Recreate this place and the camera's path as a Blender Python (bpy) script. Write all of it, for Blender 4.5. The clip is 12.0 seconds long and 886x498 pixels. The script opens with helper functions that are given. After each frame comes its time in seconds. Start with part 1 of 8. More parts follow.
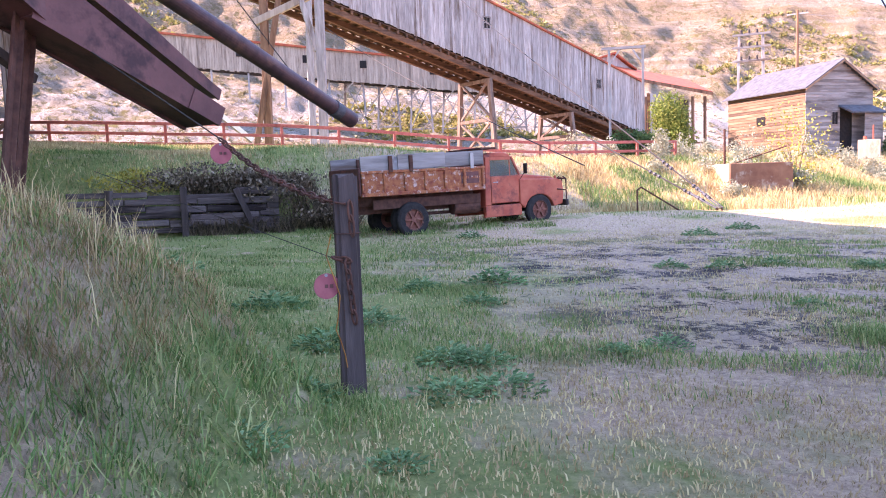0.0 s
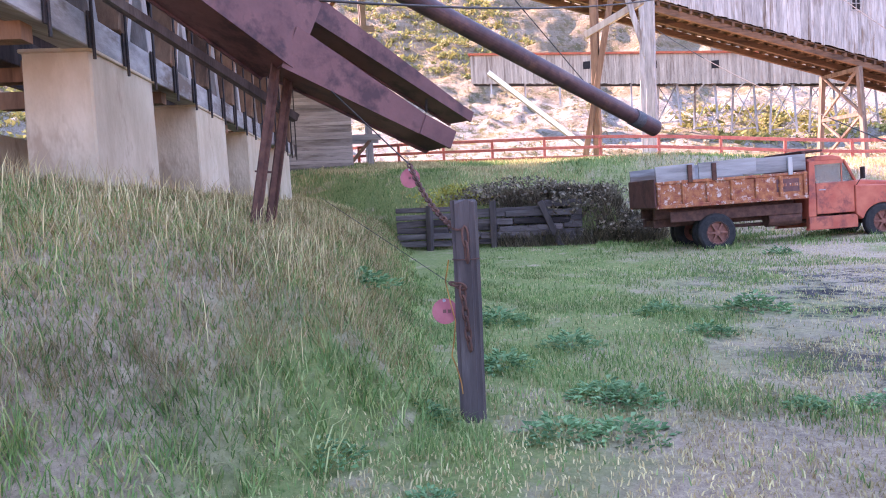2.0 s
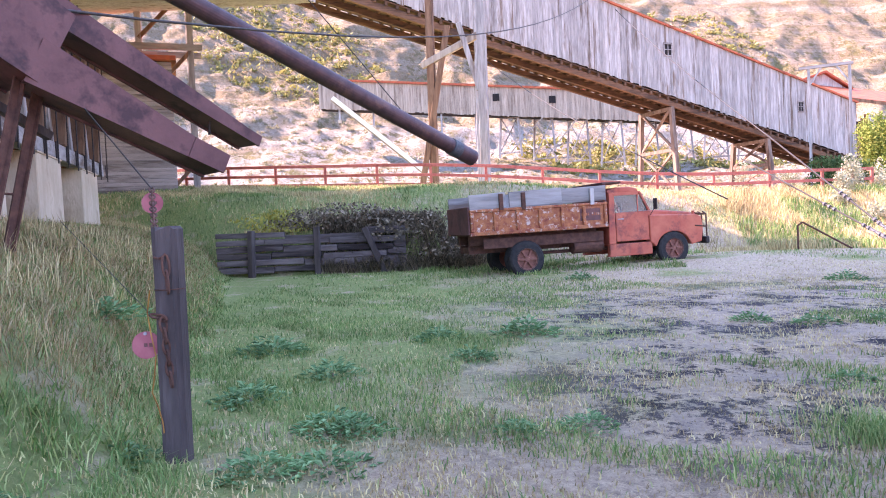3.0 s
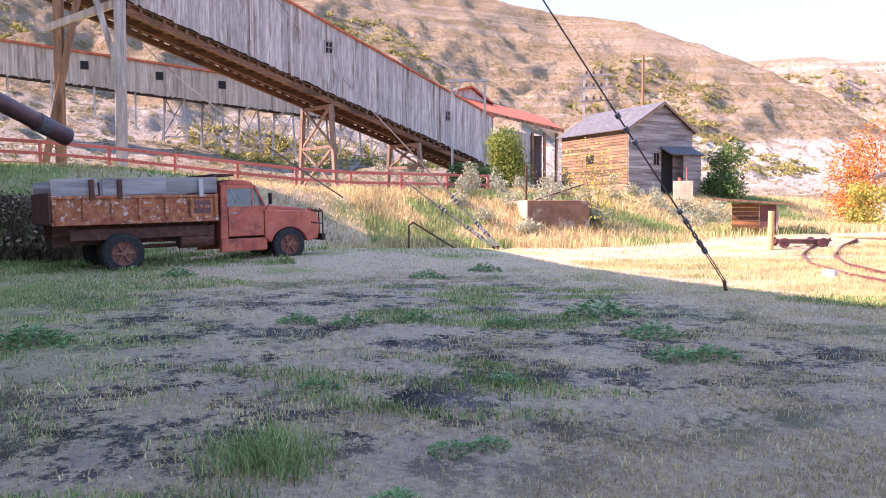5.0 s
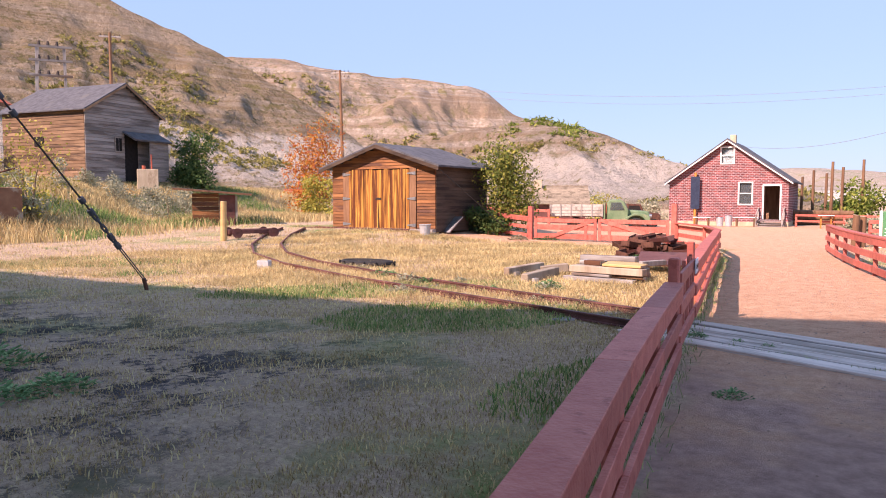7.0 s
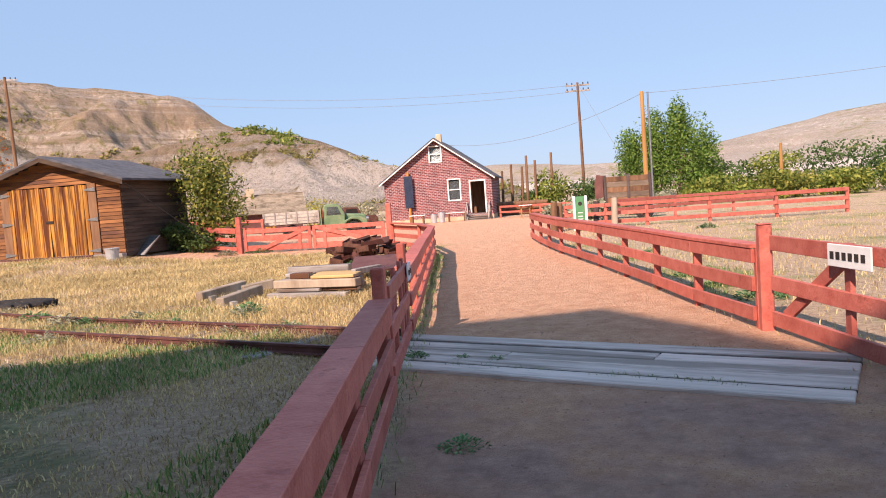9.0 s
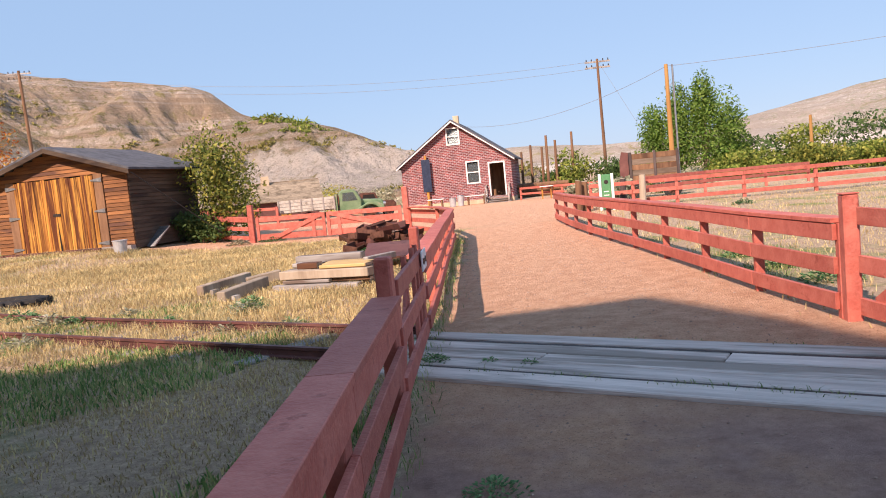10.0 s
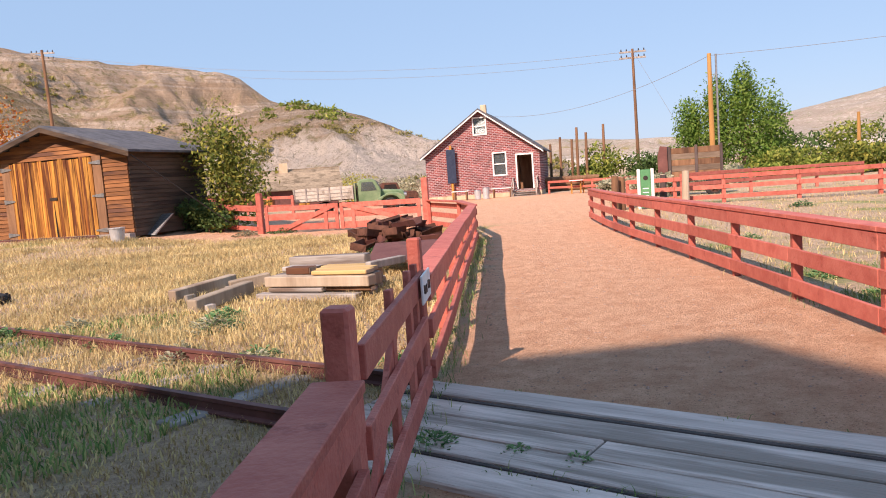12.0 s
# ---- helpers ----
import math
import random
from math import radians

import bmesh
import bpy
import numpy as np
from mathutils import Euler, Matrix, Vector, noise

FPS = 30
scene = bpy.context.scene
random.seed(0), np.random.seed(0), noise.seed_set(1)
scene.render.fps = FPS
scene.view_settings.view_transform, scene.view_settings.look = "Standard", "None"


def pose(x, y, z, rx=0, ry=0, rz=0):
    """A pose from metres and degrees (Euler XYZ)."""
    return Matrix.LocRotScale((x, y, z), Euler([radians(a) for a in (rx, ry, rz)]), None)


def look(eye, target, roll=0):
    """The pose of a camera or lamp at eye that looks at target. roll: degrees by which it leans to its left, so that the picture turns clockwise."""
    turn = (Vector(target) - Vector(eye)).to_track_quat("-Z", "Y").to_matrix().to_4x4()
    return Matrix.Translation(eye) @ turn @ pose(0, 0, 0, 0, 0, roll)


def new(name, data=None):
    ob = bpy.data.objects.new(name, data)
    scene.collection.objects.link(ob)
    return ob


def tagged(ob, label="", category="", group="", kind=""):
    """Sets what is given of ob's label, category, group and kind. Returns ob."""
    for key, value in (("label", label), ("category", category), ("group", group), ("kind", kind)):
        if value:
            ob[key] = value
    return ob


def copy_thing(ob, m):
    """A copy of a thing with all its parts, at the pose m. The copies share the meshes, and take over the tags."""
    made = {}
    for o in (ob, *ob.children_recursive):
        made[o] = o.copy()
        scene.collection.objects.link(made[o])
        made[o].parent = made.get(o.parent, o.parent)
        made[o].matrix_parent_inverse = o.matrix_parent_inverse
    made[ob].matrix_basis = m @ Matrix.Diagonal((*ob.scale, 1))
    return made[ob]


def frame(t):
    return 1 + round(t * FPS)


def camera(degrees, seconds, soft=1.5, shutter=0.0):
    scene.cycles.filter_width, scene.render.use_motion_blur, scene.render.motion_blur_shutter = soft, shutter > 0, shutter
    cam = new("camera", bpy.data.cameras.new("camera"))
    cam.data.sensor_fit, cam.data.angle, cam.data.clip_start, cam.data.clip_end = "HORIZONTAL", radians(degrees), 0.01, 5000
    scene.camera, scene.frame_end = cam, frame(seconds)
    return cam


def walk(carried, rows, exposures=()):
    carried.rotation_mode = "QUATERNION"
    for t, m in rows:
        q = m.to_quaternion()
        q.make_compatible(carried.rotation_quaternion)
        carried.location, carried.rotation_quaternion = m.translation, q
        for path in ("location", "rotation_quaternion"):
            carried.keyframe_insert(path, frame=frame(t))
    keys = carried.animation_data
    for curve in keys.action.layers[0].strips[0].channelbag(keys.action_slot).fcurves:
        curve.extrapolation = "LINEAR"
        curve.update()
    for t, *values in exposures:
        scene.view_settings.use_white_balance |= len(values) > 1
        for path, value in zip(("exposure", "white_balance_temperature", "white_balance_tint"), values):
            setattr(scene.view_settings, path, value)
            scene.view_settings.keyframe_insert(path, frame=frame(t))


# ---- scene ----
cam = camera(62.1, 12.0, 1.0)
PATH = [
    (0, (2.99, -11.546, 1.555), (1.055, -11.075, 1.379), -2.0),
    (0.5, (2.951, -11.146, 1.582), (0.957, -11.105, 1.429), -3.0),
    (1, (2.875, -10.737, 1.576), (0.886, -10.892, 1.435), -3.0),
    (1.5, (2.87, -10.288, 1.58), (0.901, -10.62, 1.454), -3.1),
    (2, (2.838, -9.856, 1.602), (0.896, -10.321, 1.49), -3.0),
    (2.5, (2.648, -9.371, 1.574), (0.672, -9.669, 1.492), -2.7),
    (2.7, (2.612, -9.163, 1.567), (0.624, -9.371, 1.497), -2.7),
    (4.3, (2.529, -7.54, 1.601), (0.572, -7.131, 1.523), -1.1),
    (4.5, (2.485, -7.341, 1.618), (0.541, -6.875, 1.536), -1.0),
    (5, (2.284, -6.854, 1.595), (0.435, -6.097, 1.49), -0.3),
    (5.5, (2.129, -6.371, 1.614), (0.392, -5.384, 1.524), -0.2),
    (6, (2.026, -5.853, 1.6), (0.462, -4.609, 1.526), -0.1),
    (6.5, (1.915, -5.353, 1.61), (0.666, -3.793, 1.523), 0.4),
    (7, (1.859, -4.844, 1.562), (0.877, -3.107, 1.428), 0.0),
    (7.5, (1.789, -4.32, 1.522), (1.127, -2.443, 1.334), -0.2),
    (7.7, (1.783, -4.099, 1.521), (1.257, -2.18, 1.32), -0.5),
    (9.3, (1.575, -2.641, 1.456), (1.287, -0.667, 1.321), -4.2),
    (9.5, (1.552, -2.417, 1.425), (1.249, -0.445, 1.285), -4.7),
    (10, (1.454, -1.866, 1.405), (1.106, 0.096, 1.228), -5.6),
    (10.5, (1.383, -1.379, 1.437), (1.015, 0.576, 1.223), -5.7),
    (11, (1.369, -0.872, 1.415), (0.993, 1.078, 1.178), -5.1),
    (11.5, (1.283, -0.434, 1.428), (0.903, 1.519, 1.223), -4.4),
    (12, (1.209, 0.055, 1.418), (0.795, 2.002, 1.222), -4.2),
]
walk(cam, [(t, look(eye, target, roll)) for t, eye, target, roll in PATH],
     [(0, 2.64, 6850, 52), (0.6, 2.86, 6850, 52), (2.5, 3.0, 6850, 51), (4.5, 2.4, 6950, 46), (5.5, 1.92, 7000, 44), (6.5, 1.34, 7250, 43), (7.0, 1.18, 7350, 41), (7.5, 1.1, 7450, 38), (9.5, 0.92, 7450, 30), (12, 0.94, 7550, 30)])


# == world ==
# ---- world, sun, exposure ----
SUN_H = Vector((0.37, 0.93)).normalized()
SUN_EL = radians(38)
light_dir = Vector((SUN_H.x * math.cos(SUN_EL), SUN_H.y * math.cos(SUN_EL), -math.sin(SUN_EL)))
world = bpy.data.worlds.new("sky")
scene.world = world
world.use_nodes = True
wn = world.node_tree
sky = wn.nodes.new("ShaderNodeTexSky")
sky.sky_type = "NISHITA"
sky.sun_disc = False
sky.sun_elevation = SUN_EL
sky.sun_rotation = math.atan2(-SUN_H.x, -SUN_H.y)
sky.air_density = 1.0
sky.dust_density = 0.4
sky.ozone_density = 2.5
wn.nodes["Background"].inputs["Strength"].default_value = 0.125
# thin even haze over the whole sky
haze = wn.nodes.new("ShaderNodeMixRGB")
haze.inputs[0].default_value = 0.86
haze.inputs[2].default_value = (1.24, 2.44, 3.8, 1)
wn.links.new(sky.outputs[0], haze.inputs[1])
wn.links.new(haze.outputs[0], wn.nodes["Background"].inputs["Color"])
sun_data = bpy.data.lights.new("sun", "SUN")
sun_data.energy = 3.5
sun_data.angle = radians(0.5)
sun_data.color = (1.0, 0.92, 0.78)
sun = new("sun", sun_data)
sun.matrix_world = look((0, 0, 60), Vector((0, 0, 60)) + light_dir)

# ---- materials ----
def mat(name, c1, c2, scale=4.0, rough=0.8, metal=0.0, bump=0.3, fine=40.0, stretch=(1, 1, 1), c3=None, c3_scale=1.2, c3_amount=0.5, bump_dist=0.01, coord="Object", rnd=0.0, spec=0.3):
    """Two tones mixed by noise, an optional third tone in larger patches, fine relief."""
    m = bpy.data.materials.new(name)
    m.use_nodes = True
    nt = m.node_tree
    N, L = nt.nodes, nt.links
    b = N["Principled BSDF"]
    b.inputs["Roughness"].default_value = rough
    b.inputs["Metallic"].default_value = metal
    b.inputs["Specular IOR Level"].default_value = spec
    tc = N.new("ShaderNodeTexCoord")
    mp = N.new("ShaderNodeMapping")
    mp.inputs["Scale"].default_value = stretch
    L.new(tc.outputs[coord], mp.inputs["Vector"])
    vec = mp.outputs[0]
    if rnd:
        oi = N.new("ShaderNodeObjectInfo")
        ad = N.new("ShaderNodeVectorMath")
        ad.operation = "ADD"
        ml = N.new("ShaderNodeMath")
        ml.operation = "MULTIPLY"
        ml.inputs[1].default_value = 37.0
        L.new(oi.outputs["Random"], ml.inputs[0])
        L.new(vec, ad.inputs[0])
        L.new(ml.outputs[0], ad.inputs[1])
        vec = ad.outputs[0]
    n1 = N.new("ShaderNodeTexNoise")
    n1.inputs["Scale"].default_value = scale
    n1.inputs["Detail"].default_value = 6
    n1.inputs["Roughness"].default_value = 0.65
    L.new(vec, n1.inputs["Vector"])
    r1 = N.new("ShaderNodeValToRGB")
    r1.color_ramp.elements[0].position, r1.color_ramp.elements[1].position = 0.35, 0.65
    r1.color_ramp.elements[0].color, r1.color_ramp.elements[1].color = (*c1, 1), (*c2, 1)
    L.new(n1.outputs[0], r1.inputs[0])
    col = r1.outputs[0]
    if c3:
        n3 = N.new("ShaderNodeTexNoise")
        n3.inputs["Scale"].default_value = c3_scale
        n3.inputs["Detail"].default_value = 5
        n3.inputs["Roughness"].default_value = 0.7
        L.new(vec, n3.inputs["Vector"])
        r3 = N.new("ShaderNodeValToRGB")
        r3.color_ramp.elements[0].position, r3.color_ramp.elements[1].position = 0.62 - c3_amount * 0.3, 0.72 - c3_amount * 0.3
        L.new(n3.outputs[0], r3.inputs[0])
        mx = N.new("ShaderNodeMixRGB")
        L.new(r3.outputs[0], mx.inputs[0])
        L.new(col, mx.inputs[1])
        mx.inputs[2].default_value = (*c3, 1)
        col = mx.outputs[0]
    if rnd:
        hs = N.new("ShaderNodeHueSaturation")
        mr = N.new("ShaderNodeMapRange")
        mr.inputs[3].default_value, mr.inputs[4].default_value = 1 - rnd, 1 + rnd
        L.new(oi.outputs["Random"], mr.inputs[0])
        L.new(mr.outputs[0], hs.inputs["Value"])
        L.new(col, hs.inputs["Color"])
        col = hs.outputs[0]
    L.new(col, b.inputs["Base Color"])
    if bump:
        n2 = N.new("ShaderNodeTexNoise")
        n2.inputs["Scale"].default_value = fine
        n2.inputs["Detail"].default_value = 4
        L.new(vec, n2.inputs["Vector"])
        bp = N.new("ShaderNodeBump")
        bp.inputs["Strength"].default_value = bump
        bp.inputs["Distance"].default_value = bump_dist
        L.new(n2.outputs[0], bp.inputs["Height"])
        L.new(bp.outputs[0], b.inputs["Normal"])
    return m


M_REDFENCE = mat("barn_red_paint", (0.43, 0.10, 0.075), (0.55, 0.165, 0.125), 6, 0.6, fine=45, bump=0.6, stretch=(1, 1, 1), c3=(0.34, 0.075, 0.055), c3_scale=7, c3_amount=0.12, rnd=0.14)
M_CONC = mat("old_concrete", (0.50, 0.38, 0.26), (0.64, 0.51, 0.37), 2.0, 0.9, bump=0.7, fine=18, stretch=(1, 1, 0.45), c3=(0.43, 0.31, 0.21), c3_scale=1.2, c3_amount=0.25, bump_dist=0.02)
M_GREYWOOD = mat("grey_weathered_wood", (0.25, 0.22, 0.205), (0.46, 0.42, 0.39), 6, 0.85, fine=60, bump=0.6, stretch=(1, 1, 0.12), c3=(0.16, 0.11, 0.08), c3_amount=0.25, rnd=0.22)
M_GREYWOOD_X = mat("grey_weathered_beam", (0.20, 0.18, 0.17), (0.36, 0.33, 0.31), 5, 0.85, fine=60, bump=0.6, stretch=(0.12, 1, 1), c3=(0.14, 0.10, 0.08), c3_amount=0.3, rnd=0.2)
M_TANWOOD = mat("sunbleached_board", (0.30, 0.23, 0.17), (0.44, 0.36, 0.28), 4, 0.85, fine=50, bump=0.5, stretch=(1, 1, 0.12), c3=(0.22, 0.16, 0.12), c3_amount=0.3, rnd=0.2)
M_DARKWOOD = mat("creosoted_timber", (0.055, 0.04, 0.038), (0.115, 0.085, 0.08), 6, 0.8, fine=60, bump=0.7, stretch=(1, 1, 0.15), c3=(0.17, 0.14, 0.13), c3_amount=0.3, rnd=0.15)
M_BROWNWOOD = mat("brown_stained_timber", (0.16, 0.08, 0.045), (0.28, 0.15, 0.085), 5, 0.8, fine=60, bump=0.5, stretch=(1, 1, 0.15), c3=(0.10, 0.05, 0.03), c3_amount=0.3, rnd=0.2)
M_TRESTLE = mat("weathered_trestle_timber", (0.15, 0.095, 0.07), (0.27, 0.185, 0.14), 5, 0.85, fine=60, bump=0.5, stretch=(1, 1, 0.15), c3=(0.09, 0.055, 0.04), c3_amount=0.3, rnd=0.2)
M_UNDER = mat("dark_brown_timber", (0.085, 0.042, 0.024), (0.17, 0.085, 0.048), 5, 0.85, fine=60, bump=0.5, stretch=(0.15, 1, 1), c3=(0.055, 0.03, 0.02), c3_amount=0.35, rnd=0.25)
M_SIDING = mat("brown_log_siding", (0.13, 0.05, 0.022), (0.33, 0.14, 0.055), 3, 0.8, fine=60, bump=0.5, stretch=(0.15, 0.15, 1), c3=(0.10, 0.045, 0.03), c3_amount=0.4, rnd=0.25)
M_SIDINGDARK = mat("grey_brown_siding", (0.13, 0.095, 0.07), (0.24, 0.18, 0.14), 3, 0.85, fine=60, bump=0.5, stretch=(0.15, 0.15, 1), c3=(0.09, 0.06, 0.045), c3_amount=0.35, rnd=0.2)
M_DOORWOOD = mat("varnished_orange_board", (0.22, 0.065, 0.015), (0.74, 0.36, 0.075), 6.0, 0.6, fine=60, bump=0.4, stretch=(1, 1, 0.05), c3=(0.10, 0.028, 0.01), c3_scale=3.5, c3_amount=0.5, rnd=0.3)
M_CHUTE = mat("plum_brown_rusted_plate", (0.11, 0.047, 0.046), (0.17, 0.074, 0.068), 1.8, 0.55, 0.2, bump=0.25, fine=22, c3=(0.06, 0.028, 0.03), c3_amount=0.4)
M_RUST = mat("rusty_steel", (0.13, 0.05, 0.045), (0.20, 0.085, 0.075), 2.5, 0.62, 0.15, bump=0.2, fine=30, c3=(0.09, 0.04, 0.038), c3_amount=0.4)
M_PIPE = mat("dark_steel_pipe", (0.06, 0.035, 0.04), (0.11, 0.06, 0.065), 2.5, 0.5, 0.3, bump=0.2, c3=(0.15, 0.08, 0.07), c3_amount=0.3)
M_POLE = mat("orange_treated_pole", (0.36, 0.18, 0.06), (0.50, 0.28, 0.10), 3, 0.75, fine=40, bump=0.4, stretch=(1, 1, 0.1))
M_NEWWOOD = mat("yellow_fresh_lumber", (0.52, 0.33, 0.13), (0.66, 0.46, 0.22), 3, 0.7, fine=50, bump=0.3, stretch=(0.12, 1, 1), rnd=0.15)
M_STEEL = mat("galvanised_steel", (0.25, 0.26, 0.28), (0.40, 0.41, 0.43), 10, 0.45, 0.8, bump=0.1)
M_WIRE = mat("weathered_aluminium_wire", (0.20, 0.20, 0.21), (0.30, 0.30, 0.31), 10, 0.6, 0.3, bump=0)
M_GALV = mat("dull_galvanised_iron", (0.055, 0.06, 0.07), (0.11, 0.11, 0.12), 12, 0.65, 0.2, bump=0.2)
M_BLACKSTEEL = mat("black_steel", (0.03, 0.028, 0.028), (0.07, 0.05, 0.045), 10, 0.6, 0.4, bump=0.2)
M_CABLE = mat("dark_cable", (0.04, 0.035, 0.035), (0.08, 0.07, 0.065), 20, 0.6, 0.5, bump=0)
M_CABINBROWN = mat("brown_lapped_siding", (0.17, 0.095, 0.055), (0.33, 0.205, 0.125), 3, 0.85, fine=60, bump=0.5, stretch=(0.15, 0.15, 1), c3=(0.11, 0.065, 0.045), c3_amount=0.35, rnd=0.25)
# shade on the shed's side walls is put into this darker siding colour
M_SHEDSIDE = mat("shaded_weathered_siding", (0.055, 0.035, 0.024), (0.12, 0.08, 0.058), 3, 0.85, fine=60, bump=0.5, stretch=(0.15, 0.15, 1), c3=(0.04, 0.025, 0.02), c3_amount=0.35, rnd=0.2)
M_CABINGREY = mat("silvered_plank_siding", (0.22, 0.185, 0.165), (0.38, 0.33, 0.30), 3, 0.85, fine=60, bump=0.5, stretch=(0.15, 0.15, 1), c3=(0.14, 0.11, 0.095), c3_amount=0.3, rnd=0.2)
M_ROOFGREY = mat("grey_roofing_felt", (0.07, 0.07, 0.08), (0.13, 0.13, 0.145), 3, 0.9, bump=0.4, c3=(0.13, 0.125, 0.125), c3_amount=0.2)
M_ROOFRED = mat("rusted_red_roof", (0.36, 0.07, 0.035), (0.52, 0.13, 0.055), 1.5, 0.7, bump=0.3, c3=(0.25, 0.07, 0.04), c3_amount=0.3)
M_WHITE = mat("white_paint", (0.70, 0.68, 0.66), (0.80, 0.79, 0.77), 5, 0.6, bump=0.15)
M_BLACKHOLE = mat("dark_interior", (0.012, 0.01, 0.01), (0.025, 0.02, 0.018), 5, 0.9, bump=0)
M_RUBBER = mat("tyre_rubber", (0.018, 0.017, 0.018), (0.04, 0.037, 0.036), 8, 0.85, bump=0.3)
M_TRUCKRED = mat("faded_red_truck_paint", (0.46, 0.085, 0.05), (0.58, 0.15, 0.085), 2.2, 0.5, bump=0.15, c3=(0.26, 0.065, 0.05), c3_scale=1.3, c3_amount=0.32, spec=0.35)
M_RIM = mat("rusty_red_wheel", (0.20, 0.07, 0.05), (0.33, 0.13, 0.09), 8, 0.7, 0.1, bump=0.4)
M_BEDRUST = mat("rust_flaked_bed_steel", (0.24, 0.055, 0.035), (0.50, 0.18, 0.07), 6, 0.7, 0.1, bump=0.5, c3=(0.58, 0.43, 0.36), c3_scale=7, c3_amount=0.24)
M_RUSTDARK = mat("dark_rust", (0.07, 0.03, 0.022), (0.15, 0.065, 0.045), 6, 0.8, 0.1, bump=0.4)
M_GLASS = bpy.data.materials.new("window_glass")
M_GLASS.use_nodes = True
M_GLASS.node_tree.nodes["Principled BSDF"].inputs["Base Color"].default_value = (0.45, 0.52, 0.56, 1)
M_GLASS.node_tree.nodes["Principled BSDF"].inputs["Roughness"].default_value = 0.05
M_GLASS.node_tree.nodes["Principled BSDF"].inputs["Transmission Weight"].default_value = 0.9


# ---- mesh helpers ----
def obj(name, bm, material, parent=None, label="", smooth=False):
    me = bpy.data.meshes.new(name)
    bm.normal_update()
    bm.to_mesh(me)
    bm.free()
    if smooth:
        for p in me.polygons:
            p.use_smooth = True
    me.materials.append(material)
    ob = new(name, me)
    if parent:
        ob.parent = parent
    if label:
        ob["label"] = label
    return ob


part = obj


def thing(name, m, label, category, group="", kind=""):
    ob = new(name)
    ob.matrix_world = m
    return tagged(ob, label, category, group, kind)


def box(bm, x0, x1, y0, y1, z0, z1, bev=0.0, m=None):
    r = bmesh.ops.create_cube(bm, size=1.0)
    vs = r["verts"]
    for v in vs:
        v.co = Vector(((x0 + x1) / 2 + v.co.x * (x1 - x0), (y0 + y1) / 2 + v.co.y * (y1 - y0), (z0 + z1) / 2 + v.co.z * (z1 - z0)))
    if bev:
        es = list({e for v in vs for e in v.link_edges})
        rr = bmesh.ops.bevel(bm, geom=es, offset=bev, segments=1, affect="EDGES", profile=0.5)
        vs = list({v for f in rr["faces"] for v in f.verts} | {v for v in vs if v.is_valid})
    if m is not None:
        bmesh.ops.transform(bm, matrix=m, verts=vs)
    return vs


def B(*a, **k):
    bm = bmesh.new()
    box(bm, *a, **k)
    return bm


def beam_matrix(a, b):
    """z axis from a to b, origin at a."""
    a, b = Vector(a), Vector(b)
    d = (b - a)
    q = d.to_track_quat("Z", "Y")
    return Matrix.Translation(a) @ q.to_matrix().to_4x4(), d.length


def beam(bm, a, b, w, d=None, bev=0.0):
    m, l = beam_matrix(a, b)
    d = d or w
    return box(bm, -w / 2, w / 2, -d / 2, d / 2, 0, l, bev, m)


def BM(a, b, w, d=None, bev=0.0):
    bm = bmesh.new()
    beam(bm, a, b, w, d, bev)
    return bm


def tube(bm, a, b, r, r2=None, n=12, caps=True):
    m, l = beam_matrix(a, b)
    rr = bmesh.ops.create_cone(bm, cap_ends=caps, segments=n, radius1=r, radius2=r if r2 is None else r2, depth=l)
    bmesh.ops.transform(bm, matrix=m @ Matrix.Translation((0, 0, l / 2)), verts=rr["verts"])
    return rr["verts"]


def T(a, b, r, r2=None, n=12, caps=True):
    bm = bmesh.new()
    tube(bm, a, b, r, r2, n, caps)
    return bm


def prism(bm, pts, y0, y1, axis="y"):
    """Extrudes an outline of (u, v) between two values of the axis."""
    def co(u, v, w):
        return (u, w, v) if axis == "y" else ((w, u, v) if axis == "x" else (u, v, w))
    a = [bm.verts.new(co(u, v, y0)) for u, v in pts]
    b = [bm.verts.new(co(u, v, y1)) for u, v in pts]
    bm.faces.new(a)
    bm.faces.new(list(reversed(b)))
    for i in range(len(pts)):
        j = (i + 1) % len(pts)
        bm.faces.new((a[j], a[i], b[i], b[j]))
    bmesh.ops.recalc_face_normals(bm, faces=bm.faces)
    return a + b


def P(pts, y0, y1, axis="y", bev=0.0):
    bm = bmesh.new()
    prism(bm, pts, y0, y1, axis)
    if bev:
        bmesh.ops.bevel(bm, geom=list(bm.edges), offset=bev, segments=2, affect="EDGES", profile=0.5)
    return bm


def mesh_from(name, verts, faces, material, smooth=True):
    me = bpy.data.meshes.new(name)
    me.from_pydata(verts, [], faces)
    me.update()
    if smooth:
        for p in me.polygons:
            p.use_smooth = True
    me.materials.append(material)
    return new(name, me)


def sst(a, b, t):
    t = min(1.0, max(0.0, (t - a) / (b - a)))
    return t * t * (3 - 2 * t)


def lerp_table(tab, x):
    if x <= tab[0][0]:
        return tab[0][1]
    for (a, u), (b, v) in zip(tab, tab[1:]):
        if x <= b:
            return u + (v - u) * (x - a) / (b - a)
    return tab[-1][1]


# ---- the lie of the land ----
def crest(y):
    return 3.9 - 0.45 * sst(-26, -12, y) - 1.25 * sst(-14, 3, y)


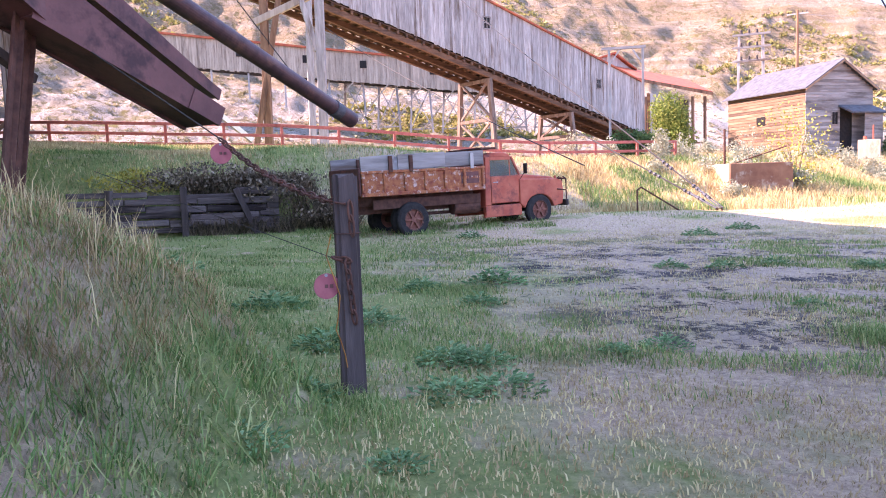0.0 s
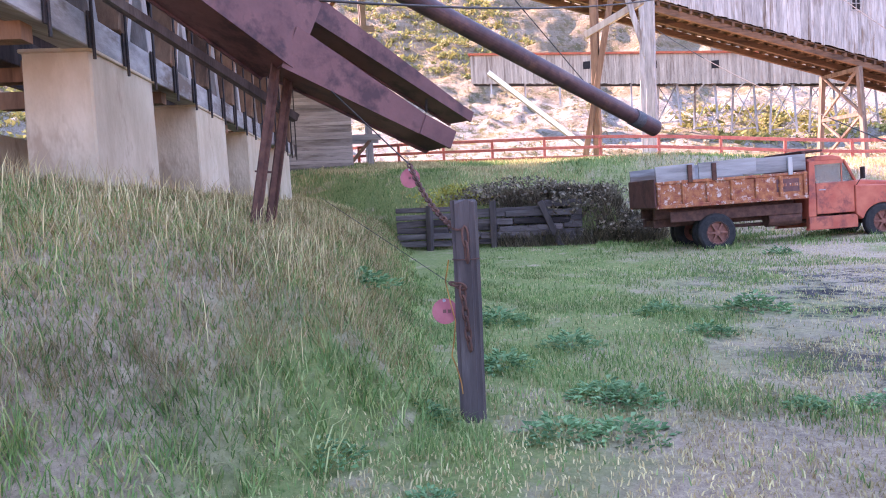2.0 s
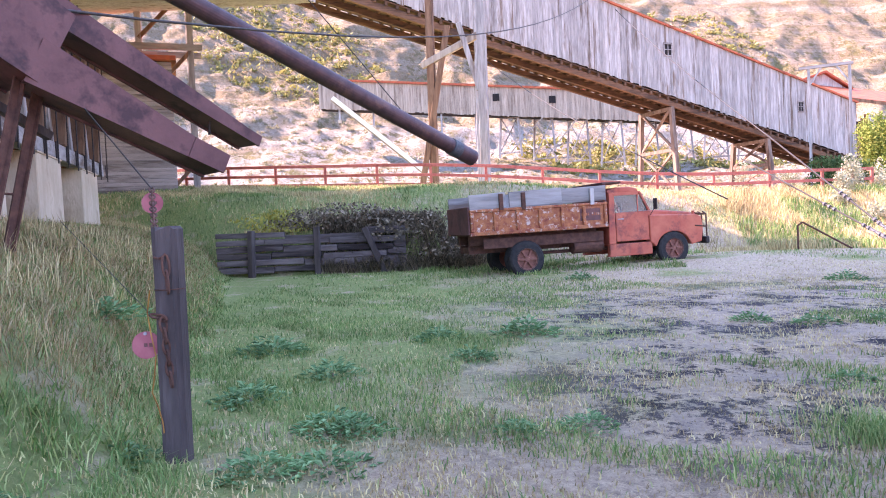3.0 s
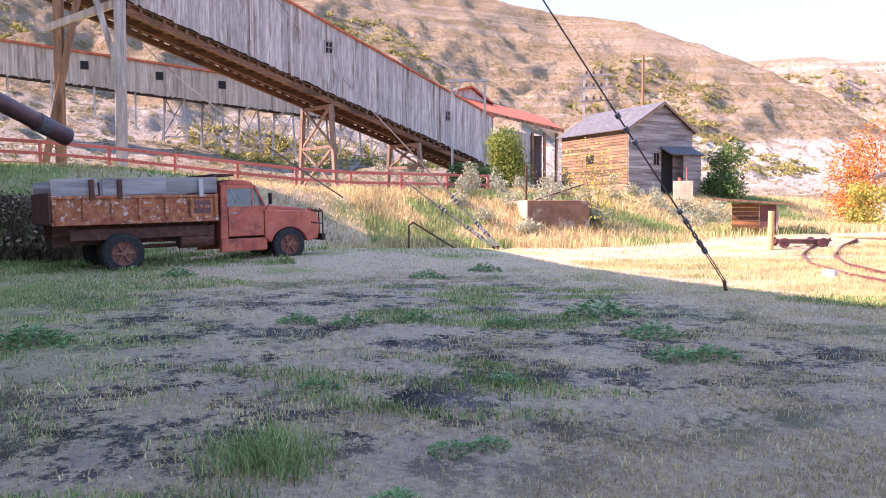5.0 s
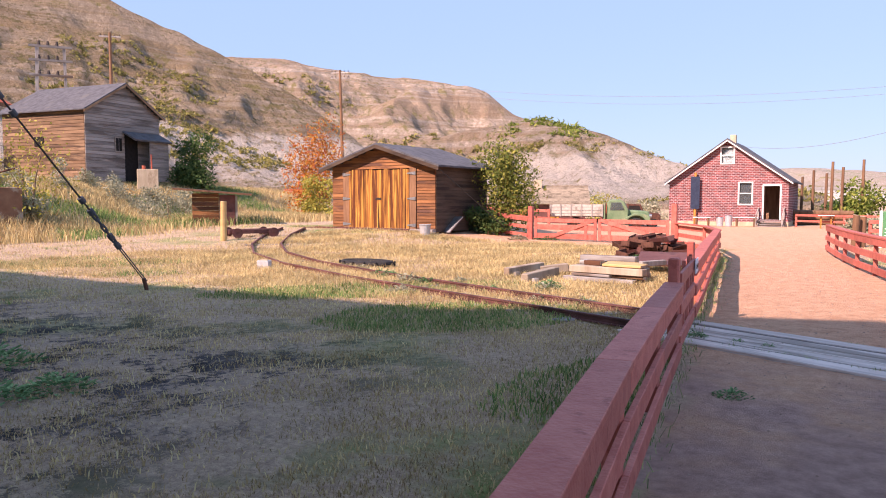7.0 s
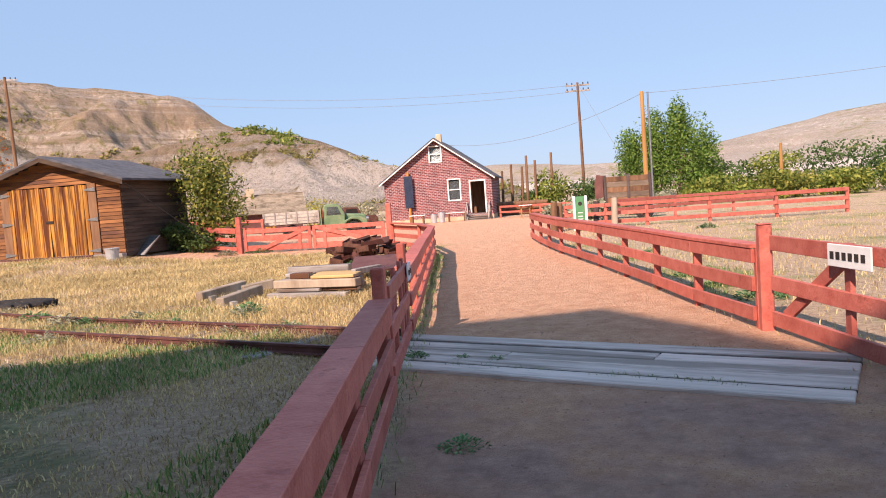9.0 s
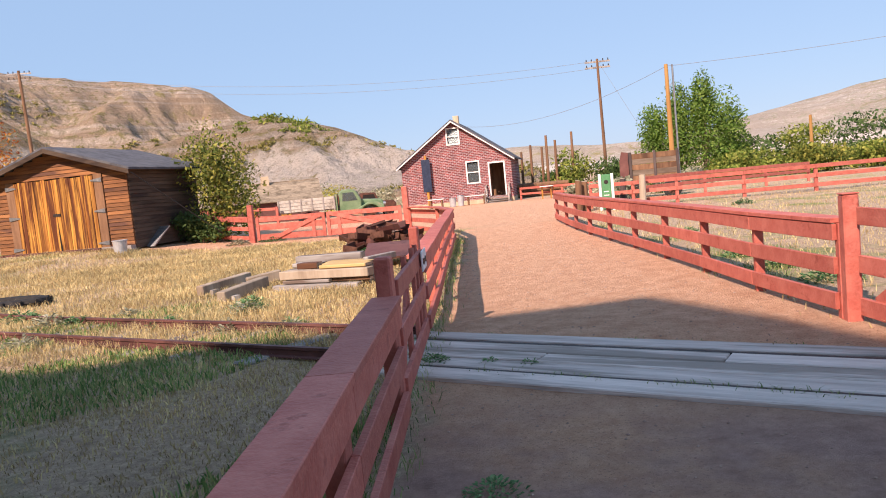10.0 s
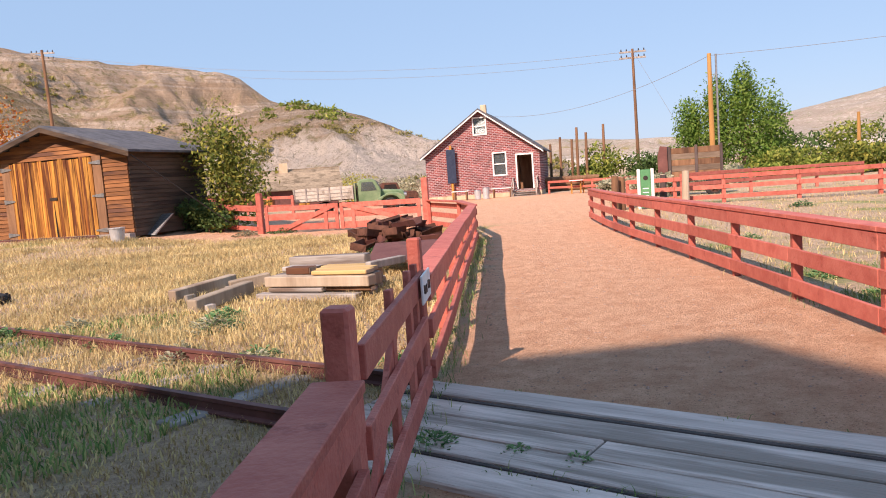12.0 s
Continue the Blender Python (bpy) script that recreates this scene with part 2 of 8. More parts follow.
def ground_z(x, y, rough=True):
    z = 0.32 * sst(-9, -14, x) * sst(10, 20, y)
    z += 0.15 * sst(-14, -20, x)
    toe = -11.0 + 0.3 * (x + 2.4) if x < -2.4 else -11.0 - 0.5 * (x + 2.4)
    d = toe - y
    if d > 0:
        z += 2.25 * (1 - math.exp(-d / 2.0)) * sst(0, 1.0, d) * sst(3.5, 0.5, x)
    xt = -21.9 - 0.8 * sst(-4, 2, y) + 1.0 * sst(4, 10, y) - 7.5 * sst(14, 24, y)
    w = 4.6 + 4.5 * sst(-2, 8, y)
    bank = crest(y) * sst(0, 1, (xt - x) / w) * (1 - sst(45, 75, y))
    if -17.2 < y < -9.8:
        bank = max(bank, 1.5 * sst(0.0, 0.5, xt - 0.1 - x))
    if y < -6:
        bank -= crest(y) * 0.17 * sst(-6, -15, y) * sst(0.2, 1.0, (xt - x) / w) * (1 - sst(1.0, 2.3, (xt - x) / w))
    z = max(z, bank + 0.12 * (xt > x))
    z += 0.2 * math.exp(-((x + 20) / 4.0) ** 2 - ((y - 0.5) / 5.0) ** 2) * (bank < 0.05)
    z += 0.9 * sst(-36, -60, x) * (1 - sst(45, 75, y))
    z -= 0.38 * sst(26, 46, y)
    if rough and (x < 0.4 or x > 4.2 or y > 22):
        z += 0.035 * noise.noise((x * 0.7, y * 0.7, 0)) + 0.02 * noise.noise((x * 2.3, y * 2.3, 3))
    elif rough:
        z += 0.012 * noise.noise((x * 1.3, y * 1.3, 0))
    return z
M_PLANK = mat("pale_worn_deck_plank", (0.42, 0.355, 0.32), (0.66, 0.57, 0.52), 9, 0.85, fine=60, bump=1.0, stretch=(0.1, 1, 1), c3=(0.27, 0.23, 0.20), c3_scale=2.5, c3_amount=0.35, rnd=0.14)

# ---- ground ----
def ground_material():
    m = bpy.data.materials.new("dry_grass_ground")
    m.use_nodes = True
    nt = m.node_tree
    N, L = nt.nodes, nt.links
    b = N["Principled BSDF"]
    b.inputs["Roughness"].default_value = 0.95
    b.inputs["Specular IOR Level"].default_value = 0.1
    tc = N.new("ShaderNodeTexCoord")
    sep = N.new("ShaderNodeSeparateXYZ")
    L.new(tc.outputs["Object"], sep.inputs[0])

    def noise_tex(scale, detail=5, rough=0.6):
        n = N.new("ShaderNodeTexNoise")
        n.inputs["Scale"].default_value, n.inputs["Detail"].default_value, n.inputs["Roughness"].default_value = scale, detail, rough
        L.new(tc.outputs["Object"], n.inputs["Vector"])
        return n.outputs[0]

    def ramp(src, a, c, ca=(0, 0, 0, 1), cc=(1, 1, 1, 1)):
        r = N.new("ShaderNodeValToRGB")
        e = r.color_ramp.elements
        e[0].position, e[1].position, e[0].color, e[1].color = a, c, ca, cc
        L.new(src, r.inputs[0])
        return r.outputs[0]

    def mix(f, a, c):
        x = N.new("ShaderNodeMixRGB")
        L.new(f, x.inputs[0])
        for i, s in ((1, a), (2, c)):
            if isinstance(s, tuple):
                x.inputs[i].default_value = (*s, 1)
            else:
                L.new(s, x.inputs[i])
        return x.outputs[0]

    def rng(src, a, c, lo=0.0, hi=1.0):
        r = N.new("ShaderNodeMapRange")
        r.inputs[1].default_value, r.inputs[2].default_value, r.inputs[3].default_value, r.inputs[4].default_value = a, c, lo, hi
        r.interpolation_type = "SMOOTHSTEP"
        L.new(src, r.inputs[0])
        return r.outputs[0]

    def math_node(op, a, c):
        x = N.new("ShaderNodeMath")
        x.operation = op
        for i, s in ((0, a), (1, c)):
            if isinstance(s, (int, float)):
                x.inputs[i].default_value = s
            else:
                L.new(s, x.inputs[i])
        return x.outputs[0]

    X, Y = sep.outputs[0], sep.outputs[1]
    straw = ramp(noise_tex(11, 9, 0.85), 0.38, 0.62, (0.36, 0.245, 0.18, 1), (0.68, 0.51, 0.35, 1))
    fleck = ramp(noise_tex(75, 3, 0.7), 0.60, 0.66)
    straw = mix(math_node("MULTIPLY", fleck, 0.8), straw, (0.20, 0.14, 0.10))
    green = ramp(noise_tex(14, 6, 0.7), 0.35, 0.65, (0.10, 0.19, 0.045, 1), (0.27, 0.33, 0.10, 1))
    # greener where the yard meets the bank
    # damp strip at the foot of the bank
    wet = math_node("MAXIMUM", math_node("MULTIPLY", rng(Y, -5, -12), rng(X, -1.5, -6)), math_node("MULTIPLY", math_node("MULTIPLY", rng(Y, -9.5, -10.5), rng(Y, -12.8, -11.6)), rng(X, 3, 1)))
    gf = math_node("ADD", ramp(noise_tex(0.35, 6, 0.65), 0.52, 0.66), math_node("MULTIPLY", math_node("MULTIPLY", wet, 0.95), ramp(noise_tex(1.1, 6, 0.7), 0.30, 0.50)))
    col = mix(math_node("MINIMUM", gf, 0.85), straw, green)
    # coal dust
    cx = math_node("MULTIPLY", rng(X, -0.5, -3), rng(X, -17, -11))
    cy = math_node("MULTIPLY", rng(Y, -10, -7), rng(Y, 3.5, 0))
    cm = math_node("MULTIPLY", cx, cy)
    coal = math_node("MULTIPLY", cm, ramp(noise_tex(0.7, 10, 0.86), 0.505, 0.53))
    col = mix(coal, col, (0.035, 0.03, 0.034))
    greyed = math_node("MULTIPLY", cm, ramp(noise_tex(1.5, 8, 0.8), 0.42, 0.62, (0, 0, 0, 1), (0.55, 0.55, 0.55, 1)))
    col = mix(greyed, col, (0.25, 0.205, 0.195))
    # clay path
    # its west edge runs along the fence, its east edge along the other fence
    west = math_node("ADD", math_node("MULTIPLY", Y, -0.115), 0.62)
    east = math_node("ADD", math_node("MULTIPLY", Y, -0.155), 4.6)
    wob = math_node("MULTIPLY", math_node("SUBTRACT", noise_tex(1.6, 6), 0.5), 1.3)
    inw = rng(math_node("ADD", math_node("SUBTRACT", X, west), wob), -0.1, 0.25)
    ine = rng(math_node("ADD", math_node("SUBTRACT", east, X), wob), -0.1, 0.3)
    near = math_node("MULTIPLY", rng(Y, 24, 19), 1.0)
    pm = math_node("MULTIPLY", math_node("MULTIPLY", inw, ine), near)
    # the yard in front of the brick house
    yard = math_node("MULTIPLY", math_node("MULTIPLY", rng(Y, 18, 21), rng(Y, 56, 53)), math_node("MULTIPLY", rng(X, -16, -12), rng(X, 4, 1)))
    pm = math_node("MAXIMUM", pm, yard)
    pathc = ramp(noise_tex(4.0, 10, 0.8), 0.36, 0.64, (0.55, 0.285, 0.175, 1), (0.78, 0.48, 0.32, 1))
    pebble = ramp(noise_tex(55, 3, 0.6), 0.58, 0.66)
    pathc = mix(math_node("MULTIPLY", pebble, 0.85), pathc, (0.33, 0.155, 0.10))
    pathc = mix(math_node("MULTIPLY", ramp(noise_tex(38, 3, 0.7), 0.62, 0.68), 0.6), pathc, (0.80, 0.56, 0.42))
    dirt = ramp(noise_tex(6.0, 8, 0.75), 0.35, 0.7, (0.36, 0.215, 0.18, 1), (0.63, 0.40, 0.33, 1))
    pathc = mix(math_node("MULTIPLY", rng(Y, 3.2, 1.6), rng(noise_tex(0.8, 5), 0.3, 0.6)), pathc, dirt)
    col = mix(pm, col, pathc)
    L.new(col, b.inputs["Base Color"])
    bp = N.new("ShaderNodeBump")
    bp.inputs["Strength"].default_value = 1.0
    bp.inputs["Distance"].default_value = 0.035
    L.new(noise_tex(30, 9, 0.85), bp.inputs["Height"])
    L.new(bp.outputs[0], b.inputs["Normal"])
    return m


M_GROUND = ground_material()


def axis_steps(lo, hi, fine, far):
    """Even steps between lo and hi, growing beyond them."""
    a = list(np.arange(lo, hi + 1e-6, fine))
    s, v = fine, a[-1]
    while v < far:
        s *= 1.35
        v += s
        a.append(v)
    s, v = fine, a[0]
    while v > -far:
        s *= 1.35
        v -= s
        a.insert(0, v)
    return a


GRID = []


def ground_np(x, y):
    """Height of the ground sheet at many places."""
    gx, gy, gz = GRID
    i = np.clip(np.searchsorted(gx, x) - 1, 0, len(gx) - 2)
    j = np.clip(np.searchsorted(gy, y) - 1, 0, len(gy) - 2)
    u, v = (x - gx[i]) / (gx[i + 1] - gx[i]), (y - gy[j]) / (gy[j + 1] - gy[j])
    return (gz[j, i] * (1 - u) + gz[j, i + 1] * u) * (1 - v) + (gz[j + 1, i] * (1 - u) + gz[j + 1, i + 1] * u) * v


def build_ground():
    xs, ys = axis_steps(-62, 12, 0.4, 3500), axis_steps(-26, 40, 0.4, 3500)
    verts = [(x, y, ground_z(x, y) if abs(x) < 90 and abs(y) < 90 else -0.38 + 4.4 * sst(-40, -90, x) * sst(90, 60, y)) for y in ys for x in xs]
    nx = len(xs)
    GRID.extend([np.array(xs), np.array(ys), np.array([v[2] for v in verts]).reshape(len(ys), nx)])
    faces = [(j * nx + i, j * nx + i + 1, (j + 1) * nx + i + 1, (j + 1) * nx + i) for j in range(len(ys) - 1) for i in range(nx - 1)]
    g = mesh_from("ground", verts, faces, M_GROUND)
    tagged(g, "dry straw-coloured grass with green patches, coal dust and a clay path", "ground", kind="structure")


build_ground()


# ---- hills ----
def hill_material(name, base1, base2, pale, bush, band_lo, band_hi, scale=1.0):
    m = bpy.data.materials.new(name)
    m.use_nodes = True
    nt = m.node_tree
    N, L = nt.nodes, nt.links
    b = N["Principled BSDF"]
    b.inputs["Roughness"].default_value = 0.95
    b.inputs["Specular IOR Level"].default_value = 0.05
    tc = N.new("ShaderNodeTexCoord")

    def noise_tex(s, detail=7, rough=0.65, stretch=None):
        n = N.new("ShaderNodeTexNoise")
        n.inputs["Scale"].default_value, n.inputs["Detail"].default_value, n.inputs["Roughness"].default_value = s * scale, detail, rough
        if stretch:
            mp = N.new("ShaderNodeMapping")
            mp.inputs["Scale"].default_value = stretch
            L.new(tc.outputs["Object"], mp.inputs[0])
            L.new(mp.outputs[0], n.inputs["Vector"])
        else:
            L.new(tc.outputs["Object"], n.inputs["Vector"])
        return n.outputs[0]

    def ramp(src, a, c, ca=(0, 0, 0, 1), cc=(1, 1, 1, 1)):
        r = N.new("ShaderNodeValToRGB")
        e = r.color_ramp.elements
        e[0].position, e[1].position, e[0].color, e[1].color = a, c, ca, cc
        L.new(src, r.inputs[0])
        return r.outputs[0]

    def mix(f, a, c):
        x = N.new("ShaderNodeMixRGB")
        L.new(f, x.inputs[0])
        for i, s in ((1, a), (2, c)):
            if isinstance(s, tuple):
                x.inputs[i].default_value = (*s, 1)
            else:
                L.new(s, x.inputs[i])
        return x.outputs[0]

    def mul(a, c):
        x = N.new("ShaderNodeMath")
        x.operation = "MULTIPLY"
        L.new(a, x.inputs[0])
        if isinstance(c, float):
            x.inputs[1].default_value = c
        else:
            L.new(c, x.inputs[1])
        return x.outputs[0]

    col = ramp(noise_tex(0.05, 9, 0.7), 0.35, 0.65, (*base1, 1), (*base2, 1))
    strata = ramp(noise_tex(0.22, 5, 0.65, (0.05, 0.05, 2.2)), 0.47, 0.57)
    col = mix(mul(strata, 0.8), col, pale)
    sep = N.new("ShaderNodeSeparateXYZ")
    L.new(tc.outputs["Object"], sep.inputs[0])
    wob = N.new("ShaderNodeMath")
    wob.operation = "MULTIPLY_ADD"
    L.new(noise_tex(0.03, 6), wob.inputs[0])
    wob.inputs[1].default_value = -26.0
    L.new(sep.outputs[2], wob.inputs[2])
    lo = N.new("ShaderNodeMapRange")
    lo.inputs[1].default_value, lo.inputs[2].default_value = band_lo - 13, band_lo - 10
    L.new(wob.outputs[0], lo.inputs[0])
    hi = N.new("ShaderNodeMapRange")
    hi.inputs[1].default_value, hi.inputs[2].default_value = band_hi - 11, band_hi - 14
    L.new(wob.outputs[0], hi.inputs[0])
    col = mix(mul(lo.outputs[0], mul(hi.outputs[0], ramp(noise_tex(0.06, 7, 0.7), 0.38, 0.50))), col, (0.66, 0.59, 0.53))
    # washed-out rills and pale eroded faces
    rill = noise_tex(0.55, 7, 0.8, (1.0, 1.0, 0.22))
    col = mix(mul(ramp(rill, 0.50, 0.60), mul(ramp(noise_tex(0.018, 5, 0.6), 0.42, 0.56), 0.75)), col, pale)
    col = mix(mul(ramp(rill, 0.44, 0.36), 0.4), col, (0.20, 0.14, 0.10))
    # sage and brush
    spk = mul(ramp(noise_tex(0.55, 5, 0.65), 0.54, 0.58), ramp(noise_tex(0.035, 4, 0.6), 0.36, 0.55))
    col = mix(mul(spk, 0.8), col, bush)
    big = mul(ramp(noise_tex(0.14, 6, 0.7), 0.56, 0.62), ramp(noise_tex(0.02, 3), 0.45, 0.55))
    col = mix(mul(big, 0.8), col, (0.24, 0.20, 0.07))
    # broad bleached clay apron, rilled, on the northern flank
    apron = N.new("ShaderNodeMapRange")
    apron.inputs[1].default_value, apron.inputs[2].default_value = 28, 50
    L.new(sep.outputs[1], apron.inputs[0])
    band = mul(mul(lo.outputs[0], hi.outputs[0]), apron.outputs[0])
    col = mix(mul(band, mul(ramp(rill, 0.40, 0.52), 0.85)), col, (0.70, 0.61, 0.54))
    # scattered stones and small sage
    col = mix(mul(ramp(noise_tex(2.4, 4, 0.7), 0.55, 0.60), 0.5), col, (0.17, 0.13, 0.075))
    col = mix(mul(ramp(noise_tex(3.3, 3, 0.6), 0.60, 0.65), 0.5), col, (0.62, 0.53, 0.44))
    L.new(col, b.inputs["Base Color"])
    bp = N.new("ShaderNodeBump")
    bp.inputs["Strength"].default_value = 1.0
    bp.inputs["Distance"].default_value = 2.6
    L.new(rill, bp.inputs["Height"])
    L.new(bp.outputs[0], b.inputs["Normal"])
    return m


M_HILL = hill_material("sagebrush_badland_slope", (0.34, 0.24, 0.135), (0.46, 0.335, 0.21), (0.56, 0.45, 0.35), (0.17, 0.145, 0.065), 5, 19)
M_MESA = hill_material("layered_badland_mesa", (0.40, 0.275, 0.185), (0.52, 0.375, 0.27), (0.66, 0.54, 0.45), (0.21, 0.18, 0.09), 2, 26, 0.6)
M_SPUR = hill_material("eroded_tan_spur", (0.38, 0.26, 0.17), (0.48, 0.35, 0.24), (0.62, 0.51, 0.43), (0.21, 0.18, 0.09), 2, 14, 0.9)
# distance haze is put into the far hill's greyer colours
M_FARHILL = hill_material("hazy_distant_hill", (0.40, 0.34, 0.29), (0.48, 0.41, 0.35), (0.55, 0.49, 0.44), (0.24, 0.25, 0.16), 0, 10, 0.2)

CENTRE = (1.5, -5.0)


def ridged(x, y, s):
    v = 0.0
    a = 1.0
    for k in range(4):
        v += a * (1 - abs(noise.noise((x * s, y * s, 7.1 * k))) * 2)
        s *= 2.1
        a *= 0.5
    return v


def hill(name, label, material, az0, az1, base, top, elev, z0, naz, nr, gully, gscale, power=1.15):
    """A slope seen from the yard: base and top radius and the skyline's height angle by bearing."""
    verts, faces = [], []
    for j in range(nr + 1):
        f = j / nr
        for i in range(naz + 1):
            az = az0 + (az1 - az0) * i / naz
            a = radians(az)
            ru = lerp_table(base, az)
            rt = lerp_table(top, az)
            zt = 1.5 + rt * math.tan(radians(lerp_table(elev, az)))
            g = min(1.0, f / 0.85)
            r = ru + (rt - ru) * g + max(0.0, f - 0.85) * rt * 1.2
            x, y = CENTRE[0] - math.sin(a) * r, CENTRE[1] + math.cos(a) * r
            z = z0 + (zt - z0) * g ** power
            amp = gully * math.sin(math.pi * min(1.0, f / 0.85)) ** 0.7 * min(1.0, 0.15 + 1.6 * g)
            z += amp * (ridged(x, y, gscale) - 0.9) + 0.25 * gully * noise.noise((x * gscale * 3, y * gscale * 3, 1)) * g
            z = min(z, 1.5 + (r * math.tan(radians(lerp_table(elev, az)))) * 1.0 + 0.004 * r * noise.noise((x * gscale * 2, y * gscale * 2, 5)))
            if f > 0.86:
                z = zt - (f - 0.85) * rt * 0.5
            if j == 0:
                z = z0 - 6
            verts.append((x, y, z))
    n = naz + 1
    for j in range(nr):
        for i in range(naz):
            faces.append((j * n + i, (j + 1) * n + i, (j + 1) * n + i + 1, j * n + i + 1))
    h = mesh_from(name, verts, faces, material)
    return tagged(h, label, "hill", kind="structure")


hill("hillside_near", "steep badland hillside with sagebrush, gullies and pale clay", M_HILL, 30, 170,
     [(30, 175), (44, 150), (60, 78), (75, 66), (170, 60)], [(30, 260), (60, 290), (100, 230), (170, 200)],
     [(30, 0.2), (34, 3.0), (38, 6.0), (41, 8.0), (46, 10.7), (53.6, 13.8), (60, 14.8), (68, 17), (90, 22), (130, 22), (170, 16)],
     3.6, 520, 170, 4.2, 0.040, 2.0)
hill("mesa_far", "flat-topped layered badland mesa with pale strata", M_MESA, 8, 60,
     [(8, 330), (60, 330)], [(8, 520), (60, 520)],
     [(8, 0.5), (15, 2.6), (21, 5.2), (24, 6.5), (26, 8.2), (27.7, 8.75), (32.4, 9.25), (36.8, 9.7), (42.4, 10.4), (46, 10.5), (60, 11)],
     2, 340, 120, 11.0, 0.017, 0.9)
hill("hill_mid", "low badland spur with brush along its crest", M_SPUR, 2, 34,
     [(2, 150), (12, 150), (34, 200)], [(2, 240), (34, 250)],
     [(2, 0.2), (8, 1.0), (11.4, 2.5), (17.2, 5.0), (21.5, 6.05), (24, 6.0), (27, 5.4), (34, 3.5)],
     0.5, 260, 90, 5.5, 0.034, 1.1)
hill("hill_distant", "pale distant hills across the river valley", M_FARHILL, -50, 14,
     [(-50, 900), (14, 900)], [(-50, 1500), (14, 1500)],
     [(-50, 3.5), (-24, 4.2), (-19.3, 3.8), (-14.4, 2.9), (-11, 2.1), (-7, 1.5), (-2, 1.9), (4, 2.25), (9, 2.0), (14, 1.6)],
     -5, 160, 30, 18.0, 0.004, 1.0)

# ---- timber fences ----
def rail_fence(name, label, pts, height, rails, post_w=0.09, cap=True, post_every=1, grp="", mat_=None, rail_side=1, post_over=0.0):
    """Posts at pts (x, y), boards between them, a flat cap board on top."""
    mat_ = mat_ or M_REDFENCE
    f = thing(name, Matrix.Translation((pts[0][0], pts[0][1], ground_z(*pts[0], False))), label, "fence", grp)
    org = f.matrix_world.translation.copy()
    P3 = [Vector((x, y, ground_z(x, y, False))) - org for x, y in pts]
    for p in P3:
        part("post", B(-post_w / 2, post_w / 2, -post_w / 2, post_w / 2, -0.2, height - 0.002 + post_over, 0.006), mat_, f).location = p
    for a, b in zip(P3, P3[1:]):
        d = (b - a).normalized()
        side = Vector((d.y, -d.x, 0)) * rail_side * (post_w / 2 + 0.02)
        for hz, hh in rails:
            part("rail", board(a + side + Vector((0, 0, hz)), b + side + Vector((0, 0, hz)), 0.038, hh), mat_, f)
        if cap:
            part("cap_rail", board(a + side * 0.05 + Vector((0, 0, height + 0.02)), b + side * 0.05 + Vector((0, 0, height + 0.02)), 0.18, 0.04), mat_, f)
    return f


def board(a, b, thick, high, bev=0.004):
    """An upright board from a to b (its middle line)."""
    a, b = Vector(a), Vector(b)
    d = (b - a)
    x = d.normalized()
    y = Vector((-x.y, x.x, 0)).normalized()
    z = x.cross(y)
    m = Matrix.Translation(a) @ Matrix((x, y, z)).transposed().to_4x4()
    bm = bmesh.new()
    box(bm, 0, d.length - 0.003, -thick / 2, thick / 2, -high / 2, high / 2, bev, m)
    return bm


RAILS = [(0.62, 0.13), (0.36, 0.13), (0.10, 0.13)]
LOW_RAILS = [(0.67, 0.135), (0.415, 0.13), (0.14, 0.13)]
EAST_RAILS = [(0.705, 0.135), (0.43, 0.14), (0.14, 0.14)]
rail_fence("rail_fence", "red painted board fence with cracked cap rail by the path",
           [(1.45, -5.2), (1.145, -3.3), (0.835, -1.33), (0.575, 0.55), (0.35, 2.28)], 0.74, LOW_RAILS, rail_side=1)
rail_fence("rail_fence", "red painted board fence running on beside the clay path",
           [(0.02, 4.75), (-0.20, 6.5), (-0.44, 8.3), (-0.68, 10.1), (-0.90, 11.9), (-1.13, 13.6), (-1.36, 15.4)], 0.74, LOW_RAILS, rail_side=1)
rail_fence("rail_fence", "red painted board fence on the open side of the clay path",
           [(3.60, 4.52), (3.30, 6.0), (3.06, 7.6), (2.79, 9.2), (2.50, 10.9), (2.18, 12.6), (1.85, 14.3), (1.58, 16.0), (1.35, 17.7), (1.08, 20.0)], 0.78, EAST_RAILS, rail_side=-1)
rail_fence("rail_fence", "red painted rail fence round the dry far field",
           [(2.2, 24.3), (3.6, 23.9), (5.0, 23.7), (7.1, 23.6), (9.3, 23.6), (11.6, 23.7)], 0.85, [(0.8, 0.13), (0.5, 0.13), (0.2, 0.13)], post_w=0.11, cap=False)
rail_fence("rail_fence", "second red rail fence rising behind the field",
           [(4.2, 27.5), (7.0, 30.0), (10.0, 32.5), (12.5, 35)], 0.9, [(0.85, 0.13), (0.5, 0.13)], post_w=0.11, cap=False)
rail_fence("rail_fence", "red rail fence behind the display tables beside the house",
           [(-2.0, 52.5), (1.0, 50.5), (4.0, 48.5), (5.0, 43.0)], 0.9, [(0.85, 0.16), (0.45, 0.14)], post_w=0.14, cap=False)

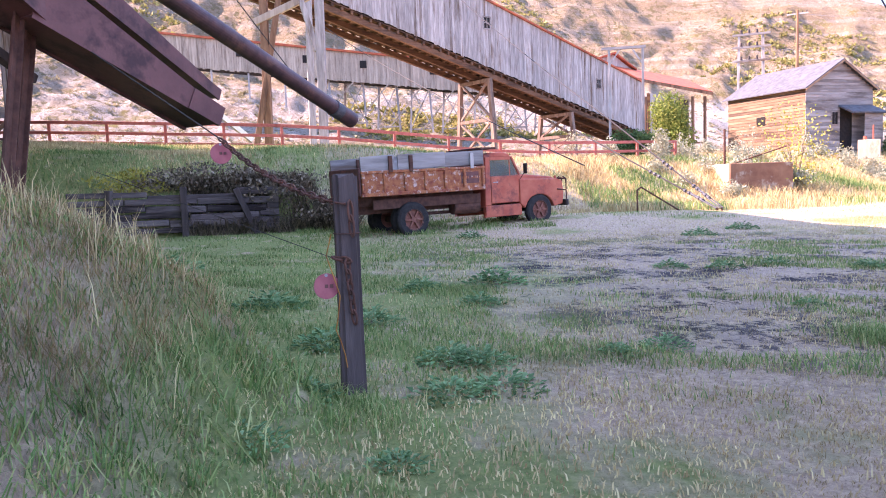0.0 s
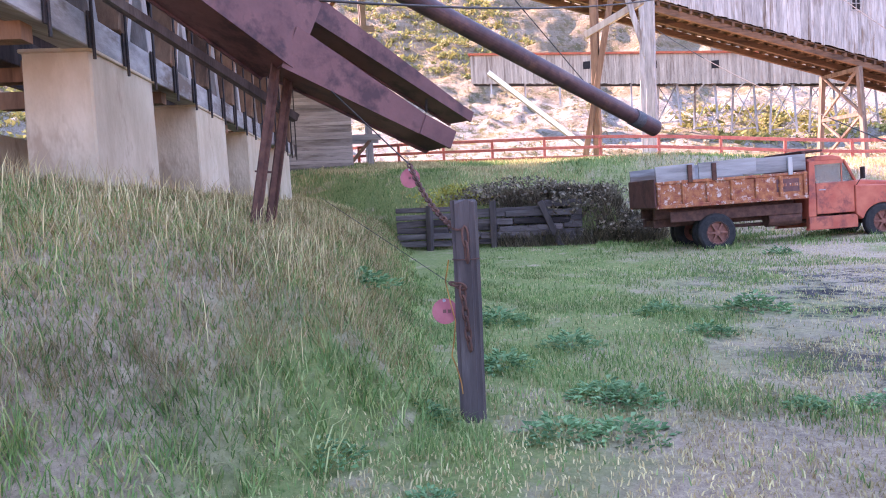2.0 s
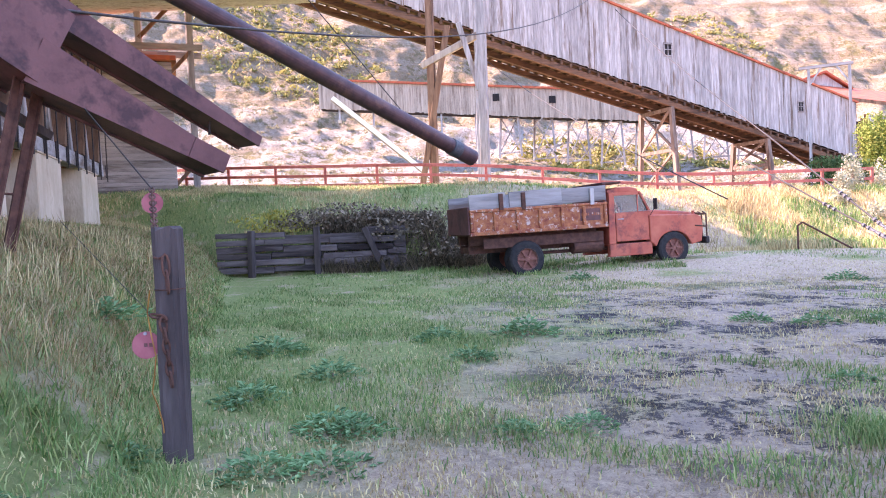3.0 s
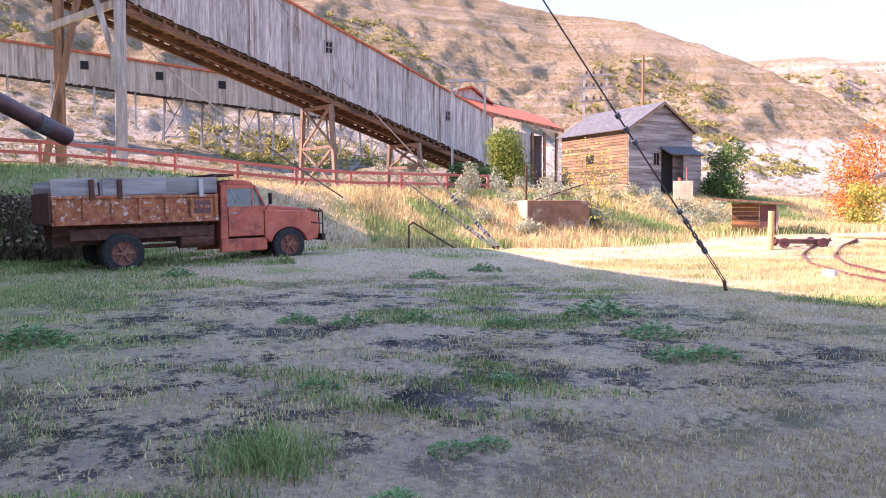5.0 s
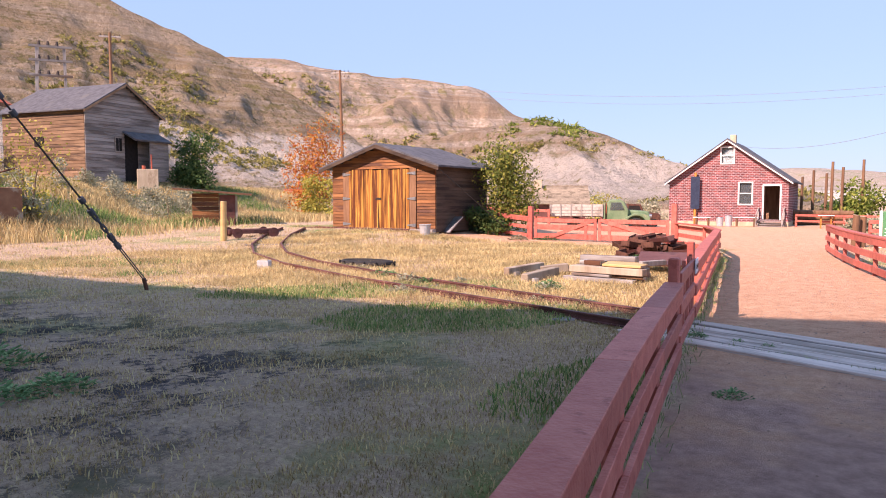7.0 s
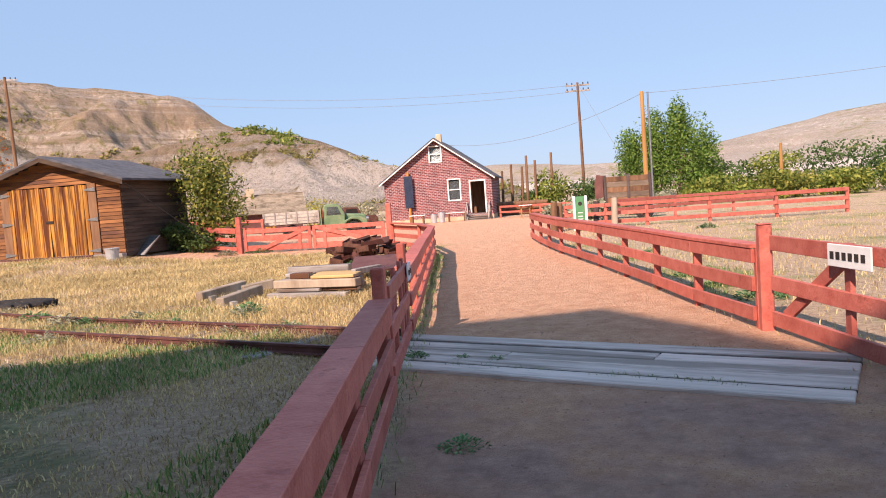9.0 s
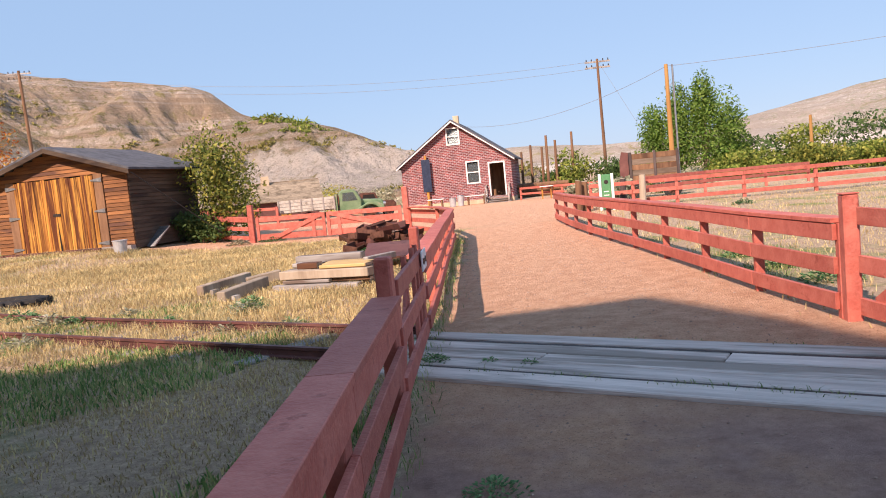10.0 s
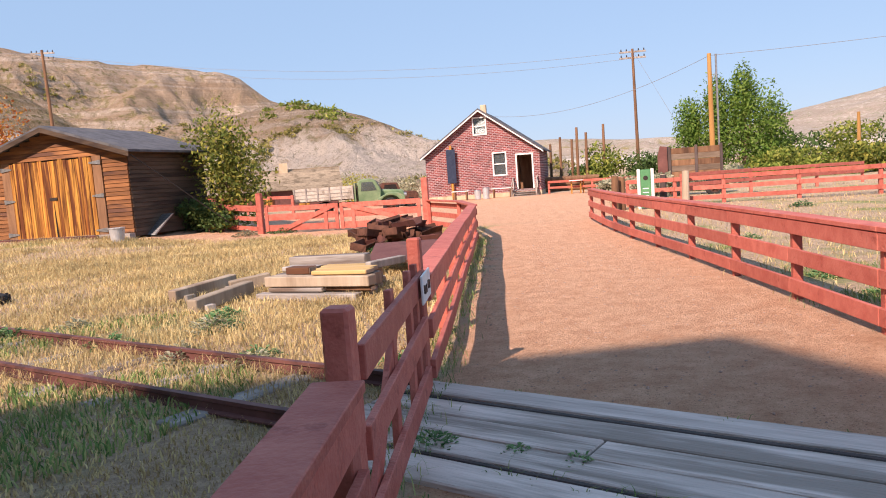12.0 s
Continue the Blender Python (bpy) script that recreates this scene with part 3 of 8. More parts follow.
# narrow gate with its sign, closing the gap in the fence
gate = thing("fence_gate", pose(0.32, 2.42, 0), "narrow red board gate with a small white sign", "gate")
gd = (Vector((0.05, 4.62, 0)) - Vector((0.32, 2.42, 0)))
gn = gd.normalized()
part("gate_post", B(-0.05, 0.05, -0.05, 0.05, -0.2, 1.0, 0.012), M_REDFENCE, gate)
part("gate_post", B(-0.042, 0.042, -0.042, 0.042, -0.2, 1.04, 0.01), M_REDFENCE, gate).location = gd
for hz in (0.78, 0.48, 0.16):
    part("gate_rail", board(gn * 0.09 + Vector((0.05, 0, hz)), gd - gn * 0.09 + Vector((0.05, 0, hz)), 0.035, 0.13), M_REDFENCE, gate)
for f in (0.42, 0.72, 0.86):
    part("gate_board", BM(gd * f + Vector((0.015, 0, 0.08)), gd * (f + 0.03) + Vector((0.015, 0, 0.9)), 0.035, 0.1, 0.004), M_REDFENCE, gate)
part("gate_brace", BM(gd * 0.1 + Vector((0.012, 0, 0.12)), gd * 0.5 + Vector((0.012, 0, 0.72)), 0.03, 0.1, 0.004), M_REDFENCE, gate)
sg_a = gd * 0.78 + Vector((0.09, 0, 0.77))
part("sign_board", board(sg_a, sg_a + gn * 0.42, 0.015, 0.17), M_WHITE, gate, "small white board sign with dark lettering")
for i, (a, ln, zz) in enumerate(((0.04, 0.03, 0.0), (0.09, 0.05, -0.01), (0.16, 0.04, -0.01), (0.25, 0.06, 0.0), (0.33, 0.04, -0.01))):
    part("sign_mark", board(sg_a + gn * a + Vector((0.0095, 0.001, zz)), sg_a + gn * (a + ln) + Vector((0.0095, 0.001, zz)), 0.004, 0.05), M_BLACKSTEEL, gate)

# ---- far embankment fence ----
EF = [(-36.5, -27.5), (-35.2, -25.2), (-33.9, -22.9), (-33.1, -20.5), (-32.4, -18.0), (-31.8, -15.5), (-31.3, -13.0), (-30.9, -10.5), (-30.6, -8.0), (-30.4, -5.5), (-30.3, -3.0), (-30.3, -0.5), (-30.4, 2.0), (-30.6, 4.5), (-31, 7.0), (-31.6, 9.5)]
rail_fence("rail_fence", "long red painted rail fence on top of the grassy embankment", EF, 1.05, [(1.0, 0.14), (0.55, 0.13), (0.12, 0.13)], post_w=0.12, cap=False, rail_side=1)


# ---- gabled wooden buildings ----
def gabled(name, label, category, m, w, d, h, rise, over, wall_front, wall_side, roof_mat, course=0.18, openings=(), corner=True, roof_name="roof"):
    """Front in the local x axis at y=0, body behind it (y up to d). Walls of lapped boards."""
    b = thing(name, m, label, category)
    part("frame", P([(0.03, 0), (w - 0.03, 0), (w - 0.03, h), (w / 2, h + rise - 0.03), (0.03, h)], 0.03, d - 0.03), M_BLACKHOLE, b)
    zs = np.arange(0, h + rise, course)
    k = 0
    for z in zs:
        x0, x1 = 0.0, w
        if z + course * 0.5 > h:
            t = (z + course * 0.5 - h) / rise
            x0, x1 = w / 2 * t, w - w / 2 * t
            if x1 - x0 < 0.15:
                continue
        segs = [(x0, x1)]
        for ox0, ox1, oz0, oz1 in openings:
            if z + course > oz0 + 0.02 and z < oz1 - 0.02:
                out = []
                for s0, s1 in segs:
                    if ox1 <= s0 or ox0 >= s1:
                        out.append((s0, s1))
                        continue
                    if ox0 > s0:
                        out.append((s0, ox0))
                    if ox1 < s1:
                        out.append((ox1, s1))
                segs = out
        for s0, s1 in segs:
            if s1 - s0 < 0.05:
                continue
            part("front_board", P([(-0.035, 0.006), (0.03, 0.006), (0.03, course), (-0.012, course)], s0, s1, "x"), wall_front, b).location = (0, 0, z)
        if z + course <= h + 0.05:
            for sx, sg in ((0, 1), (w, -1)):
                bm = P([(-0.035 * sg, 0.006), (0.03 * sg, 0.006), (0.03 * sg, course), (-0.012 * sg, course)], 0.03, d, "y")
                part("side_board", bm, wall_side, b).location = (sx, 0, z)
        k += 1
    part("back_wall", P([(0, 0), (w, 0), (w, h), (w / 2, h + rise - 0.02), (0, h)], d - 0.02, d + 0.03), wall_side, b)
    t = 0.07
    sl = rise / (w / 2)
    for sx in (-1, 1):
        x_e = w / 2 + sx * (w / 2 + over)
        z_e = h - sl * over
        part(roof_name, P([(w / 2, h + rise + 0.02), (x_e, z_e + 0.02), (x_e, z_e + 0.02 + t), (w / 2, h + rise + 0.02 + t)], -over, d + over), roof_mat, b)
        part("bargeboard", P([(w / 2, h + rise - 0.12), (x_e, z_e - 0.12), (x_e, z_e + 0.018), (w / 2, h + rise + 0.018)], -over - 0.03, -over + 0.0), wall_side, b)
    return b


def yaw_pose(a, b, z):
    """Local x from a to b."""
    ang = math.degrees(math.atan2(b[1] - a[1], b[0] - a[0]))
    return pose(a[0], a[1], z, 0, 0, ang), math.hypot(b[0] - a[0], b[1] - a[1])


# tool shed with orange doors
SHED_A, SHED_B = (-17.69, 20.22), (-12.43, 19.85)
SHED_M, SHED_W = yaw_pose(SHED_A, SHED_B, 0.3)
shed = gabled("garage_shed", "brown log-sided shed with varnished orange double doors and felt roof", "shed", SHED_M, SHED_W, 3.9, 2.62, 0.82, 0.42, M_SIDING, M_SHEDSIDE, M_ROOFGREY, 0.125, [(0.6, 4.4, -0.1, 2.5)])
for i in range(20):
    x0 = 0.95 + i * 0.155
    part("door_board", B(x0 + 0.003, x0 + 0.15, -0.075 + 0.006 * (i % 3), -0.03, 0.05 + random.uniform(-0.02, 0.03), 2.5 - random.uniform(0, 0.05), 0.005), M_DOORWOOD, shed)
for x0, x1 in ((0.62, 0.94), (4.06, 4.38)):
    part("door_frame", B(x0, x1, -0.06, -0.02, 0.02, 2.5, 0.006), M_BROWNWOOD, shed)
for z in (0.25, 1.3, 2.3):
    for x, sg in ((0.62, 1), (4.38, -1)):
        part("hinge", P([(x, z + 0.07), (x, z - 0.07), (x + 0.42 * sg, z - 0.02), (x + 0.42 * sg, z + 0.02)], -0.09, -0.078), M_STEEL, shed)
part("latch", B(2.38, 2.66, -0.095, -0.078, 1.25, 1.34), M_BLACKSTEEL, shed)
part("door_gap", P([(2.49, 0.05), (2.57, 0.05), (2.51, 1.2)], -0.082, -0.079), M_BLACKHOLE, shed)

# cabin on the bank
CAB_C = (-38.16, 23.17)
CAB_M, CAB_W = yaw_pose((-38.2, 22.95), (-38.85, 28.5), 2.5)
cabin = gabled("wooden_cabin", "small weathered grey and brown plank cabin with a grey felt roof", "cabin", CAB_M, 5.9, 7.0, 4.5, 1.75, 0.3, M_CABINGREY, M_CABINBROWN, M_ROOFGREY, 0.2, [(2.95, 4.05, -0.1, 3.2)])
part("door", B(2.96, 4.04, -0.01, 0.05, 0, 3.15, 0.01), M_BLACKHOLE, cabin)
for k in range(13):
    part("porch_board", B(4.1, 5.75, -0.95, -0.9 + 0.012 * (k % 2), 0.2 + 0.195 * k, 0.385 + 0.195 * k, 0.008), M_CABINGREY, cabin)
part("door_canopy", P([(-1.1, 2.7), (0.0, 3.25), (0.0, 3.36), (-1.15, 2.8)], 2.8, 5.9, "x"), M_ROOFGREY, cabin)
wl = part("window", B(2.15, 2.7, -0.09, -0.035, 2.0, 2.95, 0.01), M_CABINGREY, cabin)
for k in (0, 1):
    part("pane", B(2.21 + 0.25 * k, 2.42 + 0.25 * k, -0.1, -0.09, 2.08, 2.87), M_BLACKHOLE, wl)
part("side_window", B(-0.06, 0.02, 3.4, 4.2, 2.3, 2.9, 0.01), M_BLACKHOLE, cabin)

# ---- brick house ----
def brick_material():
    m = bpy.data.materials.new("painted_red_brick")
    m.use_nodes = True
    nt = m.node_tree
    N, L = nt.nodes, nt.links
    b = N["Principled BSDF"]
    b.inputs["Roughness"].default_value = 0.85
    tc = N.new("ShaderNodeTexCoord")
    mp = N.new("ShaderNodeMapping")
    mp.inputs["Rotation"].default_value = (radians(90), 0, 0)
    L.new(tc.outputs["Object"], mp.inputs[0])
    br = N.new("ShaderNodeTexBrick")
    br.inputs["Color1"].default_value = (0.11, 0.02, 0.025, 1)
    br.inputs["Color2"].default_value = (0.30, 0.06, 0.055, 1)
    br.inputs["Mortar"].default_value = (0.38, 0.28, 0.29, 1)
    br.inputs["Scale"].default_value = 1.0
    br.inputs["Brick Width"].default_value = 0.32
    br.inputs["Row Height"].default_value = 0.125
    br.inputs["Mortar Size"].default_value = 0.02
    L.new(mp.outputs[0], br.inputs[0])
    n = N.new("ShaderNodeTexNoise")
    n.inputs["Scale"].default_value = 1.6
    n.inputs["Detail"].default_value = 8
    L.new(tc.outputs["Object"], n.inputs["Vector"])
    hs = N.new("ShaderNodeHueSaturation")
    mr = N.new("ShaderNodeMapRange")
    mr.inputs[1].default_value, mr.inputs[2].default_value, mr.inputs[3].default_value, mr.inputs[4].default_value = 0.3, 0.7, 0.75, 1.25
    L.new(n.outputs[0], mr.inputs[0])
    L.new(mr.outputs[0], hs.inputs["Value"])
    L.new(br.outputs[0], hs.inputs["Color"])
    L.new(hs.outputs[0], b.inputs["Base Color"])
    bp = N.new("ShaderNodeBump")
    bp.inputs["Strength"].default_value = 0.6
    bp.inputs["Distance"].default_value = 0.01
    bp.invert = True
    L.new(br.outputs["Fac"], bp.inputs["Height"])
    L.new(bp.outputs[0], b.inputs["Normal"])
    return m


M_BRICK = brick_material()


def wall_with_holes(name, parent, outline_x, outline_top, holes, y0, y1, material):
    """A wall in the xz plane from x columns; outline_top(x) is its height; holes are (x0, x1, z0, z1)."""
    xs = sorted(set([outline_x[0], outline_x[1], (outline_x[0] + outline_x[1]) / 2] + [v for h in holes for v in h[:2]]))
    bm = bmesh.new()
    for a, b in zip(xs, xs[1:]):
        cuts = sorted([h for h in holes if h[0] <= a + 1e-6 and h[1] >= b - 1e-6], key=lambda h: h[2])
        lo = 0.0
        for h in cuts:
            if h[2] > lo:
                box(bm, a, b, y0, y1, lo, h[2])
            lo = h[3]
        prism(bm, [(a, lo), (b, lo), (b, outline_top(b)), (a, outline_top(a))], y0, y1)
    bmesh.ops.remove_doubles(bm, verts=bm.verts, dist=0.0005)
    return part(name, bm, material, parent)


HOUSE_Z = -0.4
hh = thing("brick_house", pose(-11.0, 53.5, HOUSE_Z), "small red brick gabled house with white trimmed windows and open door", "house")
HWID, HEAVE, HPEAK, HDEP = 8.4, 3.35, 6.35, 9.0
wall_with_holes("front_wall", hh, (0, HWID), lambda x: HEAVE + (HPEAK - HEAVE) * (1 - abs(x - HWID / 2) / (HWID / 2)),
                [(5.08, 5.92, 1.65, 3.18), (3.77, 4.61, 4.68, 5.8), (6.76, 7.82, 0.5, 2.95)], 0.0, 0.25, M_BRICK)
part("foundation", B(-0.02, HWID + 0.02, -0.02, HDEP, -0.3, 0.32), M_CONC, hh)
for x in (0, HWID - 0.25):
    part("side_wall", B(x, x + 0.25, 0.253, HDEP, 0.32, HEAVE), M_BRICK, hh)
part("back_wall", P([(0.26, 0.32), (HWID - 0.26, 0.32), (HWID - 0.26, HEAVE), (HWID / 2, HPEAK - 0.1), (0.26, HEAVE)], HDEP - 0.25, HDEP), M_BRICK, hh)
part("inner_floor", B(0.26, HWID - 0.26, 0.26, HDEP - 0.26, 0.33, 0.45), M_BLACKHOLE, hh)
part("inner_wall", B(0.26, HWID - 0.26, 2.6, 2.7, 0.46, 3.3), M_BROWNWOOD, hh)
sl = (HPEAK - HEAVE) / (HWID / 2)
for sx in (-1, 1):
    xe = HWID / 2 + sx * (HWID / 2 + 0.3)
    ze = HEAVE - sl * 0.3
    part("roof", P([(HWID / 2, HPEAK + 0.02), (xe, ze + 0.02), (xe, ze + 0.14), (HWID / 2, HPEAK + 0.14)], -0.42, HDEP + 0.4), M_ROOFGREY, hh)
    part("bargeboard", P([(HWID / 2, HPEAK - 0.09), (xe, ze - 0.09), (xe, ze + 0.015), (HWID / 2, HPEAK + 0.015)], -0.46, -0.4), M_WHITE, hh)
part("chimney", B(4.2, 4.62, 0.9, 1.35, 5.8, 6.82, 0.02), M_CONC, hh)


def house_window(x0, x1, z0, z1, curtain):
    f = bmesh.new()
    t = 0.1
    box(f, x0 - t, x1 + t, -0.05, 0.06, z1, z1 + t)
    box(f, x0 - t, x1 + t, -0.07, 0.06, z0 - t, z0)
    box(f, x0 - t, x0, -0.05, 0.06, z0, z1)
    box(f, x1, x1 + t, -0.05, 0.06, z0, z1)
    w = part("window", f, M_WHITE, hh)
    part("sash", B(x0, x1, 0.02, 0.07, (z0 + z1) / 2 - 0.04, (z0 + z1) / 2 + 0.04), M_WHITE, w)
    g = part("pane", B(x0, x1, 0.09, 0.10, z0, z1), M_GLASS, w)
    g.visible_shadow = False
    if curtain:
        bm = bmesh.new()
        n = 24
        for i in range(n):
            a, b_ = x0 + (x1 - x0) * i / n, x0 + (x1 - x0) * (i + 1) / n
            prism(bm, [(a, 0.16 + 0.03 * (i % 2)), (b_, 0.16 + 0.03 * ((i + 1) % 2)), (b_, 0.17 + 0.03 * ((i + 1) % 2)), (a, 0.17 + 0.03 * (i % 2))], z0, z1, "z")
        part("curtain", bm, M_WHITE, w)
    return w


house_window(5.08, 5.92, 1.65, 3.18, False)
house_window(3.77, 4.61, 4.68, 5.8, True)
df = bmesh.new()
box(df, 6.65, 6.76, -0.05, 0.06, 0.5, 3.06)
box(df, 7.82, 7.93, -0.05, 0.06, 0.5, 3.06)
box(df, 6.76, 7.82, -0.05, 0.06, 2.95, 3.06)
doorf = part("door_frame", df, M_WHITE, hh)
part("open_door", B(6.72, 6.78, 0.3, 1.5, 0.5, 2.98, 0.01), M_BROWNWOOD, hh, "brown plank door standing open inward")
for i in range(4):
    part("step", B(6.5, 8.1, -0.55 - 0.32 * (3 - i), -0.25 - 0.32 * (3 - i), 0.0 + 0.13 * i, 0.06 + 0.13 * i, 0.005), M_GREYWOOD_X, hh)
for x in (6.42, 8.14):
    rl = part("stair_rail", BM((x, -1.6, 0.75), (x, -0.06, 1.35), 0.05, 0.1), M_GREYWOOD, hh)
    for y, zt in ((-1.55, 0.85), (-0.15, 1.4)):
        part("rail_post", B(x - 0.04, x + 0.04, y - 0.04, y + 0.04, -0.1, zt), M_GREYWOOD, hh)
    part("stringer", BM((x, -1.6, 0.1), (x, -0.1, 0.5), 0.05, 0.2), M_GREYWOOD, hh)

# ---- sloping conveyor gallery ----
CV_A, CV_B = Vector((-51.0, -8.0, 0)), Vector((-65.2, 26.4, 0))
cv_dir = (CV_B - CV_A).normalized()
CV_M = Matrix.Translation(CV_A) @ Matrix((cv_dir, Vector((-cv_dir.y, cv_dir.x, 0)), Vector((0, 0, 1)))).transposed().to_4x4()
CV_L = (CV_B - CV_A).length


def cv_bot(s):
    return 15.75 - 0.262 * s


def cv_top(s):
    return 21.55 - 0.285 * s


conv = thing("conveyor_gallery", CV_M, "long sloping grey plank conveyor gallery on timber trestles", "conveyor")
cv_s0 = -14.0
part("core", P([(cv_s0, cv_bot(cv_s0) + 0.05), (CV_L - 0.05, cv_bot(CV_L) + 0.05), (CV_L - 0.05, cv_top(CV_L) - 0.05), (cv_s0, cv_top(cv_s0) - 0.05)], 0.06, 4.4), M_BLACKHOLE, conv)
n_pl = int((CV_L - cv_s0) / 0.27)
for i in range(n_pl):
    s0 = cv_s0 + i * 0.27
    s1 = s0 + 0.262
    j = random.uniform(-0.08, 0.05)
    part("plank", P([(s0, cv_bot(s0) + j), (s1, cv_bot(s1) + j), (s1, cv_top(s1)), (s0, cv_top(s0))], 0.0 + random.uniform(0, 0.02), 0.055), M_GREYWOOD, conv)
part("roof", P([(cv_s0, cv_top(cv_s0)), (CV_L, cv_top(CV_L)), (CV_L, cv_top(CV_L) + 0.16), (cv_s0, cv_top(cv_s0) + 0.16)], -0.15, 4.6), M_ROOFRED, conv)
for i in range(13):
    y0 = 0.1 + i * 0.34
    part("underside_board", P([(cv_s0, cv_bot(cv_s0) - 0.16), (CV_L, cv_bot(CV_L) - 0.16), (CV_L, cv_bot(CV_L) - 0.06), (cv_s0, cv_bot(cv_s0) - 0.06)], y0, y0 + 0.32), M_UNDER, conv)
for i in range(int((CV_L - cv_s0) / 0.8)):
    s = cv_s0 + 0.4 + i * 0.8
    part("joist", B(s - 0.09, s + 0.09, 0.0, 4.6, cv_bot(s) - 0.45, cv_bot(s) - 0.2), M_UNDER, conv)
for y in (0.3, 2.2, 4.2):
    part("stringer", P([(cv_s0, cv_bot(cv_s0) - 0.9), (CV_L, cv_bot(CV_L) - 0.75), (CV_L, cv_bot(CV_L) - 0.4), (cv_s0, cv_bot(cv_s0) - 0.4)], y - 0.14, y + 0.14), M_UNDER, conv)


def cv_window(s, z, w, h):
    f = bmesh.new()
    for a in ((s - w, s + w, z + h, z + h + 0.1), (s - w, s + w, z - h - 0.1, z - h), (s - w, s - w + 0.1, z - h, z + h), (s + w - 0.1, s + w, z - h, z + h), (s - 0.03, s + 0.03, z - h, z + h), (s - w + 0.1, s + w - 0.1, z - 0.03, z + 0.03)):
        box(f, a[0], a[1], -0.05, 0.0, a[2], a[3])
    wd = part("window", f, M_GREYWOOD_X, conv)
    part("pane", B(s - w + 0.02, s + w - 0.02, -0.012, -0.004, z - h + 0.02, z + h - 0.02), M_BLACKHOLE, wd)


cv_window(16.9, 14.9, 0.42, 0.45)
cv_window(30.6, 10.55, 0.35, 0.4)


def trestle(name, label, base, width, ht, top_w, mtl, axis, lean=0.12, levels=2, t=0.3):
    """A bent of two battered legs with cross braces; base centre, axis is the direction along its width."""
    b = thing(name, Matrix.Translation(base), label, "trestle", "timber trestle bents")
    ax = Vector((axis[0], axis[1], 0)).normalized()
    for sg in (-1, 1):
        part("leg", BM(ax * sg * width / 2 + Vector((0, 0, -0.4)), ax * sg * top_w / 2 + Vector((0, 0, ht)), t), mtl, b)
    for k in range(levels + 1):
        f = k / levels
        hw = (width + (top_w - width) * f) / 2
        z = 0.25 + (ht - 0.25) * f - (0.1 if k == levels else 0)
        part("cross_beam", BM(-ax * (hw + 0.2) + Vector((0, 0, z)), ax * (hw + 0.2) + Vector((0, 0, z)), t * 0.8), mtl, b)
        if k < levels:
            f2 = (k + 1) / levels
            hw2 = (width + (top_w - width) * f2) / 2
            z2 = 0.25 + (ht - 0.25) * f2
            part("brace", BM(-ax * hw + Vector((0, 0, z)), ax * hw2 + Vector((0, 0, z2)), t * 0.5), mtl, b)
            part("brace", BM(ax * hw + Vector((0, 0, z)), -ax * hw2 + Vector((0, 0, z2)), t * 0.5), mtl, b)
    return b


def cv_point(s, y=2.2):
    return CV_M @ Vector((s, y, 0))


for s, mt in ((17.2, M_TRESTLE), (27.0, M_TRESTLE)):
    p = cv_point(s)
    gz = ground_z(p.x, p.y, False)
    trestle("trestle_bent", "tall weathered timber bent holding up the conveyor gallery", (p.x, p.y, gz), 5.2, cv_bot(s) - 0.9 - gz, 4.0, mt, (-cv_dir.y, cv_dir.x), t=0.34)

# ---- level gallery along the hillside ----
fg = thing("hillside_gallery", Matrix.Translation((-110, 0, 0)), "long weathered tan plank gallery with a rusty roof on trestles", "conveyor")


def fg_top(y):
    return 22.0 - 0.088 * y


def fg_bot(y):
    return fg_top(y) - 4.3


FG0, FG1 = -31.0, 40.0
part("core", P([(FG0, fg_bot(FG0) + 0.02), (FG1, fg_bot(FG1) + 0.02), (FG1, fg_top(FG1)), (FG0, fg_top(FG0))], -3.0, -0.08, "x"), M_BLACKHOLE, fg)
for i in range(int((FG1 - FG0) / 0.34)):
    y0 = FG0 + i * 0.34
    j = random.uniform(-0.12, 0.06)
    part("plank", P([(y0, fg_bot(y0) + j), (y0 + 0.325, fg_bot(y0 + 0.325) + j), (y0 + 0.325, fg_top(y0 + 0.325)), (y0, fg_top(y0))], -0.07, random.uniform(-0.01, 0.02), "x"), M_TANWOOD, fg)
part("roof", P([(FG0 - 0.3, fg_top(FG0)), (FG1, fg_top(FG1)), (FG1, fg_top(FG1) + 0.3), (FG0 - 0.3, fg_top(FG0) + 0.3)], -3.3, 0.3, "x"), M_ROOFRED, fg)
for y in (-13.5, -4.0, 4.5, 15.3, 26):
    z = fg_top(y) - 1.6
    part("window", B(0.03, 0.09, y - 0.5, y + 0.5, z - 0.55, z + 0.55), M_BLACKHOLE, fg)

# ---- tall support tower of the conveyor ----
tws = thing("support_tower", Matrix.Translation((-42.0, -8.5, ground_z(-42, -8.5, False))), "tall crossed timber support tower of the conveyor", "tower")
tz = tws.matrix_world.translation.z
part("grey_post", BM((0.45, 0.75, -0.4), (0.5, 0.95, 19), 0.5, 0.5, 0.02), M_GREYWOOD, tws)
part("brown_post", BM((-1.7, -2.4, -0.4), (-1.65, -2.2, 19), 0.45, 0.45, 0.02), M_BROWNWOOD, tws)
part("raking_brace", BM((-1.5, -3.4, -0.4), (-1.55, -1.2, 10.6), 0.36, 0.36, 0.02), M_BROWNWOOD, tws)
part("tie_beam", BM((-1.6, -2.9, 8.2), (-1.3, 0.7, 9.9), 0.34, 0.4, 0.02), M_TANWOOD, tws)
part("knee_brace", BM((0.45, 0.6, 6.2), (0.4, -0.5, 10.2), 0.32, 0.32, 0.02), M_GREYWOOD, tws)
part("back_post", BM((-6.5, 0.6, -0.4), (-6.5, 0.8, 17), 0.45, 0.45, 0.02), M_GREYWOOD, tws)

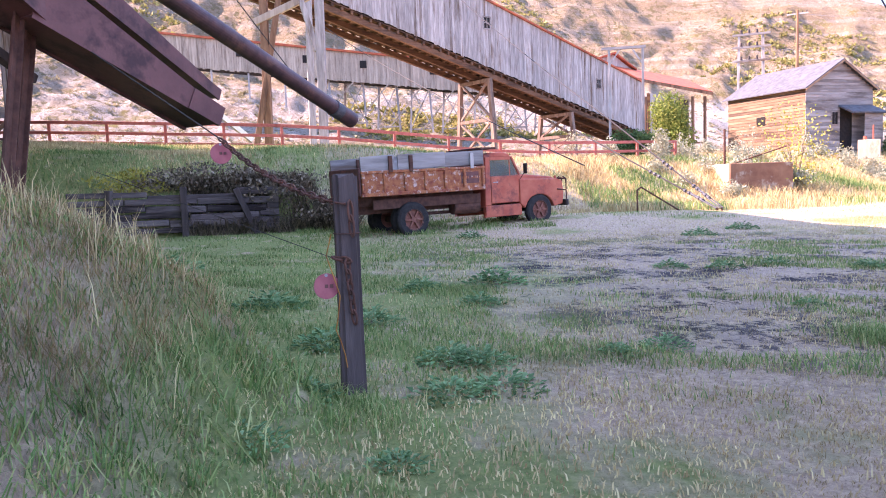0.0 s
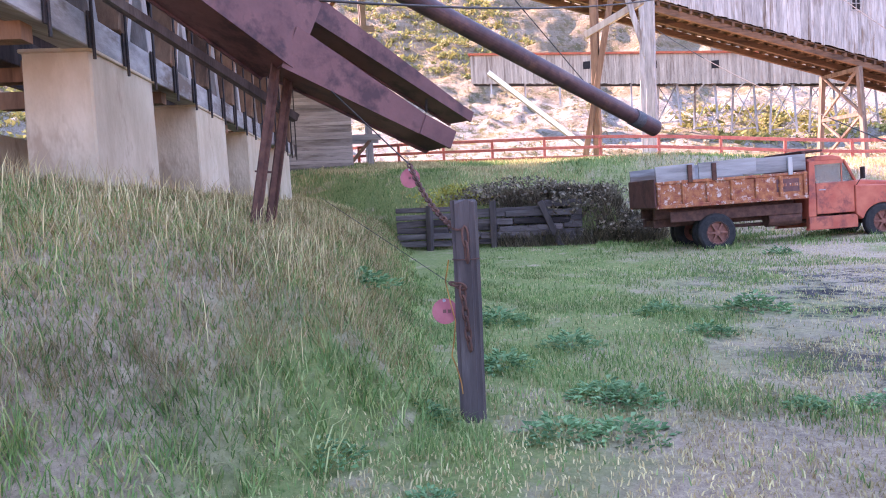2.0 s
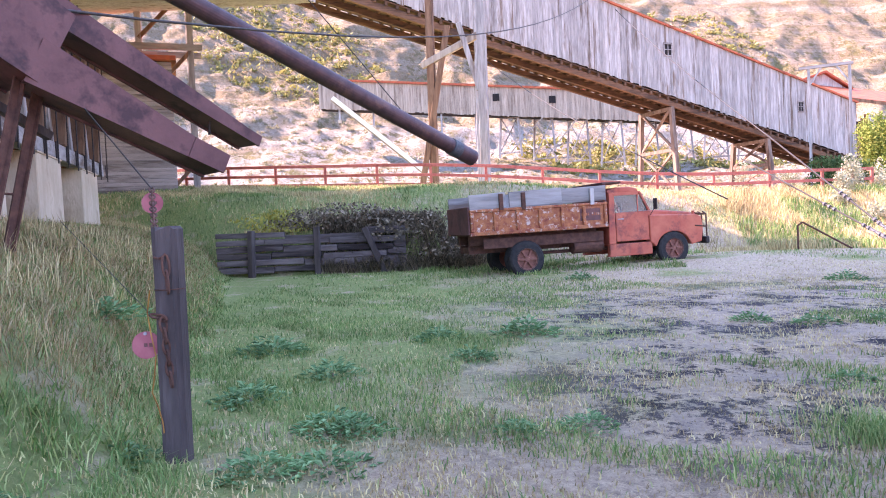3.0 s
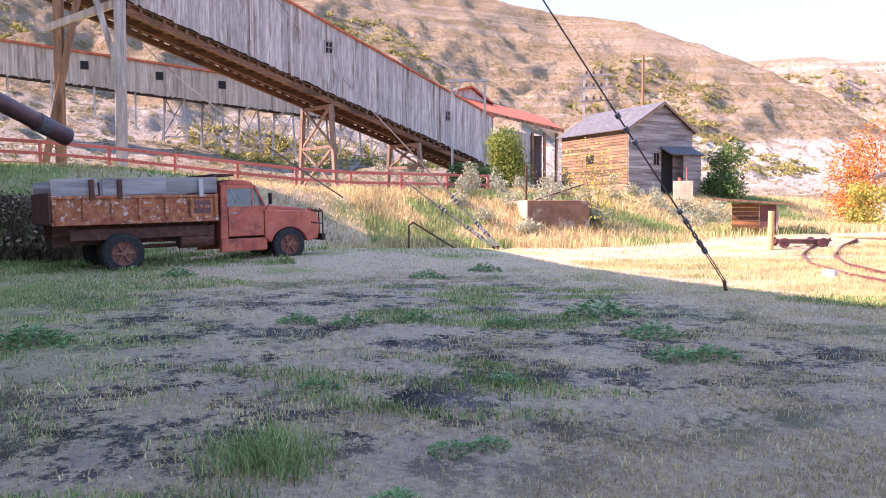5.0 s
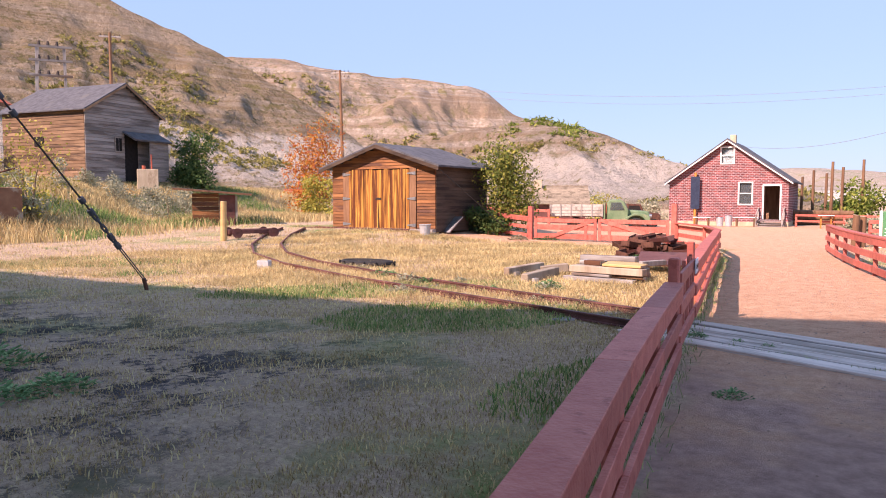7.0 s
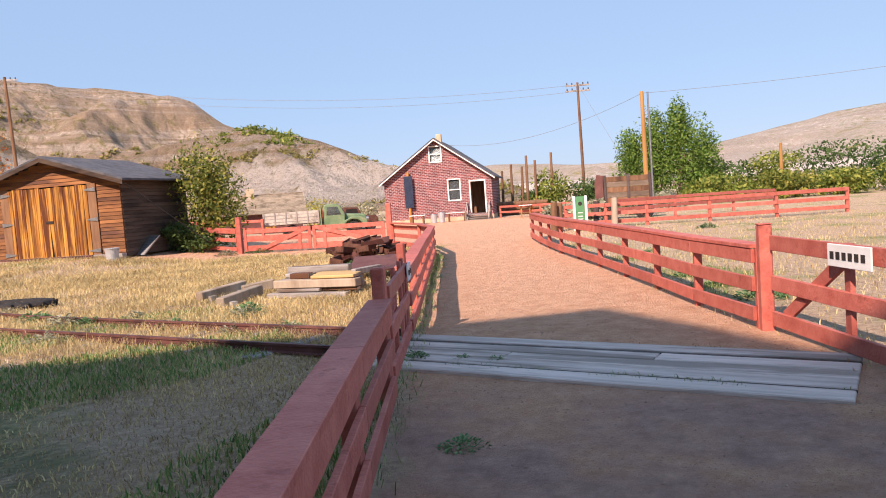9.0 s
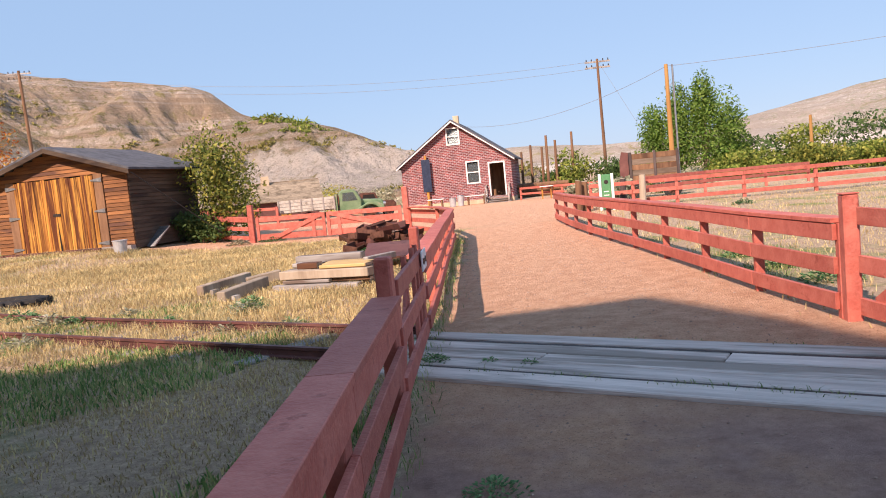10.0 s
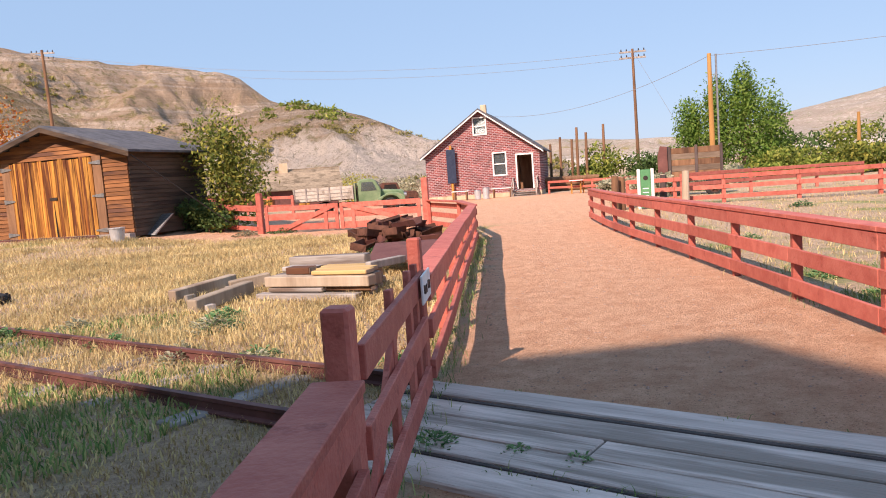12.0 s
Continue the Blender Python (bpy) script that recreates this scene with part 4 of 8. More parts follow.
# ---- old red dump truck ----
def wheel_parts(parent, x, y, z, r, w, rim_mat, side):
    """A tyre with a dished rim; side is +1 or -1, the way the dish faces along y."""
    bm = bmesh.new()
    prof = [(r * 0.56, -w / 2), (r * 0.86, -w / 2), (r * 0.97, -w * 0.36), (r, -w * 0.2), (r, w * 0.2), (r * 0.97, w * 0.36), (r * 0.86, w / 2), (r * 0.56, w / 2)]
    n = 32
    rings = [[bm.verts.new((q * math.cos(2 * math.pi * i / n), h, q * math.sin(2 * math.pi * i / n))) for q, h in prof] for i in range(n)]
    for i in range(n):
        for k in range(len(prof)):
            k2 = (k + 1) % len(prof)
            bm.faces.new((rings[i][k], rings[(i + 1) % n][k], rings[(i + 1) % n][k2], rings[i][k2]))
    bmesh.ops.recalc_face_normals(bm, faces=bm.faces)
    wh = part("wheel", bm, M_RUBBER, parent)
    wh.location = (x, y, z)
    bm = bmesh.new()
    tube(bm, (0, side * w * 0.14, 0), (0, side * w * 0.22, 0), r * 0.57, r * 0.57, 28)
    tube(bm, (0, side * 0.05, 0), (0, side * (w / 2 - 0.01), 0), r * 0.20, r * 0.14, 20)
    for k in range(6):
        a = math.pi * k / 3
        beam(bm, (math.cos(a) * r * 0.15, side * 0.09, math.sin(a) * r * 0.15), (math.cos(a) * r * 0.52, side * (w / 2 - 0.05), math.sin(a) * r * 0.52), r * 0.16, 0.05)
        tube(bm, (math.cos(a) * r * 0.42, side * 0.05, math.sin(a) * r * 0.42), (math.cos(a) * r * 0.42, side * (w / 2), math.sin(a) * r * 0.42), 0.02, n=6)
    part("rim", bm, rim_mat, wh)
    bm = bmesh.new()
    m = 28
    for i in range(m):
        a, b = 2 * math.pi * i / m, 2 * math.pi * (i + 1) / m
        for (ra, rb, h0, h1) in ((r * 0.52, r * 0.60, w / 2 - 0.03, w / 2 + 0.006),):
            v = [bm.verts.new((q * math.cos(t), side * h, q * math.sin(t))) for q, t, h in ((ra, a, h0), (rb, a, h1), (rb, b, h1), (ra, b, h0))]
            bm.faces.new(v)
    part("rim_ring", bm, rim_mat, wh)
    return wh


TR_R = Vector((-18.07, -7.30, 0))
TR_F = Vector((-19.32, -2.83, 0))
tdir = (TR_F - TR_R).normalized()
tyaw = math.degrees(math.atan2(tdir.y, tdir.x))
WB = (TR_F - TR_R).length
near = Vector((tdir.y, -tdir.x, 0))
org = TR_R - near * 1.0
gz0 = 0.05
tilt = math.degrees(math.atan2(0.1, WB))
truck = thing("dump_truck", Matrix.Translation((org.x, org.y, gz0)) @ pose(0, 0, 0, 0, 0, tyaw) @ pose(0, 0, 0, 0, -tilt, 0), "derelict faded red dump truck with rusty bed and wooden sideboards", "truck")
# local: x forward from the rear axle, y to the left, near side is y = -1
for y, sd in ((-1.0, -1), (-0.68, -1), (0.68, 1), (1.0, 1)):
    wheel_parts(truck, 0, y, 0.5, 0.52, 0.27, M_RIM, sd)
for y, sd in ((-0.87, -1), (0.87, 1)):
    wheel_parts(truck, WB, y, 0.48, 0.5, 0.24, M_RIM, sd)
part("axle", T((0, -0.9, 0.47), (0, 0.9, 0.47), 0.09), M_RUSTDARK, truck)
part("axle", T((WB, -0.85, 0.47), (WB, 0.85, 0.47), 0.07), M_RUSTDARK, truck)
for y in (-0.43, 0.43):
    part("chassis_rail", B(-1.5, WB + 1.0, y - 0.04, y + 0.04, 0.72, 0.95), M_RUSTDARK, truck)
for x in (-1.4, -0.7, 0.8, 2.0, 3.2):
    part("cross_member", B(x - 0.05, x + 0.05, -0.39, 0.39, 0.74, 0.9), M_RUSTDARK, truck)
for y in (-0.55, 0.55):
    part("bed_runner", B(-1.5, 2.35, y - 0.08, y + 0.08, 0.96, 1.24), M_RUSTDARK, truck)
    part("side_skirt", B(-1.2, 2.4, y * 1.75 - 0.02, y * 1.75 + 0.02, 0.86, 1.13), M_RUSTDARK, truck)
# steel bed
BX0, BX1, BY = -1.6, 2.45, 1.15
part("bed_floor", B(BX0, BX1, -BY, BY, 1.24, 1.32), M_RUSTDARK, truck)
for sg in (-1, 1):
    part("bed_side", B(BX0, BX1, sg * BY - 0.02, sg * BY + 0.02, 1.32, 1.9), M_BEDRUST, truck, "rust-flaked steel side with peeling pale paint")
    part("bed_top_rail", B(BX0 - 0.02, BX1 + 0.02, sg * BY - 0.06, sg * BY + 0.06, 1.88, 1.96, 0.015), M_BEDRUST, truck)
    part("bed_bottom_rail", B(BX0 - 0.02, BX1 + 0.02, sg * BY - 0.07, sg * BY + 0.07, 1.24, 1.34, 0.015), M_BEDRUST, truck)
    for x in np.linspace(BX0 + 0.05, BX1 - 0.05, 7):
        part("bed_rib", B(x - 0.05, x + 0.05, sg * BY - 0.075, sg * BY + 0.075, 1.34, 1.88, 0.02), M_BEDRUST, truck)
    for k, (x0, x1) in enumerate(((BX0, -0.55), (-0.45, 1.1), (0.75, BX1))):
        a, b = Vector((x0, sg * (BY - 0.01 + 0.02 * (k == 1)), 2.18 - 0.03 * (k == 0))), Vector((x1, sg * (BY - 0.01 + 0.02 * (k == 1)), 2.19 + 0.03 * (k > 0)))
        part("sideboard", board(a, b, 0.05, 0.42), M_GREYWOOD_X, truck, "split grey weathered board")
    for x in (BX0 + 0.9, -0.05, 2.0):
        part("stake", B(x - 0.06, x + 0.06, sg * BY - 0.09, sg * BY - 0.03, 1.9, 2.36, 0.01), M_RUSTDARK if x < 1 else M_GREYWOOD, truck)
part("tailgate", B(BX0 - 0.06, BX0, -BY, BY, 1.28, 2.05, 0.015), M_RUST, truck)
part("headboard", B(BX1 - 0.04, BX1 + 0.02, -BY, BY, 1.32, 2.48, 0.01), M_RUST, truck)
part("cab_shield", B(BX1 - 0.05, BX1 + 0.55, -BY + 0.1, BY - 0.1, 2.46, 2.52, 0.015), M_RUSTDARK, truck)
part("bed_mark_panel", B(BX1 - 0.82, BX1 - 0.2, -BY - 0.026, -BY - 0.021, 1.46, 1.8), M_RUST, truck)
for i in range(9):
    x = BX1 - 0.78 + i * 0.063
    if i != 4:
        part("faded_lettering", B(x, x + 0.04, -BY - 0.03, -BY - 0.0265, 1.6, 1.68), M_BEDRUST, truck)
# cab
CX0, CX1 = 2.58, 3.95
def shell(name, pts, y0, y1, material, bev=0.04, label=""):
    return part(name, P(pts, y0, y1, "y", bev), material, truck, label)
shell("cab_back", [(CX0, 0.72), (CX0 + 0.08, 0.72), (CX0 + 0.14, 2.25), (CX0 + 0.05, 2.25)], -0.93, 0.93, M_TRUCKRED, 0.02)
shell("cab_roof", [(CX0 + 0.02, 2.2), (CX1 - 0.32, 2.2), (CX1 - 0.36, 2.3), (CX1 - 0.6, 2.36), (CX0 + 0.3, 2.36), (CX0 + 0.06, 2.3)], -0.88, 0.88, M_TRUCKRED, 0.03)
for sg in (-1, 1):
    y0, y1 = sg * 0.9, sg * 0.97
    ya, yb = min(y0, y1), max(y0, y1)
    d = shell("door", [(CX0 + 0.24, 0.78), (CX1 - 0.08, 0.78), (CX1 - 0.08, 1.62), (CX0 + 0.24, 1.62)], ya, yb, M_TRUCKRED, 0.02)
    part("door_handle", B(CX0 + 0.3, CX0 + 0.48, sg * 0.985 - 0.012, sg * 0.985 + 0.012, 1.42, 1.45), M_STEEL, d)
    shell("cab_corner", [(CX0, 0.72), (CX0 + 0.225, 0.72), (CX0 + 0.225, 2.22), (CX0 + 0.06, 2.22)], ya, yb, M_TRUCKRED, 0.02)
    shell("door_pillar", [(CX1 - 0.08, 1.63), (CX1 - 0.01, 1.63), (CX1 - 0.31, 2.22), (CX1 - 0.38, 2.22)], ya, yb, M_TRUCKRED, 0.012)
    part("vent_bar", B(CX1 - 0.42, CX1 - 0.39, ya + 0.02, yb - 0.02, 1.62, 2.2), M_TRUCKRED, truck)
    part("window_header", B(CX0 + 0.226, CX1 - 0.37, ya, yb, 2.12, 2.215), M_TRUCKRED, truck)
    g = part("side_glass", B(CX0 + 0.23, CX1 - 0.2, sg * 0.93 - 0.003, sg * 0.93 + 0.003, 1.6, 2.12), M_GLASS, truck)
    g.visible_shadow = False
    # fender with a round wheel arch
    arch = [(WB + 0.56 * math.cos(a), 0.5 + 0.48 * math.sin(a)) for a in np.linspace(math.pi, 0, 13)]
    pts = [(CX1 - 0.07, 0.72), (WB - 0.58, 0.56)] + arch[1:-1] + [(WB + 0.58, 0.55), (WB + 0.92, 0.62), (WB + 0.98, 1.0), (WB + 0.93, 1.36), (WB + 0.75, 1.44), (CX1 - 0.07, 1.5)]
    fe = shell("fender", pts, min(sg * 0.72, sg * 1.0), max(sg * 0.72, sg * 1.0), M_TRUCKRED, 0.03)
    shell("running_board", [(CX0 - 0.02, 0.36), (CX1 + 0.0, 0.36), (CX1 + 0.0, 0.72), (CX0 + 0.02, 0.72), (CX0 + 0.02, 0.42)], min(sg * 0.78, sg * 0.96), max(sg * 0.78, sg * 0.96), M_TRUCKRED, 0.02)
    mr = part("mirror", B(CX1 + 0.02, CX1 + 0.07, sg * 1.16 - 0.09, sg * 1.16 + 0.09, 1.66, 1.98, 0.015), M_BLACKSTEEL, truck)
    part("mirror_arm", T((CX1 - 0.02, sg * 0.96, 1.5), (CX1 + 0.04, sg * 1.14, 1.72), 0.012, n=6), M_BLACKSTEEL, truck)
    part("headlight", T((WB + 0.93, sg * 0.62, 1.15), (WB + 1.0, sg * 0.62, 1.15), 0.11, 0.1, 16), M_STEEL, truck)
    part("marker_lamp", T((WB + 0.75, sg * 0.86, 1.44), (WB + 0.75, sg * 0.86, 1.54), 0.05, 0.04, 10), M_TRUCKRED, truck, "red fender-top lamp")
shell("cowl", [(CX1 - 0.08, 0.9), (CX1 + 0.1, 0.9), (CX1 + 0.1, 1.6), (CX1 - 0.03, 1.64), (CX1 - 0.08, 1.6)], -0.89, 0.89, M_TRUCKRED, 0.03)
shell("bonnet", [(CX1 + 0.08, 1.3), (WB + 0.9, 1.25), (WB + 0.92, 1.42), (WB + 0.7, 1.52), (CX1 + 0.3, 1.64), (CX1 + 0.08, 1.64)], -0.72, 0.72, M_TRUCKRED, 0.05)
shell("grille", [(WB + 0.88, 0.68), (WB + 0.95, 0.68), (WB + 0.97, 1.3), (WB + 0.9, 1.3)], -0.7, 0.7, M_RUSTDARK, 0.01)
g = part("windscreen", P([(CX1 - 0.05, 1.64), (CX1 - 0.03, 1.64), (CX1 - 0.33, 2.2), (CX1 - 0.35, 2.2)], -0.82, 0.82), M_GLASS, truck)
g.visible_shadow = False
part("seat", B(CX0 + 0.16, CX0 + 0.7, -0.75, 0.75, 1.0, 1.2, 0.04), M_BLACKSTEEL, truck)
part("seat_back", B(CX0 + 0.16, CX0 + 0.3, -0.75, 0.75, 1.2, 1.72, 0.04), M_BLACKSTEEL, truck)
bm = bmesh.new()
for i in range(20):
    a, b = 2 * math.pi * i / 20, 2 * math.pi * (i + 1) / 20
    tube(bm, (CX1 - 0.4 + 0.1 * math.sin(a), 0.4 + 0.22 * math.cos(a), 1.62 + 0.2 * math.sin(a)), (CX1 - 0.4 + 0.1 * math.sin(b), 0.4 + 0.22 * math.cos(b), 1.62 + 0.2 * math.sin(b)), 0.014, n=6)
part("steering_wheel", bm, M_BLACKSTEEL, truck)
part("bumper", B(WB + 1.05, WB + 1.17, -1.02, 1.02, 0.55, 0.75, 0.02), M_BLACKSTEEL, truck)
for y in np.linspace(-0.95, 0.95, 9):
    bm = bmesh.new()
    tube(bm, (WB + 1.12, y, 0.74), (WB + 1.12, y, 1.42), 0.022, n=8)
    tube(bm, (WB + 1.12, y, 1.42), (WB + 1.0, y, 1.5), 0.022, n=8)
    part("grille_guard_bar", bm, M_RUSTDARK, truck)
for sg in (-1, 1):
    bm = bmesh.new()
    for z in (1.42, 1.05):
        tube(bm, (WB + 1.12, sg * 0.96, z), (WB + 0.7, sg * 1.03, z + 0.05), 0.022, n=8)
    tube(bm, (WB + 1.12, -0.95, 1.42), (WB + 1.12, 0.95, 1.42), 0.022, n=8)
    part("guard_wing", bm, M_RUSTDARK, truck)
part("fuel_tank", T((1.5, -0.75, 0.75), (2.4, -0.75, 0.75), 0.22, n=16), M_RUSTDARK, truck)
part("exhaust", T((0.6, -0.5, 0.62), (WB - 0.8, -0.5, 0.6), 0.05), M_RUSTDARK, truck)

# ---- tipple: concrete piers, truss, chutes ----


def pier(x, y, w, d, z0, z1, yaw, label, batter=0.022):
    p = thing("concrete_pier", pose(x, y, z0, 0, 0, yaw), label, "pier", "concrete piers")
    bm = bmesh.new()
    v = box(bm, -w / 2, w / 2, -d / 2, d / 2, -0.6, z1 - z0)
    for q in v:
        if q.co.z < 0:
            q.co.x *= 1 + batter * 2
            q.co.y *= 1 + batter * 2
    bmesh.ops.bevel(bm, geom=list(bm.edges), offset=0.025, segments=1, affect="EDGES")
    part("shaft", bm, M_CONC, p)
    part("cap", B(-w / 2 - 0.03, w / 2 + 0.03, -d / 2 - 0.03, d / 2 + 0.03, z1 - z0 - 0.02, z1 - z0 + 0.03, 0.012), M_CONC, p)
    return p


for (x, y, z1) in ((-6.02, -16.76, 3.75), (-10.65, -18.18, 3.75), (-15.28, -19.6, 3.75), (-19.9, -21.0, 3.75)):
    pier(x, y, 2.3, 0.82, ground_z(x, y, False), z1, 17, "weathered pale concrete pier on the grassy bank")

tip = thing("tipple_building", pose(0, 0, 0), "tall dark timber coal tipple standing over the piers", "building")
part("hall", P([(-31, 12), (-20, 9.4), (-8.0, 7.4), (6.0, 9.0), (6.0, 12.4), (-3.8, 15.9), (-4.87, 16.9), (-6.36, 18.1), (-11.3, 16.5), (-31, 16.5)], -36.0, -15.4), M_GREYWOOD, tip)
# bottom chord, floor beams and truss posts over the piers
TA, TB = Vector((-1.14, -15.0, 3.76)), Vector((-22.2, -21.45, 3.78))
tdv = (TB - TA).normalized()
tn = Vector((-tdv.y, tdv.x, 0)).normalized()
if tn.y < 0:
    tn = -tn
part("bottom_chord", BM(TA + Vector((0, 0, 0.2)), TB + Vector((0, 0, 0.2)), 0.36, 0.4, 0.015), M_GREYWOOD_X, tip, "long grey squared timber chord")
part("bottom_chord", BM(TA - tn * 1.3 + Vector((0, 0, 0.2)), TB - tn * 1.3 + Vector((0, 0, 0.2)), 0.36, 0.4, 0.015), M_DARKWOOD, tip)
TLEN = (TB - TA).length
for i in range(10):
    s_ = 0.5 + i * 2.3
    a = TA + tdv * s_ + Vector((0, 0, 0.4))
    # heavy bolted diagonal with a paler counter-brace and tie rods
    d0, d1 = a, a + tdv * 1.55 + Vector((0, 0, 4.6))
    part("truss_diagonal", BM(d0, d1, 0.4, 0.3, 0.015), M_BROWNWOOD, tip)
    part("edge_timber", BM(d0 + tdv * 0.36 + tn * 0.05, d1 + tdv * 0.36 + tn * 0.05, 0.14, 0.26, 0.01), M_GREYWOOD, tip)
    part("counter_brace", BM(a + tdv * 2.1 - tn * 0.2, a + tdv * 0.9 - tn * 0.2 + Vector((0, 0, 4.6)), 0.26, 0.24, 0.012), M_GREYWOOD, tip)
    part("inner_post", BM(a + tdv * 1.2 - tn * 0.5, a + tdv * 1.2 - tn * 0.5 + Vector((0, 0, 4.6)), 0.3, 0.3, 0.012), M_DARKWOOD, tip)
    for off in (0.0, 1.15):
        part("tie_rod", T(a + tn * 0.24 + tdv * off - Vector((0, 0, 0.55)), a + tn * 0.24 + tdv * off + Vector((0, 0, 4.5)), 0.022, n=6), M_BLACKSTEEL, tip)
        part("rod_plate", BM(a + tn * 0.215 + tdv * off - Vector((0, 0, 0.42)), a + tn * 0.215 + tdv * off + Vector((0, 0, 0.02)), 0.1, 0.03, 0.004), M_BLACKSTEEL, tip)
    u_ = (d1 - d0).normalized()
    for k in range(6):
        for w_ in (-0.1, 0.1):
            q = d0 + u_ * (0.55 + 0.6 * k) + tdv * w_ + tn * 0.15
            part("bolt_plate", T(q - tn * 0.03, q + tn * 0.025, 0.05, 0.04, 10), M_STEEL, tip, "round steel bolt washer")
    part("floor_beam", BM(TA + tdv * s_ - tn * 2.6 + Vector((0, 0, -0.05)), TA + tdv * s_ + Vector((0, 0, -0.05)), 0.25, 0.28), M_BROWNWOOD, tip)
part("inner_wall", P([(0, 0.2), (TLEN, 0.2), (TLEN, 5.5), (0, 5.5)], 0.0, 0.08), M_DARKWOOD, tip).matrix_local = Matrix.Translation(TA - tn * 2.4) @ Matrix((tdv, -tn, Vector((0, 0, 1)))).transposed().to_4x4()
part("lower_wall", P([(3.5, -2.2), (TLEN, -2.2), (TLEN, -0.4), (3.5, -0.4)], 0.0, 0.08), M_CONC, tip).matrix_local = Matrix.Translation(TA - tn * 3.4) @ Matrix((tdv, -tn, Vector((0, 0, 1)))).transposed().to_4x4()

# steel loading chute
ch = thing("coal_chute", Matrix.Translation((-5.8, -14.0, 1.5)), "riveted rust-brown steel coal chute on two splayed legs", "chute")


def trough(a, b, w, d0, d1, t=0.02):
    """An open channel from a to b: floor and two sides, deeper at a."""
    a, b = Vector(a), Vector(b)
    x = (b - a).normalized()
    y = Vector((-x.y, x.x, 0)).normalized()
    z = x.cross(y)
    L_ = (b - a).length
    bm = bmesh.new()
    prism(bm, [(0, 0), (L_, 0), (L_, t), (0, t)], -w / 2, w / 2)
    for sg in (-1, 1):
        prism(bm, [(0, -0.03), (L_, -0.03), (L_, d1), (L_ * 0.93, d1), (0, d0)], sg * w / 2 - t, sg * w / 2 + t)
    bmesh.ops.transform(bm, matrix=Matrix.Translation(a) @ Matrix((x, y, z)).transposed().to_4x4(), verts=bm.verts)
    return bm


co = Vector((-5.8, -14.0, 1.5))
c_top, c_mid, c_tip = Vector((-3.6, -15.2, 4.75)) - co, Vector((-5.75, -13.95, 3.42)) - co, Vector((-7.2, -12.25, 2.42)) - co
part("upper_trough", trough(c_top, c_mid + (c_mid - c_top) * 0.02, 0.75, 1.5, 0.95), M_CHUTE, ch)
part("lower_trough", trough(c_mid, c_tip, 0.7, 0.52, 0.2), M_CHUTE, ch)
part("chute_lip", trough(c_tip - (c_tip - c_mid) * 0.2, c_tip, 0.74, 0.24, 0.22), M_CHUTE, ch)
part("second_trough", trough(Vector((-6.2, -14.3, 4.5)) - co, Vector((-9.05, -12.3, 2.98)) - co, 0.5, 0.36, 0.14), M_CHUTE, ch)
for a, b in (((-4.95, -14.0, 1.2), (-5.72, -13.9, 3.5)), ((-5.38, -14.02, 1.2), (-6.05, -13.88, 3.45))):
    a, b = Vector(a) - co, Vector(b) - co
    bm = bmesh.new()
    beam(bm, a, b, 0.13, 0.02)
    beam(bm, a + Vector((0.05, 0, 0)), b + Vector((0.05, 0, 0)), 0.02, 0.13)
    part("leg", bm, M_RUSTDARK, ch)
part("leg_tie", BM(Vector((-5.2, -14.0, 2.15)) - co, Vector((-5.68, -14.0, 2.15)) - co, 0.06, 0.02), M_RUSTDARK, ch)
part("back_brace", BM(Vector((-4.3, -15.2, 4.1)) - co, Vector((-6.4, -14.0, 2.9)) - co, 0.12, 0.1), M_DARKWOOD, ch)
part("bracket", T(Vector((-8.4, -12.7, 3.1)) - co, Vector((-8.42, -12.68, 3.45)) - co, 0.02, n=6), M_BLACKSTEEL, ch)

# long spout pipe
sp = thing("spout_pipe", Matrix.Translation((-12.5, -15.6, 6.9)), "long dark steel spout pipe with a joint near its end", "pipe")
pa, pb = Vector((-11.2, -16.8, 7.75)), Vector((-20.2, -8.75, 3.68))
po = Vector((-12.5, -15.6, 6.9))
part("barrel", T(pa - po, pb - po, 0.225, n=24), M_PIPE, sp)
pd = (pb - pa).normalized()
part("coupling", T(pb - po - pd * 0.9, pb - po - pd * 0.55, 0.25, n=24), M_GALV, sp, "dull grey iron collar")
part("nozzle", T(pb - po - pd * 0.55, pb - po + pd * 0.12, 0.245, 0.25, 24), M_PIPE, sp)
part("hanger_cable", T(pb - po - pd * 3.0 + Vector((0, 0, 0.27)), Vector((-15.5, -14.5, 9.8)) - po, 0.015, n=6), M_CABLE, sp)

# tower and plank building behind the piers
tw = thing("plank_building", pose(-29.06, -24.66, 3.3, 0, 0, 112), "weathered plank building behind the tipple", "building")
part("core", B(-2.9, 2.9, 0.05, 4.0, 0, 6.2), M_BLACKHOLE, tw)
for i in range(38):
    part("plank", P([(-0.03, 0.004), (0.03, 0.004), (0.03, 0.158), (-0.01, 0.158)], -3.0, 3.0, "x"), M_CABINGREY, tw).location = (0, 0, 0.162 * i)
part("roof", B(-3.2, 3.2, -0.3, 4.3, 6.2, 6.4), M_ROOFRED, tw)
tf = thing("timber_tower", pose(-30.6, -22.3, 3.5, 0, 0, 112), "tall braced timber tower of grey posts", "tower")
for x in (-1.1, 1.1):
    for y in (0, 1.6):
        part("post", B(x - 0.13, x + 0.13, y - 0.13, y + 0.13, -0.3, 16, 0.01), M_GREYWOOD, tf)
for z in (1.5, 6.6, 9.5, 12):
    for y in (0, 1.6):
        part("beam", B(-1.6, 1.6, y - 0.24, y - 0.13, z, z + 0.28), M_GREYWOOD_X, tf)
    part("brace", BM((-1.1, -0.05, z - 2.4), (1.1, -0.05, z), 0.16), M_BROWNWOOD, tf)

